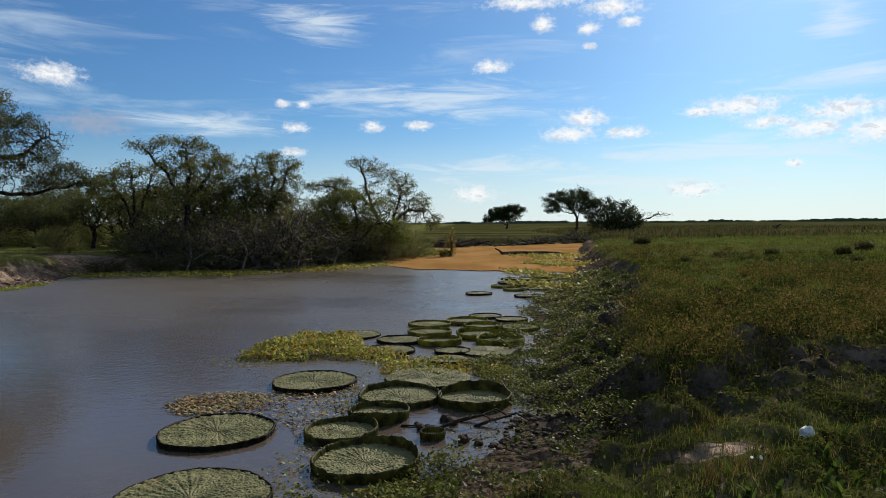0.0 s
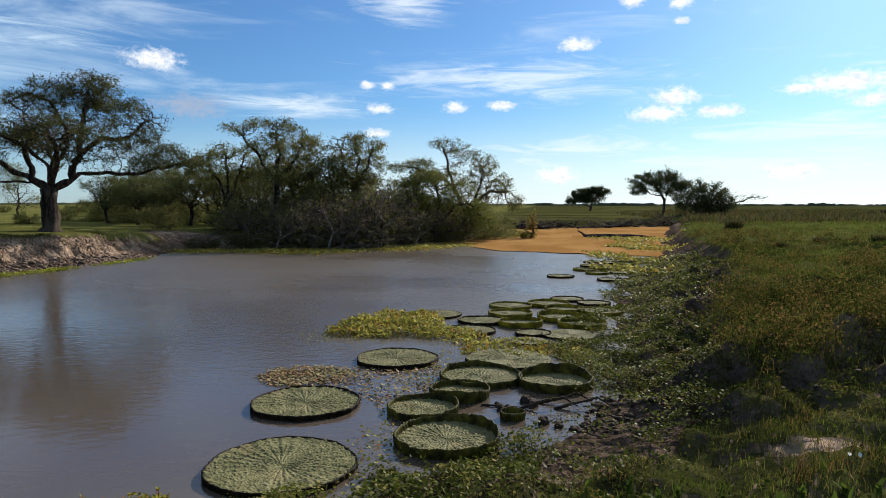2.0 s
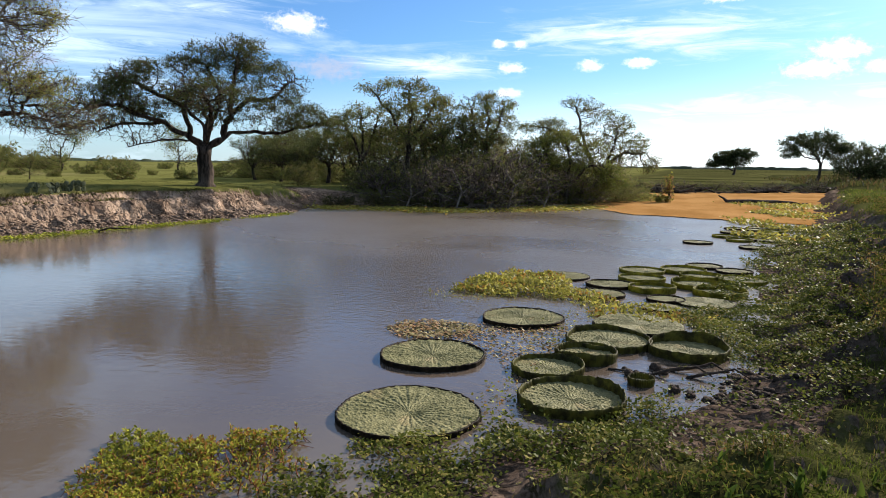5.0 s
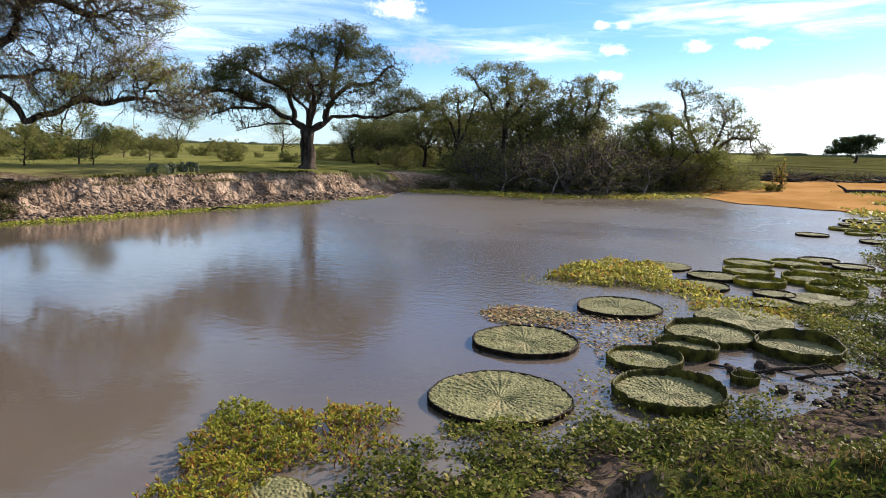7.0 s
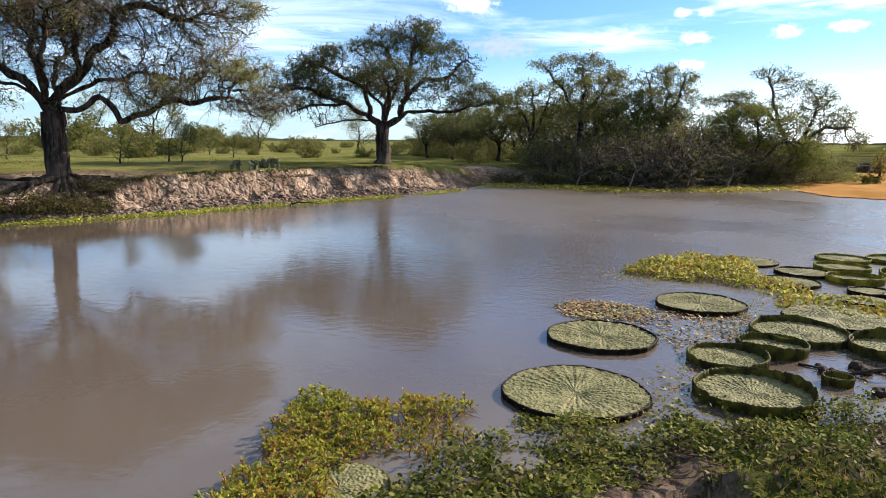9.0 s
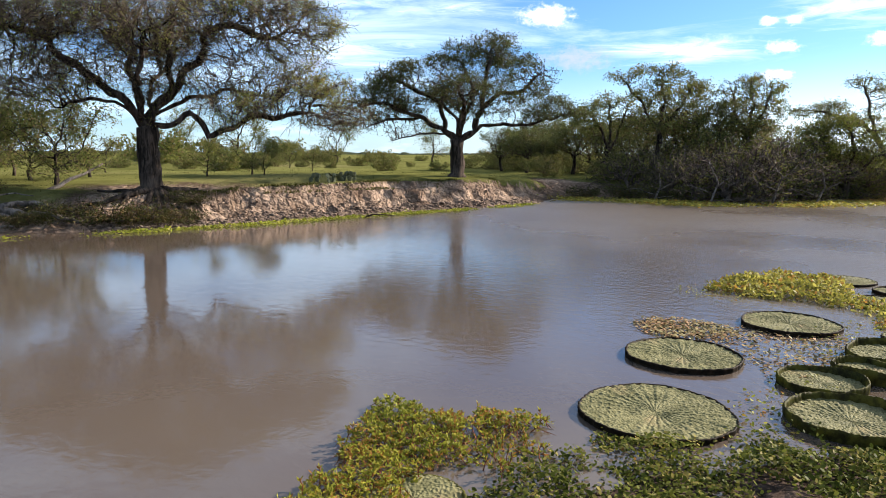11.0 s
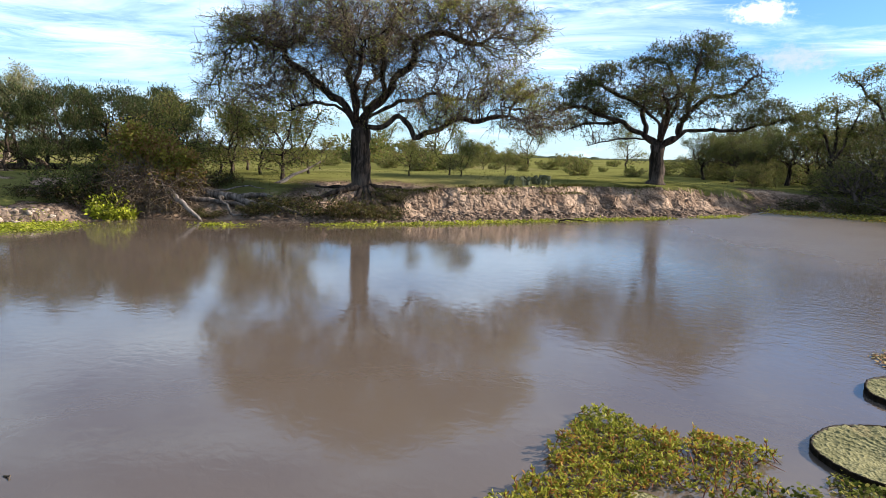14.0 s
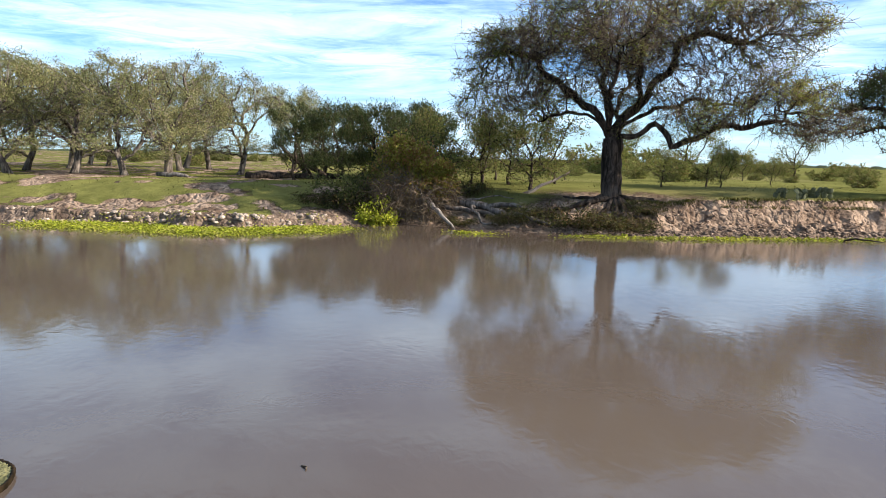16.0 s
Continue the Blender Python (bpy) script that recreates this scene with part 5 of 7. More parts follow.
# ---- giant lily pads ----
def pad_meshes(radius, rim, seed, torn=0.0, ribs=22, fold=0.0):
    """The leaf and its turned-up rim. torn: share of the edge that has sunk; fold: how far one side of the rim stands up."""
    r = np.random.default_rng(seed)
    na, nr = 180, 34
    th = np.linspace(0, 2 * math.pi, na, endpoint=False)
    wob = 1 + 0.02 * np.sin(3 * th + r.uniform(0, 6)) + 0.012 * np.sin(7 * th + r.uniform(0, 6)) + 0.006 * r.normal(size=na)
    sunk = np.zeros(na)
    if torn > 0:
        mid = radians(240)
        off = np.abs((th - mid + math.pi) % (2 * math.pi) - math.pi)
        sunk = np.clip(1 - off / (math.pi * torn), 0, 1)
    q = np.linspace(0.0, 1.0, nr + 1)[1:]
    qq, tt = np.meshgrid(q, th, indexing="ij")
    rr = qq * radius * wob
    rib = np.abs(np.sin(tt * ribs * 0.5 + 0.5 * np.sin(9 * qq + 2 * tt)))
    rib2 = np.abs(np.sin(tt * ribs + 1.1 * qq))
    cross = np.abs(np.sin(qq * 26 + 2.0 * np.sin(tt * ribs * 0.5)))
    quilt = 0.012 * (rib ** 0.5) * sstep(qq, 0.03, 0.25) + 0.012 * (rib2 ** 0.6) * sstep(qq, 0.35, 0.6) + 0.011 * cross * (0.3 + 0.7 * qq)
    z = 0.012 + quilt * (radius / 0.6) + 0.010 * vnoise(rr * np.cos(tt) * 5 + seed, rr * np.sin(tt) * 5, 1.0, 2) - 0.10 * sstep(qq, 0.45, 0.95) * sunk[None, :] ** 0.6
    x, y = rr * np.cos(tt), rr * np.sin(tt)
    v = np.vstack([np.stack([x.ravel(), y.ravel(), z.ravel()], -1), [[0, 0, 0.016]]])
    i, j = np.meshgrid(np.arange(nr - 1), np.arange(na), indexing="ij")
    k = (j + 1) % na
    quads = np.stack([i * na + j, (i + 1) * na + j, (i + 1) * na + k, i * na + k], -1).reshape(-1, 4)
    fan = np.stack([np.full(na, nr * na), np.arange(na), (np.arange(na) + 1) % na], -1)
    leaf = mesh_np("leaf", v, [quads, fan], M_PAD, True)
    # rim: inner and outer skin with a ragged lip
    edge = radius * wob
    lip = rim * (0.72 + 0.38 * vnoise(th * 3 + seed, 0 * th + seed, 1.3, 3)) * (1 - 0.96 * sunk) * (1 + fold * np.clip(np.cos(th - seed), 0, 1) ** 2)
    lip = lip + 0.0025 * r.normal(size=na) * (rim > 0.03)
    lip = np.maximum(lip, 0.004)
    crinkle = 0.003 * np.sin(th * ribs * 2)
    rows = [(edge - 0.012, 0.02 - 0.06 * sunk), (edge + 0.05 * lip + crinkle - 0.006, 0.02 + 0.6 * lip - 0.06 * sunk), (edge + 0.04 * lip + crinkle, 0.02 + lip - 0.06 * sunk), (edge + 0.04 * lip + crinkle + 0.012, 0.02 + 0.97 * lip - 0.06 * sunk),
            (edge + 0.06 * lip + crinkle + 0.012, 0.02 + 0.5 * lip - 0.06 * sunk), (edge + 0.010, -0.02 - 0.03 * sunk)]
    v = np.vstack([np.stack([e * np.cos(th), e * np.sin(th), zz + 0 * th], -1) for e, zz in rows])
    i, j = np.meshgrid(np.arange(len(rows) - 1), np.arange(na), indexing="ij")
    k = (j + 1) % na
    quads = np.stack([i * na + j, (i + 1) * na + j, (i + 1) * na + k, i * na + k], -1).reshape(-1, 4)
    return leaf, v, quads


def lily_pad(x, y, radius, rim, seed, label, brown=True, torn=0.0, turn=0.0, fold=0.0, tip=(0, 0)):
    leaf, v, quads = pad_meshes(radius, rim, seed, torn, int(16 + radius * 22), fold)
    pad = thing("giant_lily_pad", label, "water lily", "giant lily pads on the pond", at=(x, y, 0.0))
    pad.rotation_euler = (radians(tip[0]), radians(tip[1]), radians(turn))
    part("leaf", leaf, pad)
    part("rim", mesh_np("rim", v, quads, M_RIM_BROWN if brown else M_RIM_YOUNG if label == GREEN else M_RIM_GREEN, True), pad)


FLAT, LOW, HIGH, GREEN = "old giant lily pad lying flat on the water", "round olive giant lily pad with a dark low rim", "giant lily pad with a tall ragged upturned rim", "yellow-green giant lily pad with an upturned rim"
near_pads = [(-2.18, 4.68, 0.575, 0.028, FLAT, 1, 0.0, 0), (-2.57, 6.31, 0.545, 0.038, LOW, 1, 0, 0), (-2.06, 8.42, 0.53, 0.036, LOW, 1, 0, 40), (-0.97, 5.46, 0.445, 0.075, HIGH, 0, 0, 20), (-0.86, 7.62, 0.47, 0.065, HIGH, 0, 0, 60),
             (-1.02, 6.9, 0.315, 0.08, HIGH, 0, 0, 150), (-1.33, 6.28, 0.345, 0.06, HIGH, 0, 0, 220), (0.02, 7.5, 0.415, 0.095, HIGH, 0, 0, 200), (-0.42, 6.2, 0.11, 0.06, "small young lily pad with a high green rim", 0, 0, 0)]
for k, (x, y, rr, rim, label, brown, torn, turn) in enumerate(near_pads):
    lily_pad(x, y, rr, rim, 60 + k, label, bool(brown), torn, turn, 0.6 if label == HIGH else 0.0)
mid_pads = [(-0.58, 8.6, 0.56, 0.012), (-2.09, 12.1, 0.45, 0.03), (-1.2, 11.5, 0.40, 0.06), (-1.3, 10.55, 0.41, 0.05), (-0.76, 13.3, 0.42, 0.08), (-0.72, 12.3, 0.40, 0.10), (-0.5, 11.3, 0.37, 0.12), (0.0, 13.7, 0.42, 0.10),
            (0.22, 12.0, 0.42, 0.12), (0.42, 14.5, 0.35, 0.06), (1.0, 12.9, 0.42, 0.08), (0.55, 11.35, 0.40, 0.14), (-0.27, 10.5, 0.28, 0.05), (-0.31, 9.85, 0.28, 0.02)]
for k, (x, y, rr, rim) in enumerate(mid_pads):
    lily_pad(x, y, rr, 0.65 * rim, 90 + k, FLAT if rim < 0.04 else GREEN if rim > 0.07 else LOW, rim <= 0.07, 0, 37 * k, 0.4 if rim > 0.1 else 0)
far_pads = [(0.3, 10.45, 0.42, 0.02), (0.95, 14.0, 0.33, 0.05), (0.3, 12.95, 0.36, 0.11), (0.41, 19.3, 0.38, 0.05), (1.24, 21.4, 0.36, 0.08), (1.55, 20.4, 0.34, 0.08), (2.05, 21.9, 0.36, 0.08), (2.75, 23.8, 0.38, 0.08), (2.15, 23.0, 0.34, 0.05), (2.5, 25.0, 0.38, 0.05), (1.75, 24.4, 0.36, 0.05), (1.59, 22.9, 0.4, 0.05), (2.22, 24.2, 0.4, 0.05), (1.75, 18.6, 0.35, 0.05), (2.3, 20.6, 0.36, 0.05), (2.6, 22.6, 0.36, 0.06), (3.1, 25.5, 0.4, 0.05)]
for k, (x, y, rr, rim) in enumerate(far_pads):
    lily_pad(x, y, rr, 0.7 * rim, 120 + k, FLAT if rim < 0.04 else GREEN if rim > 0.07 else LOW, rim <= 0.07, 0, 53 * k)
lily_pad(-2.72, 2.45, 0.30, 0.012, 140, "half-sunken pale green lily pad among the weeds", False, 0.3, 120)
lily_pad(-5.2, -2.5, 0.32, 0.022, 141, "yellowing lily pad with a curled dark edge", True, 0.0, 0)


# ---- mats of floating and creeping plants ----
def scatter(box, count, weight):
    """Random places in a box (x0, y0, x1, y1), kept with the chance that weight(x, y) gives."""
    x, y = rng.uniform(box[0], box[2], count), rng.uniform(box[1], box[3], count)
    keep = rng.random(count) < weight(x, y)
    return x[keep], y[keep]


def oval(x, y, cx, cy, rx, ry, turn=0.0, ragged=0.5):
    c, s = math.cos(radians(turn)), math.sin(radians(turn))
    u, v = ((x - cx) * c + (y - cy) * s) / rx, (-(x - cx) * s + (y - cy) * c) / ry
    return sstep(1 - np.hypot(u, v) + (vnoise(x, y, 2.6, 3) - 0.5) * ragged * 2, -0.05, 0.25)


def leafy(name, label, category, x, y, z, size, mat, tilt=0.5, aspect=0.6, kind="stuff"):
    v, f = flat_leaves(np.stack([x, y, z], -1), size, tilt, aspect)
    return thing(name, label, category, kind=kind, data=mesh_np(name, v, f, mat))


rng = np.random.default_rng(70)
# primrose raft: whorls of narrow leaves on reddish stems
def raft(x, y):
    return np.maximum.reduce([oval(x, y, -3.25, 3.0, 0.47, 0.74, 25, 0.65), oval(x, y, -2.98, 2.2, 0.38, 0.38, 0, 0.65), oval(x, y, -2.9, 3.75, 0.42, 0.26, 10, 0.8), 0.35 * oval(x, y, -2.7, 3.35, 0.4, 0.4)])


x, y = scatter((-4.6, 1.2, -1.8, 4.8), 9500, raft)
h = 0.010 + 0.13 * raft(x, y) * vnoise(x, y, 3.5, 2) * rng.random(len(x)) ** 0.6
tops = np.stack([x, y, h], -1)
who = np.repeat(np.arange(len(x)), 7)
a = rng.uniform(0, 2 * math.pi, len(who))
d = unit(np.stack([np.cos(a), np.sin(a), rng.uniform(0.1, 1.1, len(who))], -1))
whorls = leaf_quads(tops[who] + rng.normal(0, 0.006, (len(who), 3)), d, rng.uniform(0.015, 0.045, len(who)), rng.uniform(0.008, 0.020, len(who)), 0.25)
thing("water_primrose", "yellow-green floating primrose weed in leafy whorls", "water weed", kind="stuff", data=mesh_np("water_primrose", *whorls, M_PRIMROSE))
feet = tops[::2] * np.array([1, 1, 0]) + rng.normal(0, 0.07, (len(tops[::2]), 3)) * np.array([1, 1, 0]) + np.array([0, 0, -0.005])
run = tops[::2] - feet
stems = leaf_quads(feet, unit(run), np.linalg.norm(run, axis=1), 0.007)
thing("weed_stems", "reddish trailing stems of floating weed", "water weed", kind="stuff", data=mesh_np("weed_stems", *stems, M_REDSTEM))
# yellowing raft
w = lambda x, y: np.maximum.reduce([oval(x, y, -2.75, 10.9, 0.85, 1.25, -10), 0.7 * oval(x, y, -1.75, 10.3, 0.8, 0.5, -30), 0.5 * oval(x, y, -0.9, 9.75, 1.2, 0.42, -20), 0.6 * oval(x, y, -0.2, 9.2, 0.9, 0.5)])
x, y = scatter((-4.2, 8.2, 1.2, 12.8), 34000, w)
leafy("water_hyacinth", "raft of yellowing floating water plants", "water weed", x, y, 0.02 + 0.14 * w(x, y) * vnoise(x, y, 2.5, 2) * sstep(x, -0.8, -2.2), rng.uniform(0.04, 0.08, len(x)), M_YELLOW, 0.8, 0.5)
# rotting leaf and drift
w = lambda x, y: np.maximum(oval(x, y, -2.95, 7.4, 0.62, 0.5, 10, 0.35), 0.22 * oval(x, y, -1.8, 7.2, 0.9, 1.1, 0, 0.9))
x, y = scatter((-4.2, 6.2, -0.8, 8.6), 14000, w)
leafy("rotting_pad", "brown rotting lily leaf and drift on the water", "water weed", x, y, 0.006 + 0.02 * rng.random(len(x)), rng.uniform(0.03, 0.06, len(x)), M_ROT, 0.25)
w = lambda x, y: 0.8 * oval(x, y, -2.05, 4.0, 0.4, 0.14, 10, 0.9) + 0.40 * oval(x, y, -1.5, 5.4, 0.32, 1.4, 0, 1.2) + 0.25 * oval(x, y, -1.4, 8.0, 0.5, 1.0, 0, 1.2) + 0.35 * oval(x, y, -3.3, 9.8, 0.6, 0.5)
x, y = scatter((-4.2, 3.3, -0.8, 10.6), 16000, w)
leafy("drift_weed", "reddish drift of small floating weeds", "water weed", x, y, 0.006 + 0.03 * rng.random(len(x)), rng.uniform(0.02, 0.045, len(x)), M_PRIMROSE, 0.4)

# creeping carpet along the near shore
def fringe(x, y):
    d = shore_distance(x, y) + (vnoise(x, y, 1.3, 3) - 0.5) * 0.9
    return sstep(d, -0.45, -0.10) * sstep(d, 1.35 + 1.2 * sstep(y, 7, 9), 0.5 + 0.8 * sstep(y, 7, 9)) * sstep(vnoise(x, y, 1.9, 3), 0.25, 0.5)


def mud_gap(x, y):
    return 1 - 0.95 * np.minimum(1.0, 2.8 * np.exp(-((x - 0.30) ** 2 / 0.25 + (y - 6.22) ** 2 / 1.08)))


for box, count, low, high in (((-2.9, 1.8, 1.2, 6.2), 70000, 0.02, 0.045), ((-1.4, 5.4, 2.6, 10.6), 70000, 0.022, 0.042), ((0.2, 9.8, 5.5, 26), 80000, 0.030, 0.062)):
    x, y = scatter(box, count, lambda x, y: fringe(x, y) * mud_gap(x, y) * (1 - np.maximum.reduce([np.hypot(x - px, y - py) < pr for px, py, pr in [(p[0], p[1], p[2]) for p in near_pads] + [(-0.51, 8.6, 0.6), (-0.3, 9.85, 0.25), (0.3, 10.45, 0.38)]])))
    z = np.maximum(ground_z(x, y), 0.0) + 0.01 + 0.15 * rng.random(len(x)) * sstep(vnoise(x, y, 2.6, 3), 0.3, 0.75)
    leafy("creeping_plants", "carpet of small glossy green creeping leaves at the shore", "ground plants", x, y, z, rng.uniform(low, high, len(x)), M_CREEPER, 0.55)

# leaves along the far waterline
for name, seg, width, count, size, mat, label in (("far_fringe", [(-21.6, -7.8), (-20.2, -4.7), (-18.8, -1.9), (-19.5, 0.9)], 1.3, 30000, 0.06, M_LETTUCE, "bright green floating plants along the far bank"),
                                                  ("far_fringe", [(-18.5, 4.2), (-17.3, 7), (-16.5, 10.5), (-16.1, 14), (-15.6, 17), (-15.0, 20), (-14.9, 23.5)], 0.55, 5200, 0.075, M_LETTUCE, "low green plants at the foot of the far bank"),
                                                  ("far_fringe", [(-15.2, 27.2), (-12.9, 27.9), (-9.5, 28.0), (-6.8, 30.6), (-4.2, 34.6)], 2.0, 22000, 0.11, M_YELLOW, "pale floating plants below the thicket")):
    pts = np.array(seg)
    t = rng.uniform(0, len(pts) - 1.001, count)
    i = t.astype(int)
    f = (t - i)[:, None]
    p = pts[i] * (1 - f) + pts[i + 1] * f
    gap = vnoise(p[:, 0], p[:, 1], 0.5, 2)
    p = (p + rng.normal(0, width * 0.33, (count, 2)))[rng.random(count) < sstep(gap, 0.3, 0.55)]
    x, y = p[:, 0], p[:, 1]
    leafy(name, label, "water weed", x, y, np.maximum(ground_z(x, y), 0) + 0.012 + 0.045 * rng.random(len(x)), rng.uniform(0.6, 1.3, len(x)) * size, mat, 0.45)

w = lambda x, y: 0.75 * oval(x, y, 5.6, 41.0, 2.2, 3.2, 20, 0.8) + 0.8 * oval(x, y, 4.6, 33.5, 1.3, 3.0, 10, 0.9) + 0.8 * oval(x, y, 3.2, 26.0, 0.9, 3.0, 20, 0.9) + 0.7 * oval(x, y, 2.6, 21.5, 0.8, 2.2, 20, 0.9) + 0.6 * oval(x, y, -2.5, 47, 1.5, 5, 0, 0.8)
x, y = scatter((-5, 18, 9, 54), 60000, w)
leafy("floating_plants", "pale green floating plants over the rust-coloured mat", "water weed", x, y, np.maximum(ground_z(x, y), 0) + 0.03 + 0.06 * rng.random(len(x)), rng.uniform(0.09, 0.18, len(x)), M_YELLOW, 0.6)

# rust-coloured fern over the far end of the pond
x, y = scatter((-6, 26, 13, 66), 60000, lambda x, y: (shore_distance(x, y) < 0.2) & (y > 29.6 - 0.3 * (x + 1) + 1.3 * (vnoise(x, y, 0.25, 3) - 0.5) * (1 + (x < -3) * 2) + 3.5 * sstep(x, -2.5, -5.0)))
gx, gy = np.meshgrid(np.arange(-6, 13, 0.2), np.arange(25.5, 67, 0.25), indexing="ij")
inside = (shore_distance(gx, gy) < 0.5) & (gy > 29.4 - 0.42 * (gx + 1) + 0.9 * (vnoise(gx, gy, 0.5, 4) - 0.5) + 4.0 * sstep(gx, -2.0, -5.5))
idx = np.arange(gx.size).reshape(gx.shape)
ok = inside[:-1, :-1]
quads = np.stack([idx[:-1, :-1][ok], idx[1:, :-1][ok], idx[1:, 1:][ok], idx[:-1, 1:][ok]], -1)
gz = 0.010 + 0.03 * vnoise(gx, gy, 1.5, 3)
thing("floating_fern", "rust-orange mat of floating fern covering the water", "water weed", kind="stuff", data=mesh_np("floating_fern", np.stack([gx.ravel(), gy.ravel(), gz.ravel()], -1), quads, M_RUST, True))

# tufts in the pasture
a = rng.uniform(radians(20), radians(112), 42000)
q = 18 + 50 * rng.random(42000) ** 1.5
x, y = -q * np.sin(a), q * np.cos(a)
ok = (rng.random(42000) < land(x, y)[1] * sstep(vnoise(x, y, 0.5, 3), 0.35, 0.6)) & (shore_distance(x, y) > 1.2) & (x < -12)
x, y = x[ok], y[ok]
v, f = blades(np.stack([x, y, ground_z(x, y) - 0.01], -1), 0.03 + 0.08 * rng.random(len(x)) ** 3, 0.020, 0.9)
thing("grass", "cropped pasture grass with rough tufts", "grass", kind="stuff", data=mesh_np("grass", v, f, M_PASTURE))

# grass and weeds on the near bank
def on_land(x, y):
    d = shore_distance(x, y)
    return sstep(d, 0.5, 1.4)


for box, count, tall, wide in (((-3.0, -3.5, 5.0, 2.2), 16000, 0.08, 0.005), ((-1.5, 2.2, 6.5, 7.4), 26000, 0.09, 0.005), ((2.0, 6.8, 10, 14), 46000, 0.11, 0.006), ((3, 13, 18, 26), 52000, 0.13, 0.011), ((5, 24, 42, 52), 60000, 0.15, 0.020)):
    x, y = scatter(box, count, lambda x, y: on_land(x, y) * land(x, y)[1] * (0.10 + 0.90 * sstep(vnoise(x, y, 0.8, 3), 0.38, 0.58)))
    p = np.stack([x, y, ground_z(x, y) - 0.01], -1)
    v, f = blades(p, tall * rng.uniform(0.3, 1.3, len(x)), wide, 0.5)
    thing("grass", "short mixed green and straw-coloured grass on the bank", "grass", kind="stuff", data=mesh_np("grass", v, f, M_GRASS))
for box, count, low, high in (((-3.0, -3.5, 5.0, 2.2), 16000, 0.03, 0.06), ((-1.5, 2.2, 6.5, 8), 100000, 0.020, 0.042), ((0.5, 7.5, 9, 15), 52000, 0.03, 0.06), ((2, 14, 14, 26), 26000, 0.05, 0.10)):
    x, y = scatter(box, count, lambda x, y: on_land(x, y) * land(x, y)[1] * (0.10 + 0.90 * sstep(vnoise(x + 20, y, 1.1, 3), 0.40, 0.56)))
    z = ground_z(x, y) + 0.005 + 0.08 * rng.random(len(x)) ** 2 * vnoise(x, y, 1.7, 2)
    leafy("ground_cover", "low green mat of small leaves on the bank", "ground plants", x, y, z, rng.uniform(low, high, len(x)), M_MAT, 0.6)
# tangled weeds on the edge of the meadow, thinning out behind it
for box, count, tall, leaf in (((1.8, 6.6, 9, 11), 1500, 0.30, 0.045), ((2.2, 10, 13, 18), 1500, 0.32, 0.050), ((4, 16, 24, 34), 700, 0.30, 0.08)):
    x, y = scatter(box, count, lambda x, y: meadow(x, y)[0] * sstep(meadow(x, y)[1], 9.0, 3.0) * (0.15 + 0.85 * sstep(vnoise(x + 3, y, 0.45, 3) + 0.06 * sstep(x, 3, 7), 0.42, 0.58)))
    base = np.stack([x, y, ground_z(x, y)], -1)
    stems = np.repeat(base, 5, axis=0) + rng.normal(0, 0.06, (5 * len(x), 3)) * np.array([1, 1, 0])
    hh = tall * rng.uniform(0.4, 1.25, len(stems))
    pieces = [blades(stems, hh, 0.007, 0.5)]
    who = np.repeat(np.arange(len(stems)), 10)
    t = rng.random(len(who))
    lp = stems[who] + np.stack([rng.normal(0, 0.08, len(who)), rng.normal(0, 0.08, len(who)), hh[who] * (0.15 + 0.8 * t)], -1)
    pieces.append(leaf_quads(lp, unit(rng.normal(0, 1, (len(who), 3)) + np.array([0, 0, 0.4])), rng.uniform(0.5, 1.3, len(who)) * leaf, rng.uniform(0.25, 0.6, len(who)) * leaf))
    thing("tall_weeds", "tangled yellow-brown and green weeds on the bank", "weeds", kind="stuff", data=mesh_np("tall_weeds", *join(pieces), M_DRY))
# straw-coloured tufts before the mud
x, y = scatter((-0.5, 4.4, 2.2, 6.2), 600, lambda x, y: on_land(x, y) * sstep(vnoise(x + 5, y, 1.3, 2), 0.5, 0.62))
v, f = blades(np.repeat(np.stack([x, y, ground_z(x, y) - 0.01], -1), 9, axis=0) + rng.normal(0, 0.03, (9 * len(x), 3)) * np.array([1, 1, 0]), rng.uniform(0.05, 0.15, 9 * len(x)), 0.005, 0.5)
thing("grass_tufts", "straw-coloured grass tufts at the edge of the mud", "grass", kind="stuff", data=mesh_np("grass_tufts", v, f, M_DRY))
# dark sedge on the wet plain behind the meadow
x, y = scatter((12, 48, 80, 112), 26000, lambda x, y: sstep(vnoise(x * 0.3, y, 0.16, 3), 0.42, 0.56) * (x < 0.95 * y))
v, f = blades(np.stack([x, y, ground_z(x, y) - 0.02], -1), rng.uniform(0.2, 0.55, len(x)), 0.10, 0.5)
thing("sedge", "dark sedge in wet hollows of the plain", "sedge", kind="stuff", data=mesh_np("sedge", v, f, M_DRYGREEN))
# round tufts that stand out on the meadow
r = np.random.default_rng(74)
for x, y, size in [(10.5, 39, 1.5), (7.6, 23, 0.7), (9.6, 25, 0.7), (11.3, 24.5, 0.8), (13.0, 23.0, 0.9), (8.2, 18.5, 0.6), (15.5, 26, 1.1), (12.0, 20.5, 0.6), (9.0, 29, 0.6)]:
    n = int(420 * size)
    a, q = r.uniform(0, 6.28, n), 0.30 * size * np.sqrt(r.random(n))
    p = np.stack([q * np.cos(a), q * np.sin(a), 0 * a], -1)
    rng = r
    v, f = blades(p, 0.42 * size * r.uniform(0.5, 1.2, n), 0.02, 0.6)
    thing("grass_tuft", "dark rounded grass tuft standing in the meadow", "grass tuft", "tufts in the meadow", at=rooted(x, y, 0.02), data=mesh_np("grass_tuft", v, f, M_DRYGREEN))


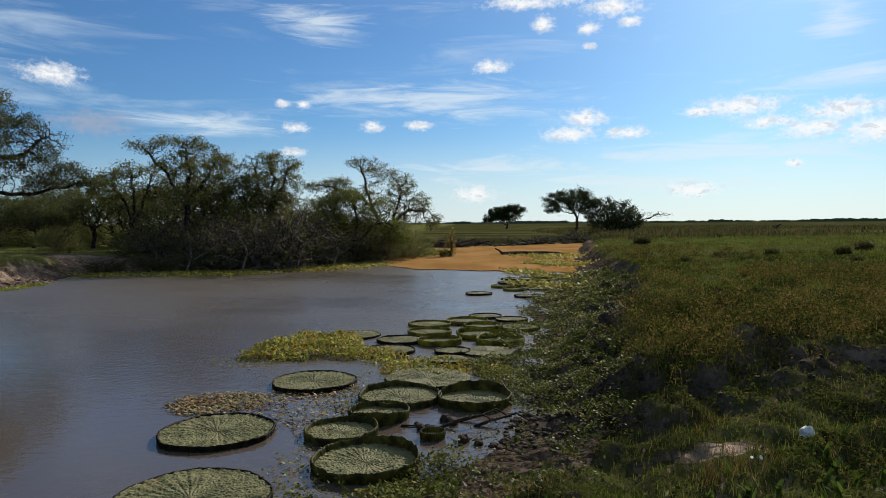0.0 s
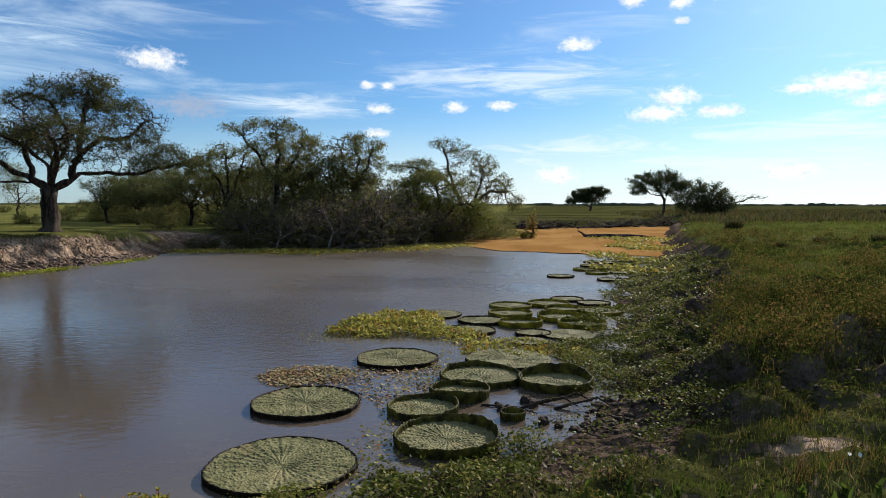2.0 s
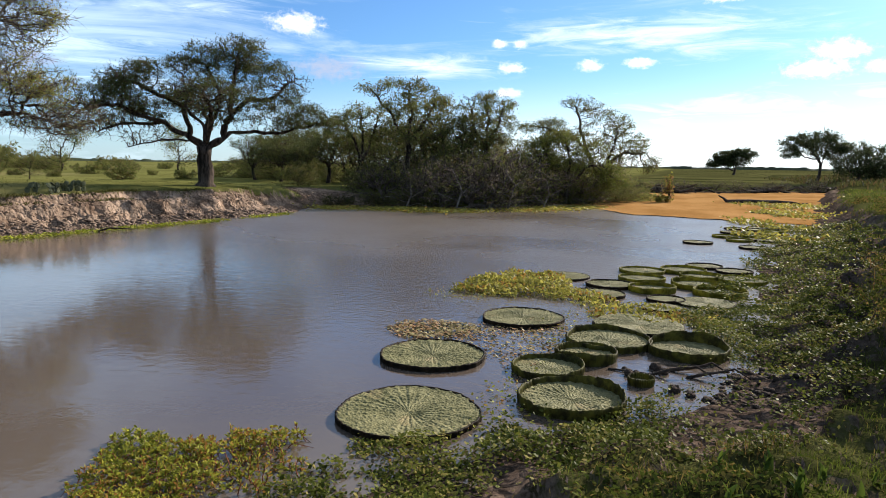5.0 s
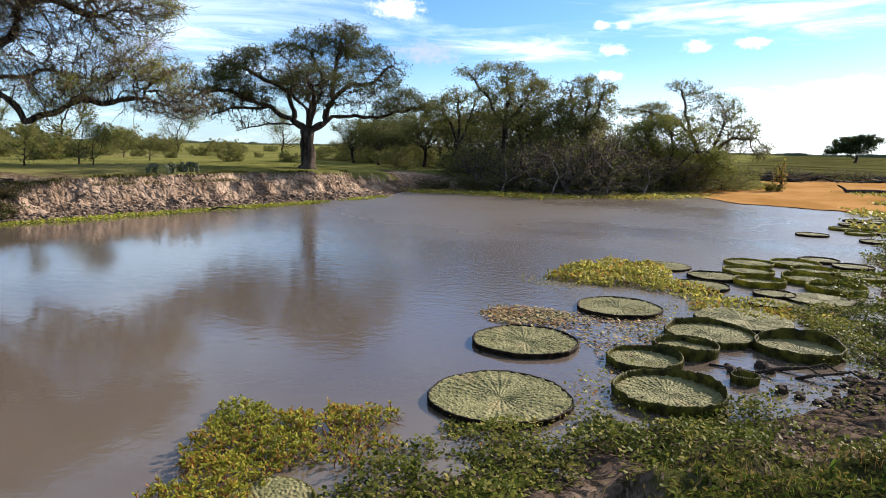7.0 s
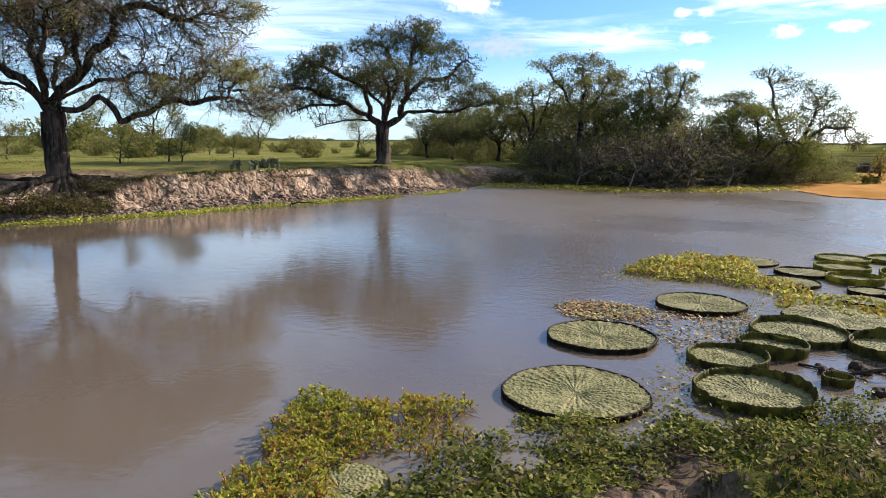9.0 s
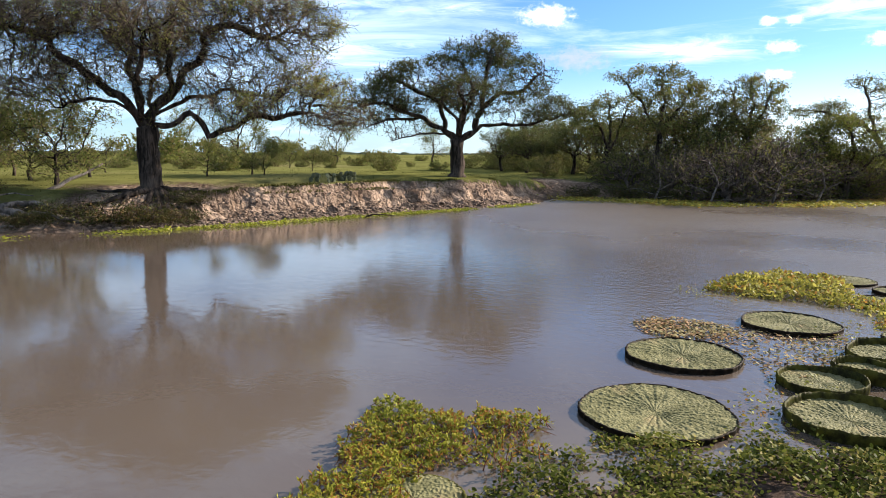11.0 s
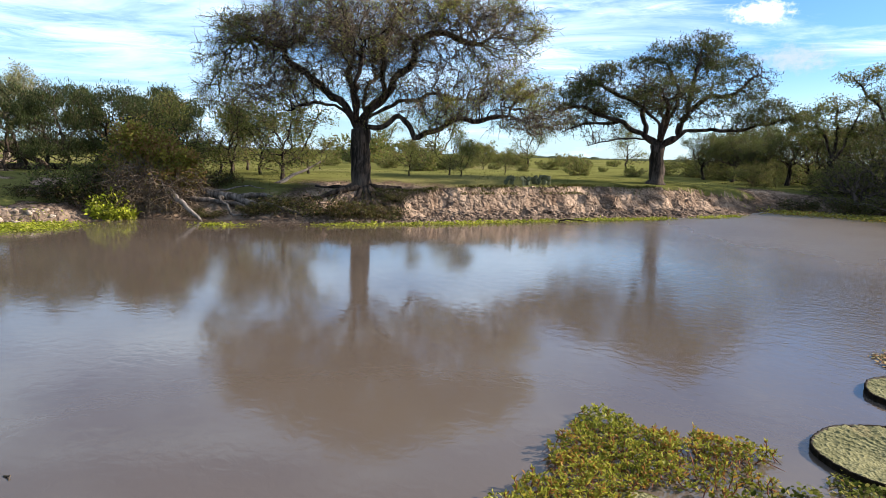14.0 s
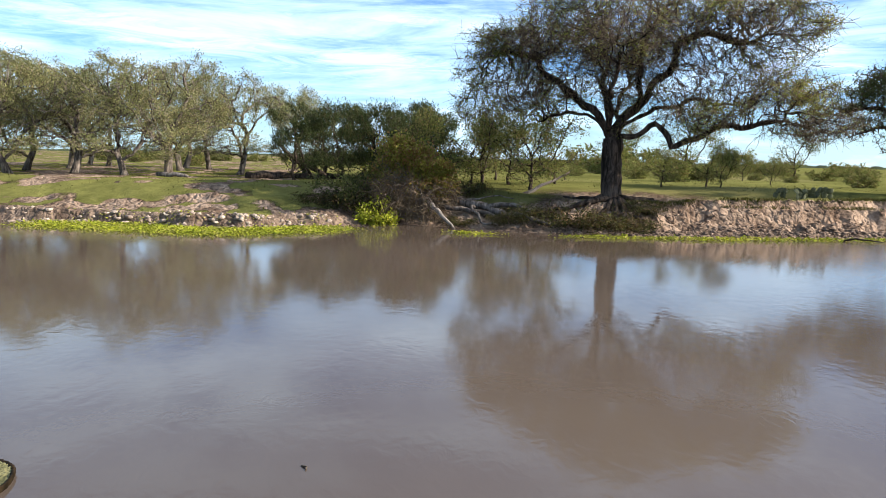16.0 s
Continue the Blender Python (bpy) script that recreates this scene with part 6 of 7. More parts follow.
# ---- dead wood ----
def wood(name, label, lines, radius, mat, category="dead wood", group="", ends=0.35, parent=None, base=(0, 0, 0), lie=False):
    """A branching piece of dead wood: each line is a list of bends, and its first line is the thickest."""
    pieces = []
    if lie:
        lines = [[(x, y, max(z, float(ground_z(x, y)[0]) + radius * 0.6)) for x, y, z in line] for line in lines]
    origin = np.array(lines[0][0], float)
    for k, line in enumerate(lines):
        pts = [Vector(p) - Vector(origin) for p in line]
        fine = []
        for a, b in zip(pts, pts[1:]):
            for t in range(4):
                fine.append(a.lerp(b, t / 4))
        fine.append(pts[-1])
        fine = [p + noise.turbulence_vector(p * 2.1 + Vector((k, 3, 1)), 2, False) * radius * 0.8 for p in fine]
        n, m = len(fine), 9
        th = np.arange(m) * 2 * math.pi / m
        rings = []
        for i, p in enumerate(fine):
            way = (fine[min(i + 1, n - 1)] - fine[max(i - 1, 0)]).normalized()
            u = way.cross(Vector((0.2, 0.3, 1))).normalized()
            w = way.cross(u)
            r = radius * (0.62 ** k) * (1 - (1 - ends) * i / (n - 1))
            rings += [p + (u * math.cos(a) + w * math.sin(a)) * r * (1 + 0.28 * (noise.noise(p * 3 + Vector((a, k, i))))) for a in th]
        c, d = np.arange(m), (np.arange(m) + 1) % m
        quads = np.concatenate([np.stack([i * m + c, i * m + d, (i + 1) * m + d, (i + 1) * m + c], -1) for i in range(n - 1)])
        caps = [np.arange(m)[::-1].reshape(1, -1), (np.arange(m) + (n - 1) * m).reshape(1, -1)]
        pieces.append((np.array([tuple(q) for q in rings]), [quads] + caps))
    v, f = join(pieces)
    if parent is not None:
        return part(name, mesh_np(name, v + origin - np.array(base), f, mat, True), parent)
    return thing(name, label, category, group, at=tuple(origin), data=mesh_np(name, v, f, mat, True))


# roots of the large tree, spread over the bank
for k, (a, l) in enumerate([(-70, 2.2), (-35, 1.9), (-8, 2.3), (22, 2.0), (50, 1.6), (95, 1.5), (-110, 1.4), (-52, 1.5), (8, 1.5)]):
    line = []
    for t in (0.16, 0.4, 0.7, 1.0):
        b = radians(a + 14 * math.sin(5 * t + k))
        x, y = PLACE_N[0] + l * t * math.cos(b), PLACE_N[1] + l * t * math.sin(b)
        line.append((x, y, float(ground_z(x, y)[0]) + 0.10 * (1 - t) ** 2 + 0.015))
    wood("root", "", [line], 0.11, M_BARK, parent=next(c for c in BIG_TREE.children if c.name.startswith("trunk")), base=BIG_TREE.location)
wood("fallen_root", "grey bare root leaning into the water", [[(-21.5, 3.9, 0.95), (-20.5, 4.0, 0.61), (-20.0, 4.25, 0.31), (-19.55, 4.5, -0.05)]], 0.11, M_DEAD, lie=True)
wood("fallen_tree", "bleached dead trunk lying down the far bank", [[(-21.3, 4.8, 0.72), (-20.8, 5.35, 0.66), (-20.3, 5.8, 0.58), (-19.8, 6.2, 0.36), (-19.35, 6.6, 0.1), (-18.8, 7.1, -0.08)], [(-20.3, 5.8, 0.58), (-20.1, 6.5, 0.62), (-19.7, 7.0, 0.35)], [(-20.8, 5.35, 0.66), (-20.2, 5.2, 0.55), (-19.7, 5.35, 0.2), (-19.3, 5.7, -0.05)], [(-21.3, 4.8, 0.72), (-21.0, 5.9, 0.85), (-20.7, 6.7, 0.8)]], 0.15, M_DEAD, lie=True)
wood("fallen_branch", "grey dead branch among the roots", [[(-20.9, 4.3, 0.55), (-20.4, 5.2, 0.49), (-20.0, 6.0, 0.39), (-19.5, 6.7, 0.18)]], 0.09, M_DEAD, lie=True)
wood("slanting_branch", "dead branch sticking up from the bank", [[(-21.7, 7.2, 0.78), (-21.66, 7.87, 1.16), (-21.55, 8.42, 1.39), (-21.45, 8.92, 1.69)]], 0.07, M_DEAD)
# the dark bark on this log stands in for the shade over it
wood("fallen_log", "fallen log with a raised broken limb, coloured dark as if in shade", [[(-28.8, -1.7, 1.2), (-28.85, -0.3, 1.16), (-28.8, 1.1, 1.14), (-28.75, 2.1, 1.1)], [(-28.7, 1.5, 1.2), (-28.75, 0.4, 1.75), (-28.85, -0.5, 2.5)], [(-28.7, 1.0, 1.2), (-28.6, 0.6, 1.8), (-28.6, 0.5, 2.2)]], 0.17, M_BARK, ends=0.6, lie=True)
wood("pale_log", "pale weathered log lying in the grass", [[(-29.5, -5.1, 1.16), (-29.2, -4.2, 1.14), (-28.7, -3.4, 1.02)]], 0.12, M_BARK_PALE)
wood("drowned_stick", "thin dark stick at the foot of the bank", [[(-15.94, 14.5, -0.03), (-15.7, 14.8, 0.10), (-15.2, 15.25, 0.06)]], 0.035, M_BARK)
wood("drift_log", "dark log floating in the rust-coloured mat", [[(2.7, 43.7, 0.06), (5.3, 43.4, 0.10), (7.0, 43.2, 0.12)], [(2.7, 43.7, 0.06), (2.2, 43.9, 0.45)]], 0.16, M_BARK, group="logs in the mat")
wood("drift_log", "dark log floating in the rust-coloured mat", [[(3.1, 33.6, 0.03), (4.5, 33.4, 0.04)]], 0.06, M_BARK, group="logs in the mat")
wood("dead_stump", "broken dead stump far out on the plain", [[(37.0, 79.5, 0.4), (37.2, 79.5, 1.1), (37.6, 79.4, 1.8)], [(37.2, 79.5, 1.0), (36.8, 79.5, 1.5)]], 0.22, M_BARK)
# driftwood along the far end
r = np.random.default_rng(81)
for k in range(30):
    x = -3.5 + 16 * k / 29 + r.uniform(-0.5, 0.5)
    y = 57.5 + 0.85 * max(0, x) + r.uniform(-1.0, 3.0)
    z = float(ground_z(x, y)[0])
    a, l = r.uniform(-0.5, 0.5), r.uniform(1.2, 3.2)
    ex, ey = math.cos(a) * l, math.sin(a) * l
    wood("driftwood", "dark tangled driftwood at the end of the pond", [[(x, y, z + 0.02), (x + ex * 0.5, y + ey * 0.5, z + 0.15), (x + ex, y + ey, z + r.uniform(0.1, 0.5))], [(x + ex * 0.5, y + ey * 0.5, z + 0.15), (x + ex * 0.1, y + ey * 0.6, z + r.uniform(0.3, 0.7))],
         [(x + ex * 0.3, y + ey * 0.3, z + 0.1), (x - ex * 0.2, y - 0.5, z + r.uniform(0.2, 0.5))]], r.uniform(0.14, 0.28), M_BARK, group="driftwood at the pond's end")
# bare snags before the thicket
for k, (x, y) in enumerate([(-12.2, 28.9), (-9.6, 28.5), (-7.6, 30.2), (-6.3, 32.0)]):
    up = 1.2 + 1.5 * ((k * 0.37) % 1)
    wood("snag", "grey bare snag of broken branches over the water", [[(x, y, -0.05), (x + 0.3, y - 0.1, up * 0.5), (x + 0.1 - 0.3 * (k % 3), y + 0.2, up)], [(x + 0.3, y - 0.1, up * 0.45), (x + 0.9, y - 0.3, up * 0.7)], [(x + 0.15, y, up * 0.25), (x - 0.8, y - 0.4, up * 0.45), (x - 1.2, y - 0.4, up * 0.4)],
         [(x + 0.1, y, 0.15), (x + 1.0, y - 0.7, 0.3), (x + 1.7, y - 0.9, 0.05)]], 0.05, M_DEAD, group="snags before the thicket")
for k, (x, y) in enumerate([(0.05, 6.75), (0.25, 6.6), (-0.1, 6.55)]):
    wood("old_leaf_stalk", "dark rotting lily stalk bent over the mud", [[(x - 0.25, y - 0.05, 0.0), (x, y, 0.05 + 0.02 * k), (x + 0.18, y + 0.1, 0.10), (x + 0.33, y + 0.02, 0.03)]], 0.017, M_MUD, group="stalks in the mud")
wood("floating_twig", "short dark twig floating on the water", [[(-0.75, 6.55, 0.01), (-0.35, 6.5, 0.02)]], 0.012, M_BARK)


# ---- lumps ----
def lump(radius, seed, flat=0.7, rough=0.35, detail=2):
    bm = bmesh.new()
    bmesh.ops.create_icosphere(bm, subdivisions=detail, radius=radius)
    for v in bm.verts:
        k = 1 + rough * noise.noise(v.co / radius * 1.3 + Vector((seed * 3.7, 1, 2))) + 0.5 * rough * noise.noise(v.co / radius * 3.1 + Vector((1, seed, 2)))
        v.co = Vector((v.co.x * k, v.co.y * k, v.co.z * k * flat))
    return bm


def lump_arrays(radius, seed, flat=0.7, rough=0.5, detail=1):
    bm = lump(radius, seed, flat, rough, detail)
    v = np.array([tuple(p.co) for p in bm.verts])
    bm.verts.index_update()
    f = np.array([[p.index for p in face.verts] for face in bm.faces])
    bm.free()
    return v, f


KINDS = [lump_arrays(1.0, k, 0.6, 1.1) for k in range(9)]


def clods(label, name, seg, back, count, low, high, mat, seed):
    """Clods of earth strewn along a line, up to back metres to its left."""
    r = np.random.default_rng(seed)
    pts = np.array(seg, float)
    pieces = []
    for _ in range(count):
        t = r.uniform(0, len(pts) - 1.001)
        i = int(t)
        p = pts[i] + (pts[i + 1] - pts[i]) * (t - i)
        way = pts[i + 1] - pts[i]
        p = p + np.array([-way[1], way[0]]) / np.linalg.norm(way) * back * (r.random() ** 1.5 * 1.1 - 0.1)
        s = low + (high - low) * r.random() ** 2.5
        v, f = KINDS[r.integers(9)]
        a = r.uniform(0, 6.28)
        c, q = math.cos(a), math.sin(a)
        z = max(float(ground_z(p[0], p[1])[0]), -0.02)
        pieces.append((np.stack([v[:, 0] * c - v[:, 1] * q, v[:, 0] * q + v[:, 1] * c, v[:, 2]], -1) * s + np.array([p[0], p[1], z + s * 0.04]), f))
    v, f = join(pieces)
    thing(name, label, "clods", kind="stuff", data=mesh_np(name, v, f, mat))


clods("dark clods of earth fallen to the foot of the bank", "bank_clods", [(-18.4, 7.0), (-17.1, 10.3), (-16.6, 14), (-16.2, 17), (-15.5, 20), (-15.2, 24.5)], 0.8, 2400, 0.02, 0.10, M_CLOD, 91)
clods("crumbling lumps of clay on the face of the bank", "bank_rubble", [(-18.4, 7.0), (-17.1, 10.3), (-16.6, 14), (-16.2, 17), (-15.5, 20), (-15.2, 24.5)], 1.8, 2600, 0.012, 0.065, M_CLAYLUMP, 95)
clods("pale clods of clay along the low bank", "bank_clods", [(-24.5, -14), (-22.1, -7.8), (-20.8, -4.7), (-19.6, -1.5), (-20.2, 1)], 0.6, 900, 0.012, 0.11, M_CLAY, 92)
clods("dark lumps of trampled mud", "mud_lumps", [(0.1, 5.9), (0.35, 6.5), (0.45, 7.2)], -0.9, 260, 0.015, 0.06, M_MUD, 93)
clods("dark clods of trampled turf on the near bank", "turf_clods", [(0.9, 7.0), (1.3, 9.0), (1.9, 11.0), (2.8, 14.0), (3.9, 19.0)], -1.2, 240, 0.015, 0.055, M_MUD, 94)
clods("dark crumbled turf below the meadow's edge", "turf_clods", [(1.2, 6.3), (2.2, 6.6), (3.4, 6.8), (4.6, 7.0)], -0.5, 160, 0.010, 0.038, M_MUD, 96)
for k, (x, y, s) in enumerate([(-0.55, 6.45, 0.05), (-0.48, 6.5, 0.035), (-0.12, 6.08, 0.06), (0.02, 6.0, 0.045), (-0.3, 6.75, 0.06), (-0.22, 6.62, 0.05), (-0.6, 6.6, 0.03)]):
    bm = lump(s, 20 + k, 0.9)
    me = bpy.data.meshes.new("mud_lump")
    bm.to_mesh(me)
    bm.free()
    me.materials.append(M_MUD)
    thing("mud_lump", "wet dark lump standing out of the shallow water", "mud", "lumps in the shallows", at=(x, y, s * 0.35), data=me)

bm = lump(0.05, 5, 1.0, 0.55, 3)
for v in bm.verts:
    v.co += noise.turbulence_vector(v.co * 30, 3, True) * 0.012
me = bpy.data.meshes.new("plastic_bag")
bm.to_mesh(me)
bm.free()
me.materials.append(M_FOAM)
thing("plastic_bag", "crumpled white plastic bag lying on the bank", "litter", at=(2.55, 4.98, float(ground_z(2.55, 4.98)[0]) + 0.035), data=me)
for k, (x, y) in enumerate([(2.0, 4.55), (1.95, 4.6)]):
    v, f = flat_leaves(np.array([[0, 0, 0.0]]), 0.05, 0.3, 0.5)
    thing("paper_scrap", "small white scrap of litter in the grass", "litter", "scraps in the grass", at=(x, y, float(ground_z(x, y)[0]) + 0.05), data=mesh_np("paper_scrap", v, f, M_FOAM))


# ---- overgrown stumps, brush, cactus ----
make_tree("overgrown_stump", "dead stump smothered in yellow-green creeper with brown trailing roots", [(0, -0.1, 2.0, 0.75, 0.8, 0.7), (0.5, 0.7, 1.6, 0.6, 0.6, 0.6), (-0.3, -0.6, 1.7, 0.6, 0.6, 0.6), (0.6, 1.0, 1.2, 0.45, 0.45, 0.5), (0.1, 0.1, 1.6, 0.9, 1.0, 0.6)], stem_line(0.9, (0.2, 0.1), 4), points=2200, step=0.12, reach=0.9, kill=0.17,
          tip=0.005, most=0.3, leaves=30, leaf=(0.10, 0.06), droop=0.3, spread=0.12, bark=M_DEAD, green=M_VINE, category="stump", seed=61, at=rooted(-21.9, 3.5, 0.35))
make_tree("hanging_roots", "brown mass of bare roots hanging from the undercut bank", [(0, -0.2, 0.8, 0.5, 0.9, 0.6), (0.3, 0.5, 0.5, 0.4, 0.6, 0.45), (0.1, 0.9, 0.8, 0.4, 0.5, 0.5), (-0.2, -0.7, 0.9, 0.4, 0.5, 0.5)], [(-0.5, 0, 1.3), (-0.2, 0, 1.3), (0, 0, 1.2)], points=1500, step=0.12, reach=0.9, kill=0.15,
          tip=0.006, most=0.1, leaves=1, leaf=(0.1, 0.03), bark=M_DEAD, green=M_VINE, category="roots", seed=62, at=(-21.0, 3.5, 0.1), hang=0.7)
make_tree("overgrown_post", "stump wrapped in bright green creeper at the end of the pond", [(0, 0, 1.2, 0.36, 0.36, 0.55), (0, 0, 0.6, 0.38, 0.38, 0.5), (0.15, 0, 1.65, 0.18, 0.18, 0.25), (-0.4, 0, 0.3, 0.3, 0.3, 0.25)], stem_line(0.8, (0.1, 0), 4), points=600, step=0.12, reach=0.9, kill=0.17,
          tip=0.008, most=0.25, leaves=22, leaf=(0.12, 0.07), droop=0.3, spread=0.07, bark=M_BARK, green=M_VINE, category="stump", seed=63, at=(-0.75, 41.5, -0.1))
brush = make_tree("bank_brush", "low olive-brown brush hanging over the water", [(0, 0, 0.35, 0.8, 0.9, 0.35), (0.5, 0.6, 0.3, 0.6, 0.6, 0.3), (-0.3, -0.5, 0.4, 0.6, 0.6, 0.3)], stem_line(0.2, (0, 0), 3), points=700, step=0.12, reach=0.9, kill=0.16,
                  tip=0.005, most=0.05, leaves=10, leaf=(0.09, 0.035), droop=0.2, spread=0.10, green=M_DRYGREEN, category="brush", group="brush on the far bank", seed=64)
copies(brush, [(-18.7, 7.6, 0, 1.0), (-18.2, 8.6, 80, 0.95), (-19.3, 6.6, 160, 0.8), (-17.9, 9.4, 220, 0.7), (-21.9, 5.6, 100, 0.8), (-19.5, 6.1, 240, 0.55), (-20.1, 4.7, 20, 0.5), (-21.9, 1.9, 60, 1.1), (-22.3, 0.9, 200, 0.8), (-18.6, 9.9, 20, 0.6), (-15.6, 28.6, 40, 0.9), (-13.9, 29.6, 100, 1.0), (-12.0, 29.8, 10, 1.1)])


def cactus_pad(width, height):
    bm = bmesh.new()
    bmesh.ops.create_uvsphere(bm, u_segments=12, v_segments=8, radius=0.5)
    for v in bm.verts:
        taper = 0.72 + 0.5 * (v.co.z + 0.5)
        v.co = Vector((v.co.x * width * taper, v.co.y * width * 0.2, (v.co.z + 0.5) * height))
    me = bpy.data.meshes.new("cactus_pad")
    bm.to_mesh(me)
    bm.free()
    me.materials.append(M_CACTUS)
    for p in me.polygons:
        p.use_smooth = True
    return me


PADS = [cactus_pad(0.19, 0.24), cactus_pad(0.16, 0.20)]
r = np.random.default_rng(71)
for cx, cy, reach in ((-19.0, 15.5, 0.45), (-18.8, 16.3, 0.4)):
    plant = thing("prickly_pear", "low grey-green prickly pear cactus in the pasture", "cactus", "prickly pears", at=rooted(cx, cy, 0.02))
    for k in range(8):
        a, q = r.uniform(0, 6.28), reach * math.sqrt(r.random())
        first = Matrix.Translation((q * math.cos(a), q * math.sin(a) * 1.2, 0)) @ Euler((r.normal(0, 0.35), r.normal(0, 0.35), r.uniform(0, 6.28))).to_matrix().to_4x4()
        ob = part("pad", PADS[k % 2], plant)
        ob.matrix_local = first
        for b in range(r.integers(1, 3)):
            ob = part("pad", PADS[1], plant)
            ob.matrix_local = first @ Matrix.Translation((r.uniform(-0.05, 0.05), 0, 0.19)) @ Euler((r.normal(0, 0.3), r.normal(0, 0.6), r.normal(0, 0.6))).to_matrix().to_4x4()


# ---- broad-leaved plants in the foreground ----
def upright_leaf(length, width, bend):
    """A long oval leaf on a stalk, curved outwards."""
    rows, n = [], 7
    for i in range(n + 1):
        t = i / n
        wide = 0.004 if t < 0.28 else width * math.sin(math.pi * min(1.0, 0.08 + (t - 0.28) / 0.78)) ** 0.8
        y, z = bend * t * t * length, length * t * (1 - 0.18 * bend * t)
        rows += [(-wide / 2, y, z), (0, y + wide * 0.18, z), (wide / 2, y, z)]
    quads = [[3 * i + k, 3 * i + k + 1, 3 * i + k + 4, 3 * i + k + 3] for i in range(n) for k in (0, 1)]
    return mesh_np("leaf", np.array(rows), np.array(quads), M_BROAD, True)


LEAVES = [upright_leaf(0.24, 0.055, 0.35), upright_leaf(0.19, 0.06, 0.6), upright_leaf(0.28, 0.05, 0.25)]
r = np.random.default_rng(72)
kept = []
while len(kept) < 64:
    x, y = r.uniform(-0.1, 3.3), r.uniform(3.0, 5.2)
    if y < 3.2 + 0.35 * x + 0.9 * r.random() and all(math.hypot(x - a, y - b) > 0.13 for a, b in kept):
        kept.append((x, y))
for x, y in kept:
    plant = thing("arrowhead_plant", "fresh green marsh plant with upright oval leaves", "marsh plant", "marsh plants on the near bank", at=rooted(x, y, 0.02))
    for k in range(r.integers(4, 8)):
        ob = part("leaf", LEAVES[r.integers(3)], plant)
        a = r.uniform(0, 6.28)
        ob.matrix_local = Matrix.Translation((0.03 * math.sin(a), -0.03 * math.cos(a), 0)) @ Matrix.Rotation(a, 4, "Z") @ Matrix.Rotation(r.uniform(-0.35, 0.1), 4, "X") @ Matrix.Scale(r.uniform(0.45, 0.75), 4)


# fresh green growth at the foot of the overgrown stump
tuft = make_tree("shore_bush", "bright green leafy growth at the waterline below the stump", [(0, 0, 0.35, 0.42, 0.5, 0.4), (-0.1, -0.3, 0.3, 0.35, 0.35, 0.3)], stem_line(0.15, (0, 0), 3), points=500, step=0.09, reach=0.8, kill=0.13,
                 tip=0.005, most=0.04, leaves=18, leaf=(0.10, 0.05), droop=0.1, spread=0.07, green=M_LETTUCE, category="bush", seed=65)
copies(tuft, [(-20.75, 2.45, 0, 1.15)])
make_tree("thorn_bush", "shady tangle of thorn twigs in the hollow of the bank", [(0, 0, 0.7, 1.0, 1.2, 0.5), (-0.4, 0.8, 0.8, 0.8, 0.9, 0.4)], stem_line(0.2, (0, 0), 3), points=1200, step=0.12, reach=0.9, kill=0.17,
          tip=0.006, most=0.05, leaves=12, leaf=(0.09, 0.04), droop=0.2, spread=0.12, green=M_DEEPLEAF, category="bush", seed=66, at=rooted(-22.2, 1.8, 0.1))

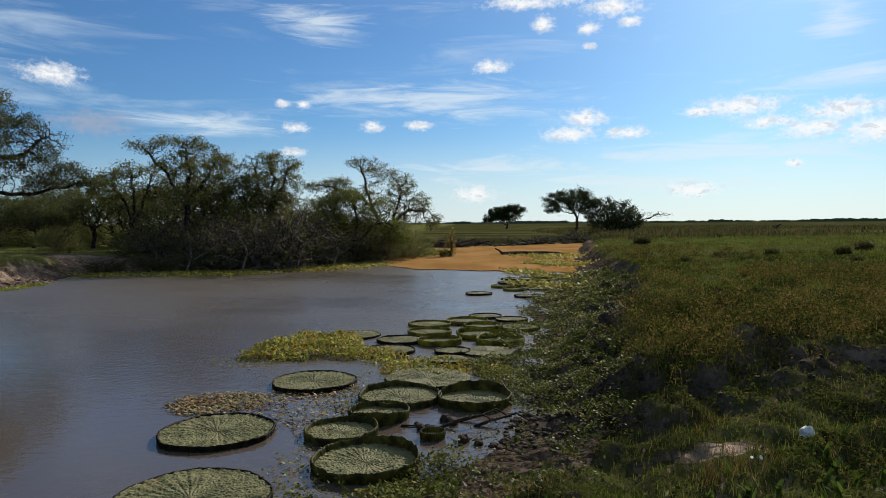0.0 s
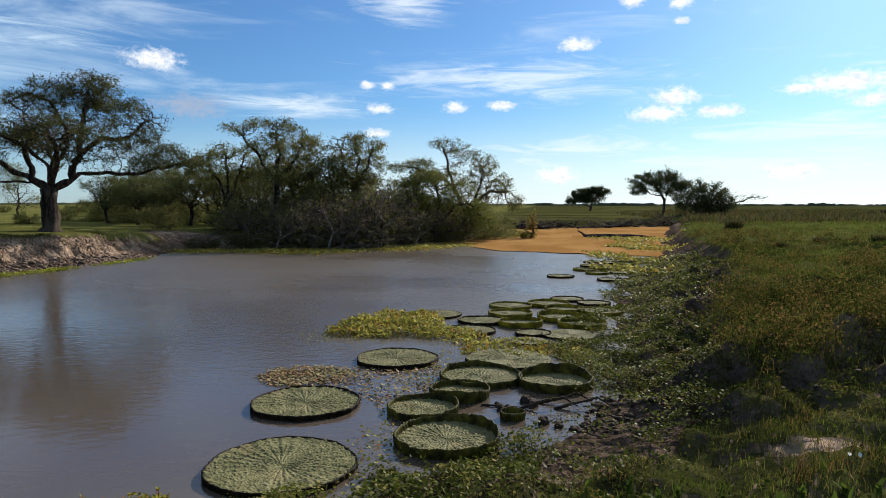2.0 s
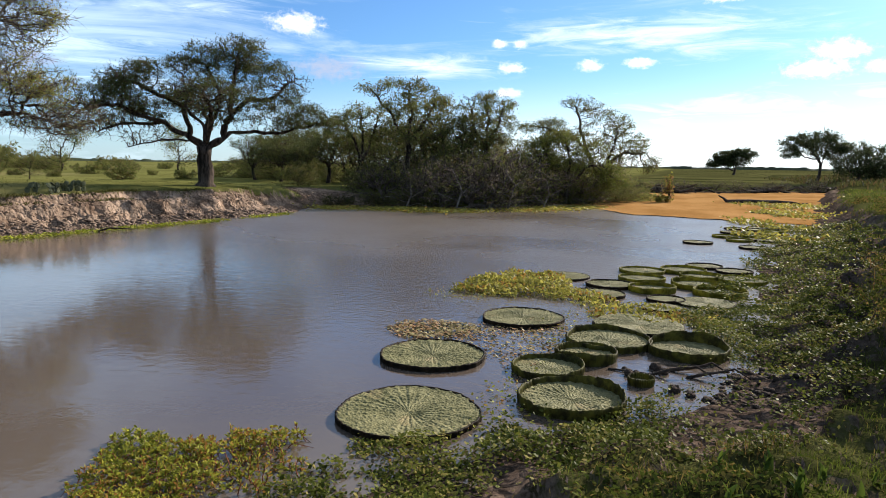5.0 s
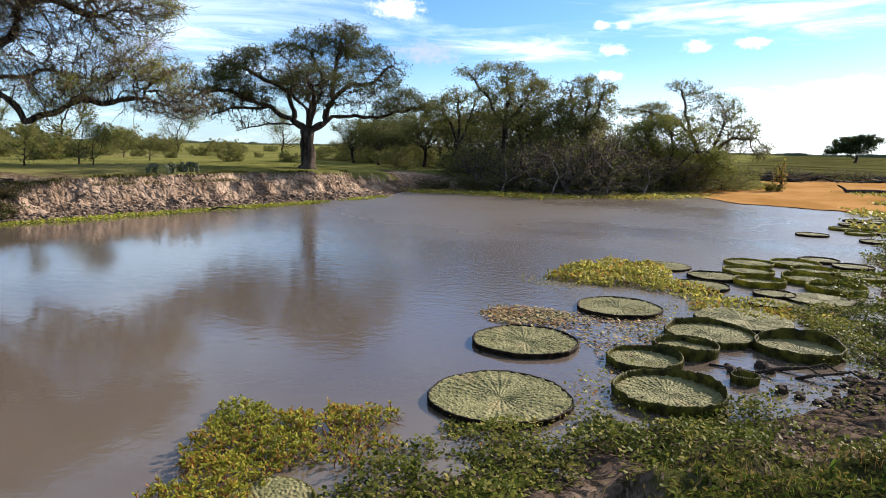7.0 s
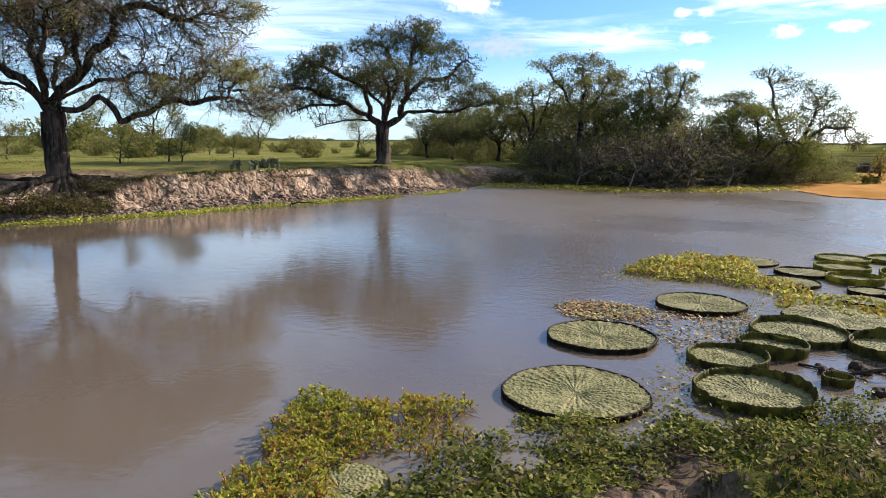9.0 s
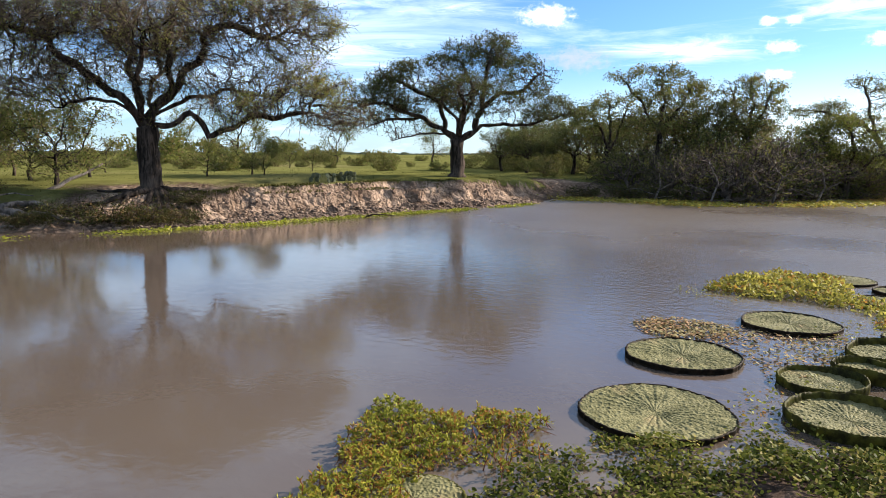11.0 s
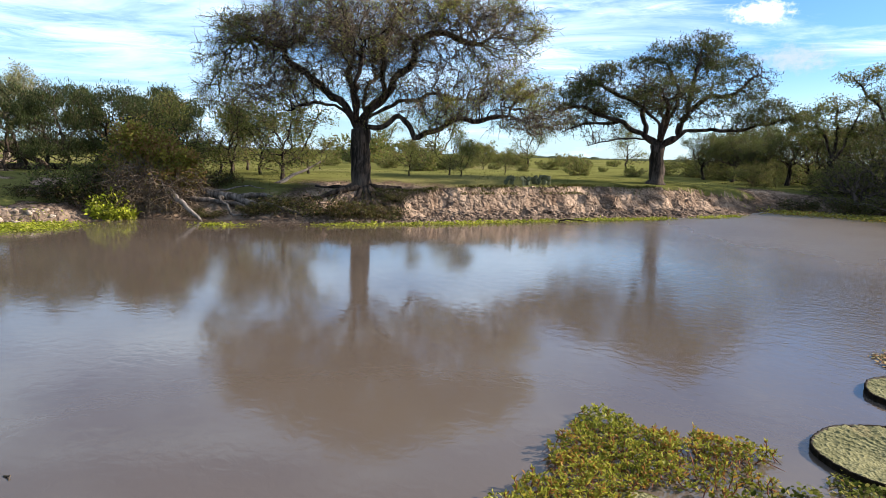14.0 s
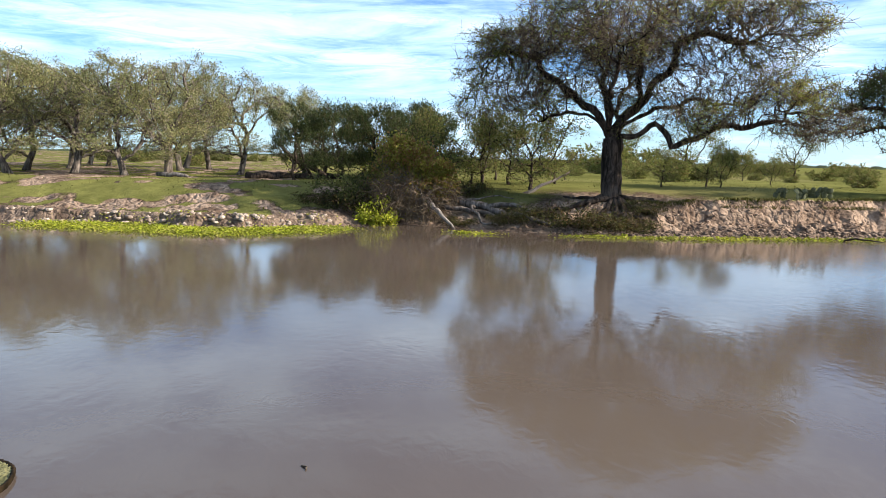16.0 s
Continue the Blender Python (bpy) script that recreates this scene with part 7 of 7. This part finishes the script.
# grass that hangs over the lip of the far bank
r = np.random.default_rng(82)
x, y = r.uniform(-19.8, -16.6, 60000), r.uniform(8, 24.6, 60000)
z = ground_z(x, y)
fall = z - ground_z(x + 0.22, y)
ok = (fall > 0.10) & (z > 0.72) & (r.random(60000) < sstep(vnoise(x, y, 1.2, 2), 0.3, 0.6))
rng = r
v, f = blades(np.stack([x[ok], y[ok], z[ok] - 0.01], -1), r.uniform(0.06, 0.16, ok.sum()), 0.016, 1.2)
thing("lip_grass", "ragged grass hanging over the edge of the bank", "grass", kind="stuff", data=mesh_np("lip_grass", v, f, M_PASTURE))
wood("floating_stick", "short stick floating on the muddy water", [[(-5.07, -0.45, 0.0), (-5.03, -0.42, 0.012), (-4.99, -0.43, 0.0)]], 0.007, M_TWIG)


# single sprigs of primrose that stand out of the raft
def sprig(height, leaves, seed):
    global rng
    rng = np.random.default_rng(seed)
    plant = thing("primrose_sprig", "upright primrose sprig with narrow yellow-green leaves", "water weed", "sprigs of primrose")
    path = [Vector((0.02 * math.sin(3 * t), 0.015 * math.cos(4 * t), height * t)) for t in (0, 0.35, 0.7, 1.0)]
    rings = np.array([[(p.x + 0.004 * math.cos(a), p.y + 0.004 * math.sin(a), p.z) for a in (0, 1.57, 3.14, 4.71)] for p in path]).reshape(-1, 3)
    quads = np.array([[4 * i + k, 4 * i + (k + 1) % 4, 4 * i + 4 + (k + 1) % 4, 4 * i + 4 + k] for i in range(3) for k in range(4)])
    part("stem", mesh_np("stem", rings, quads, M_REDSTEM, True), plant, "reddish stem")
    t = rng.uniform(0.35, 1.0, leaves)
    p = np.stack([0.02 * np.sin(3 * t), 0.015 * np.cos(4 * t), height * t], -1)
    a = np.arange(leaves) * 2.4
    d = unit(np.stack([np.cos(a), np.sin(a), 0.3 + 0.7 * t], -1))
    part("leaves", mesh_np("leaves", *leaf_quads(p, d, rng.uniform(0.025, 0.045, leaves), rng.uniform(0.009, 0.015, leaves), 0.25), M_PRIMROSE), plant)
    return plant


r = np.random.default_rng(83)
spots = []
while len(spots) < 110:
    x, y = r.uniform(-4.0, -2.4), r.uniform(1.8, 4.0)
    if 0.25 < float(raft(np.array([x]), np.array([y]))[0]) and all(math.hypot(x - a, y - b) > 0.06 for a, b in spots):
        spots.append((x, y))
for k in range(4):
    first = sprig(0.08 + 0.018 * k, 13 + 2 * k, 300 + k)
    for i, (x, y) in enumerate(spots[k::4]):
        m = Matrix.Translation((x, y, -0.01)) @ Matrix.Rotation(r.uniform(0, 6.28), 4, "Z") @ Matrix.Rotation(r.uniform(-0.45, 0.45), 4, "X")
        if i == 0:
            first.matrix_basis = m
        else:
            copy_thing(first, m)
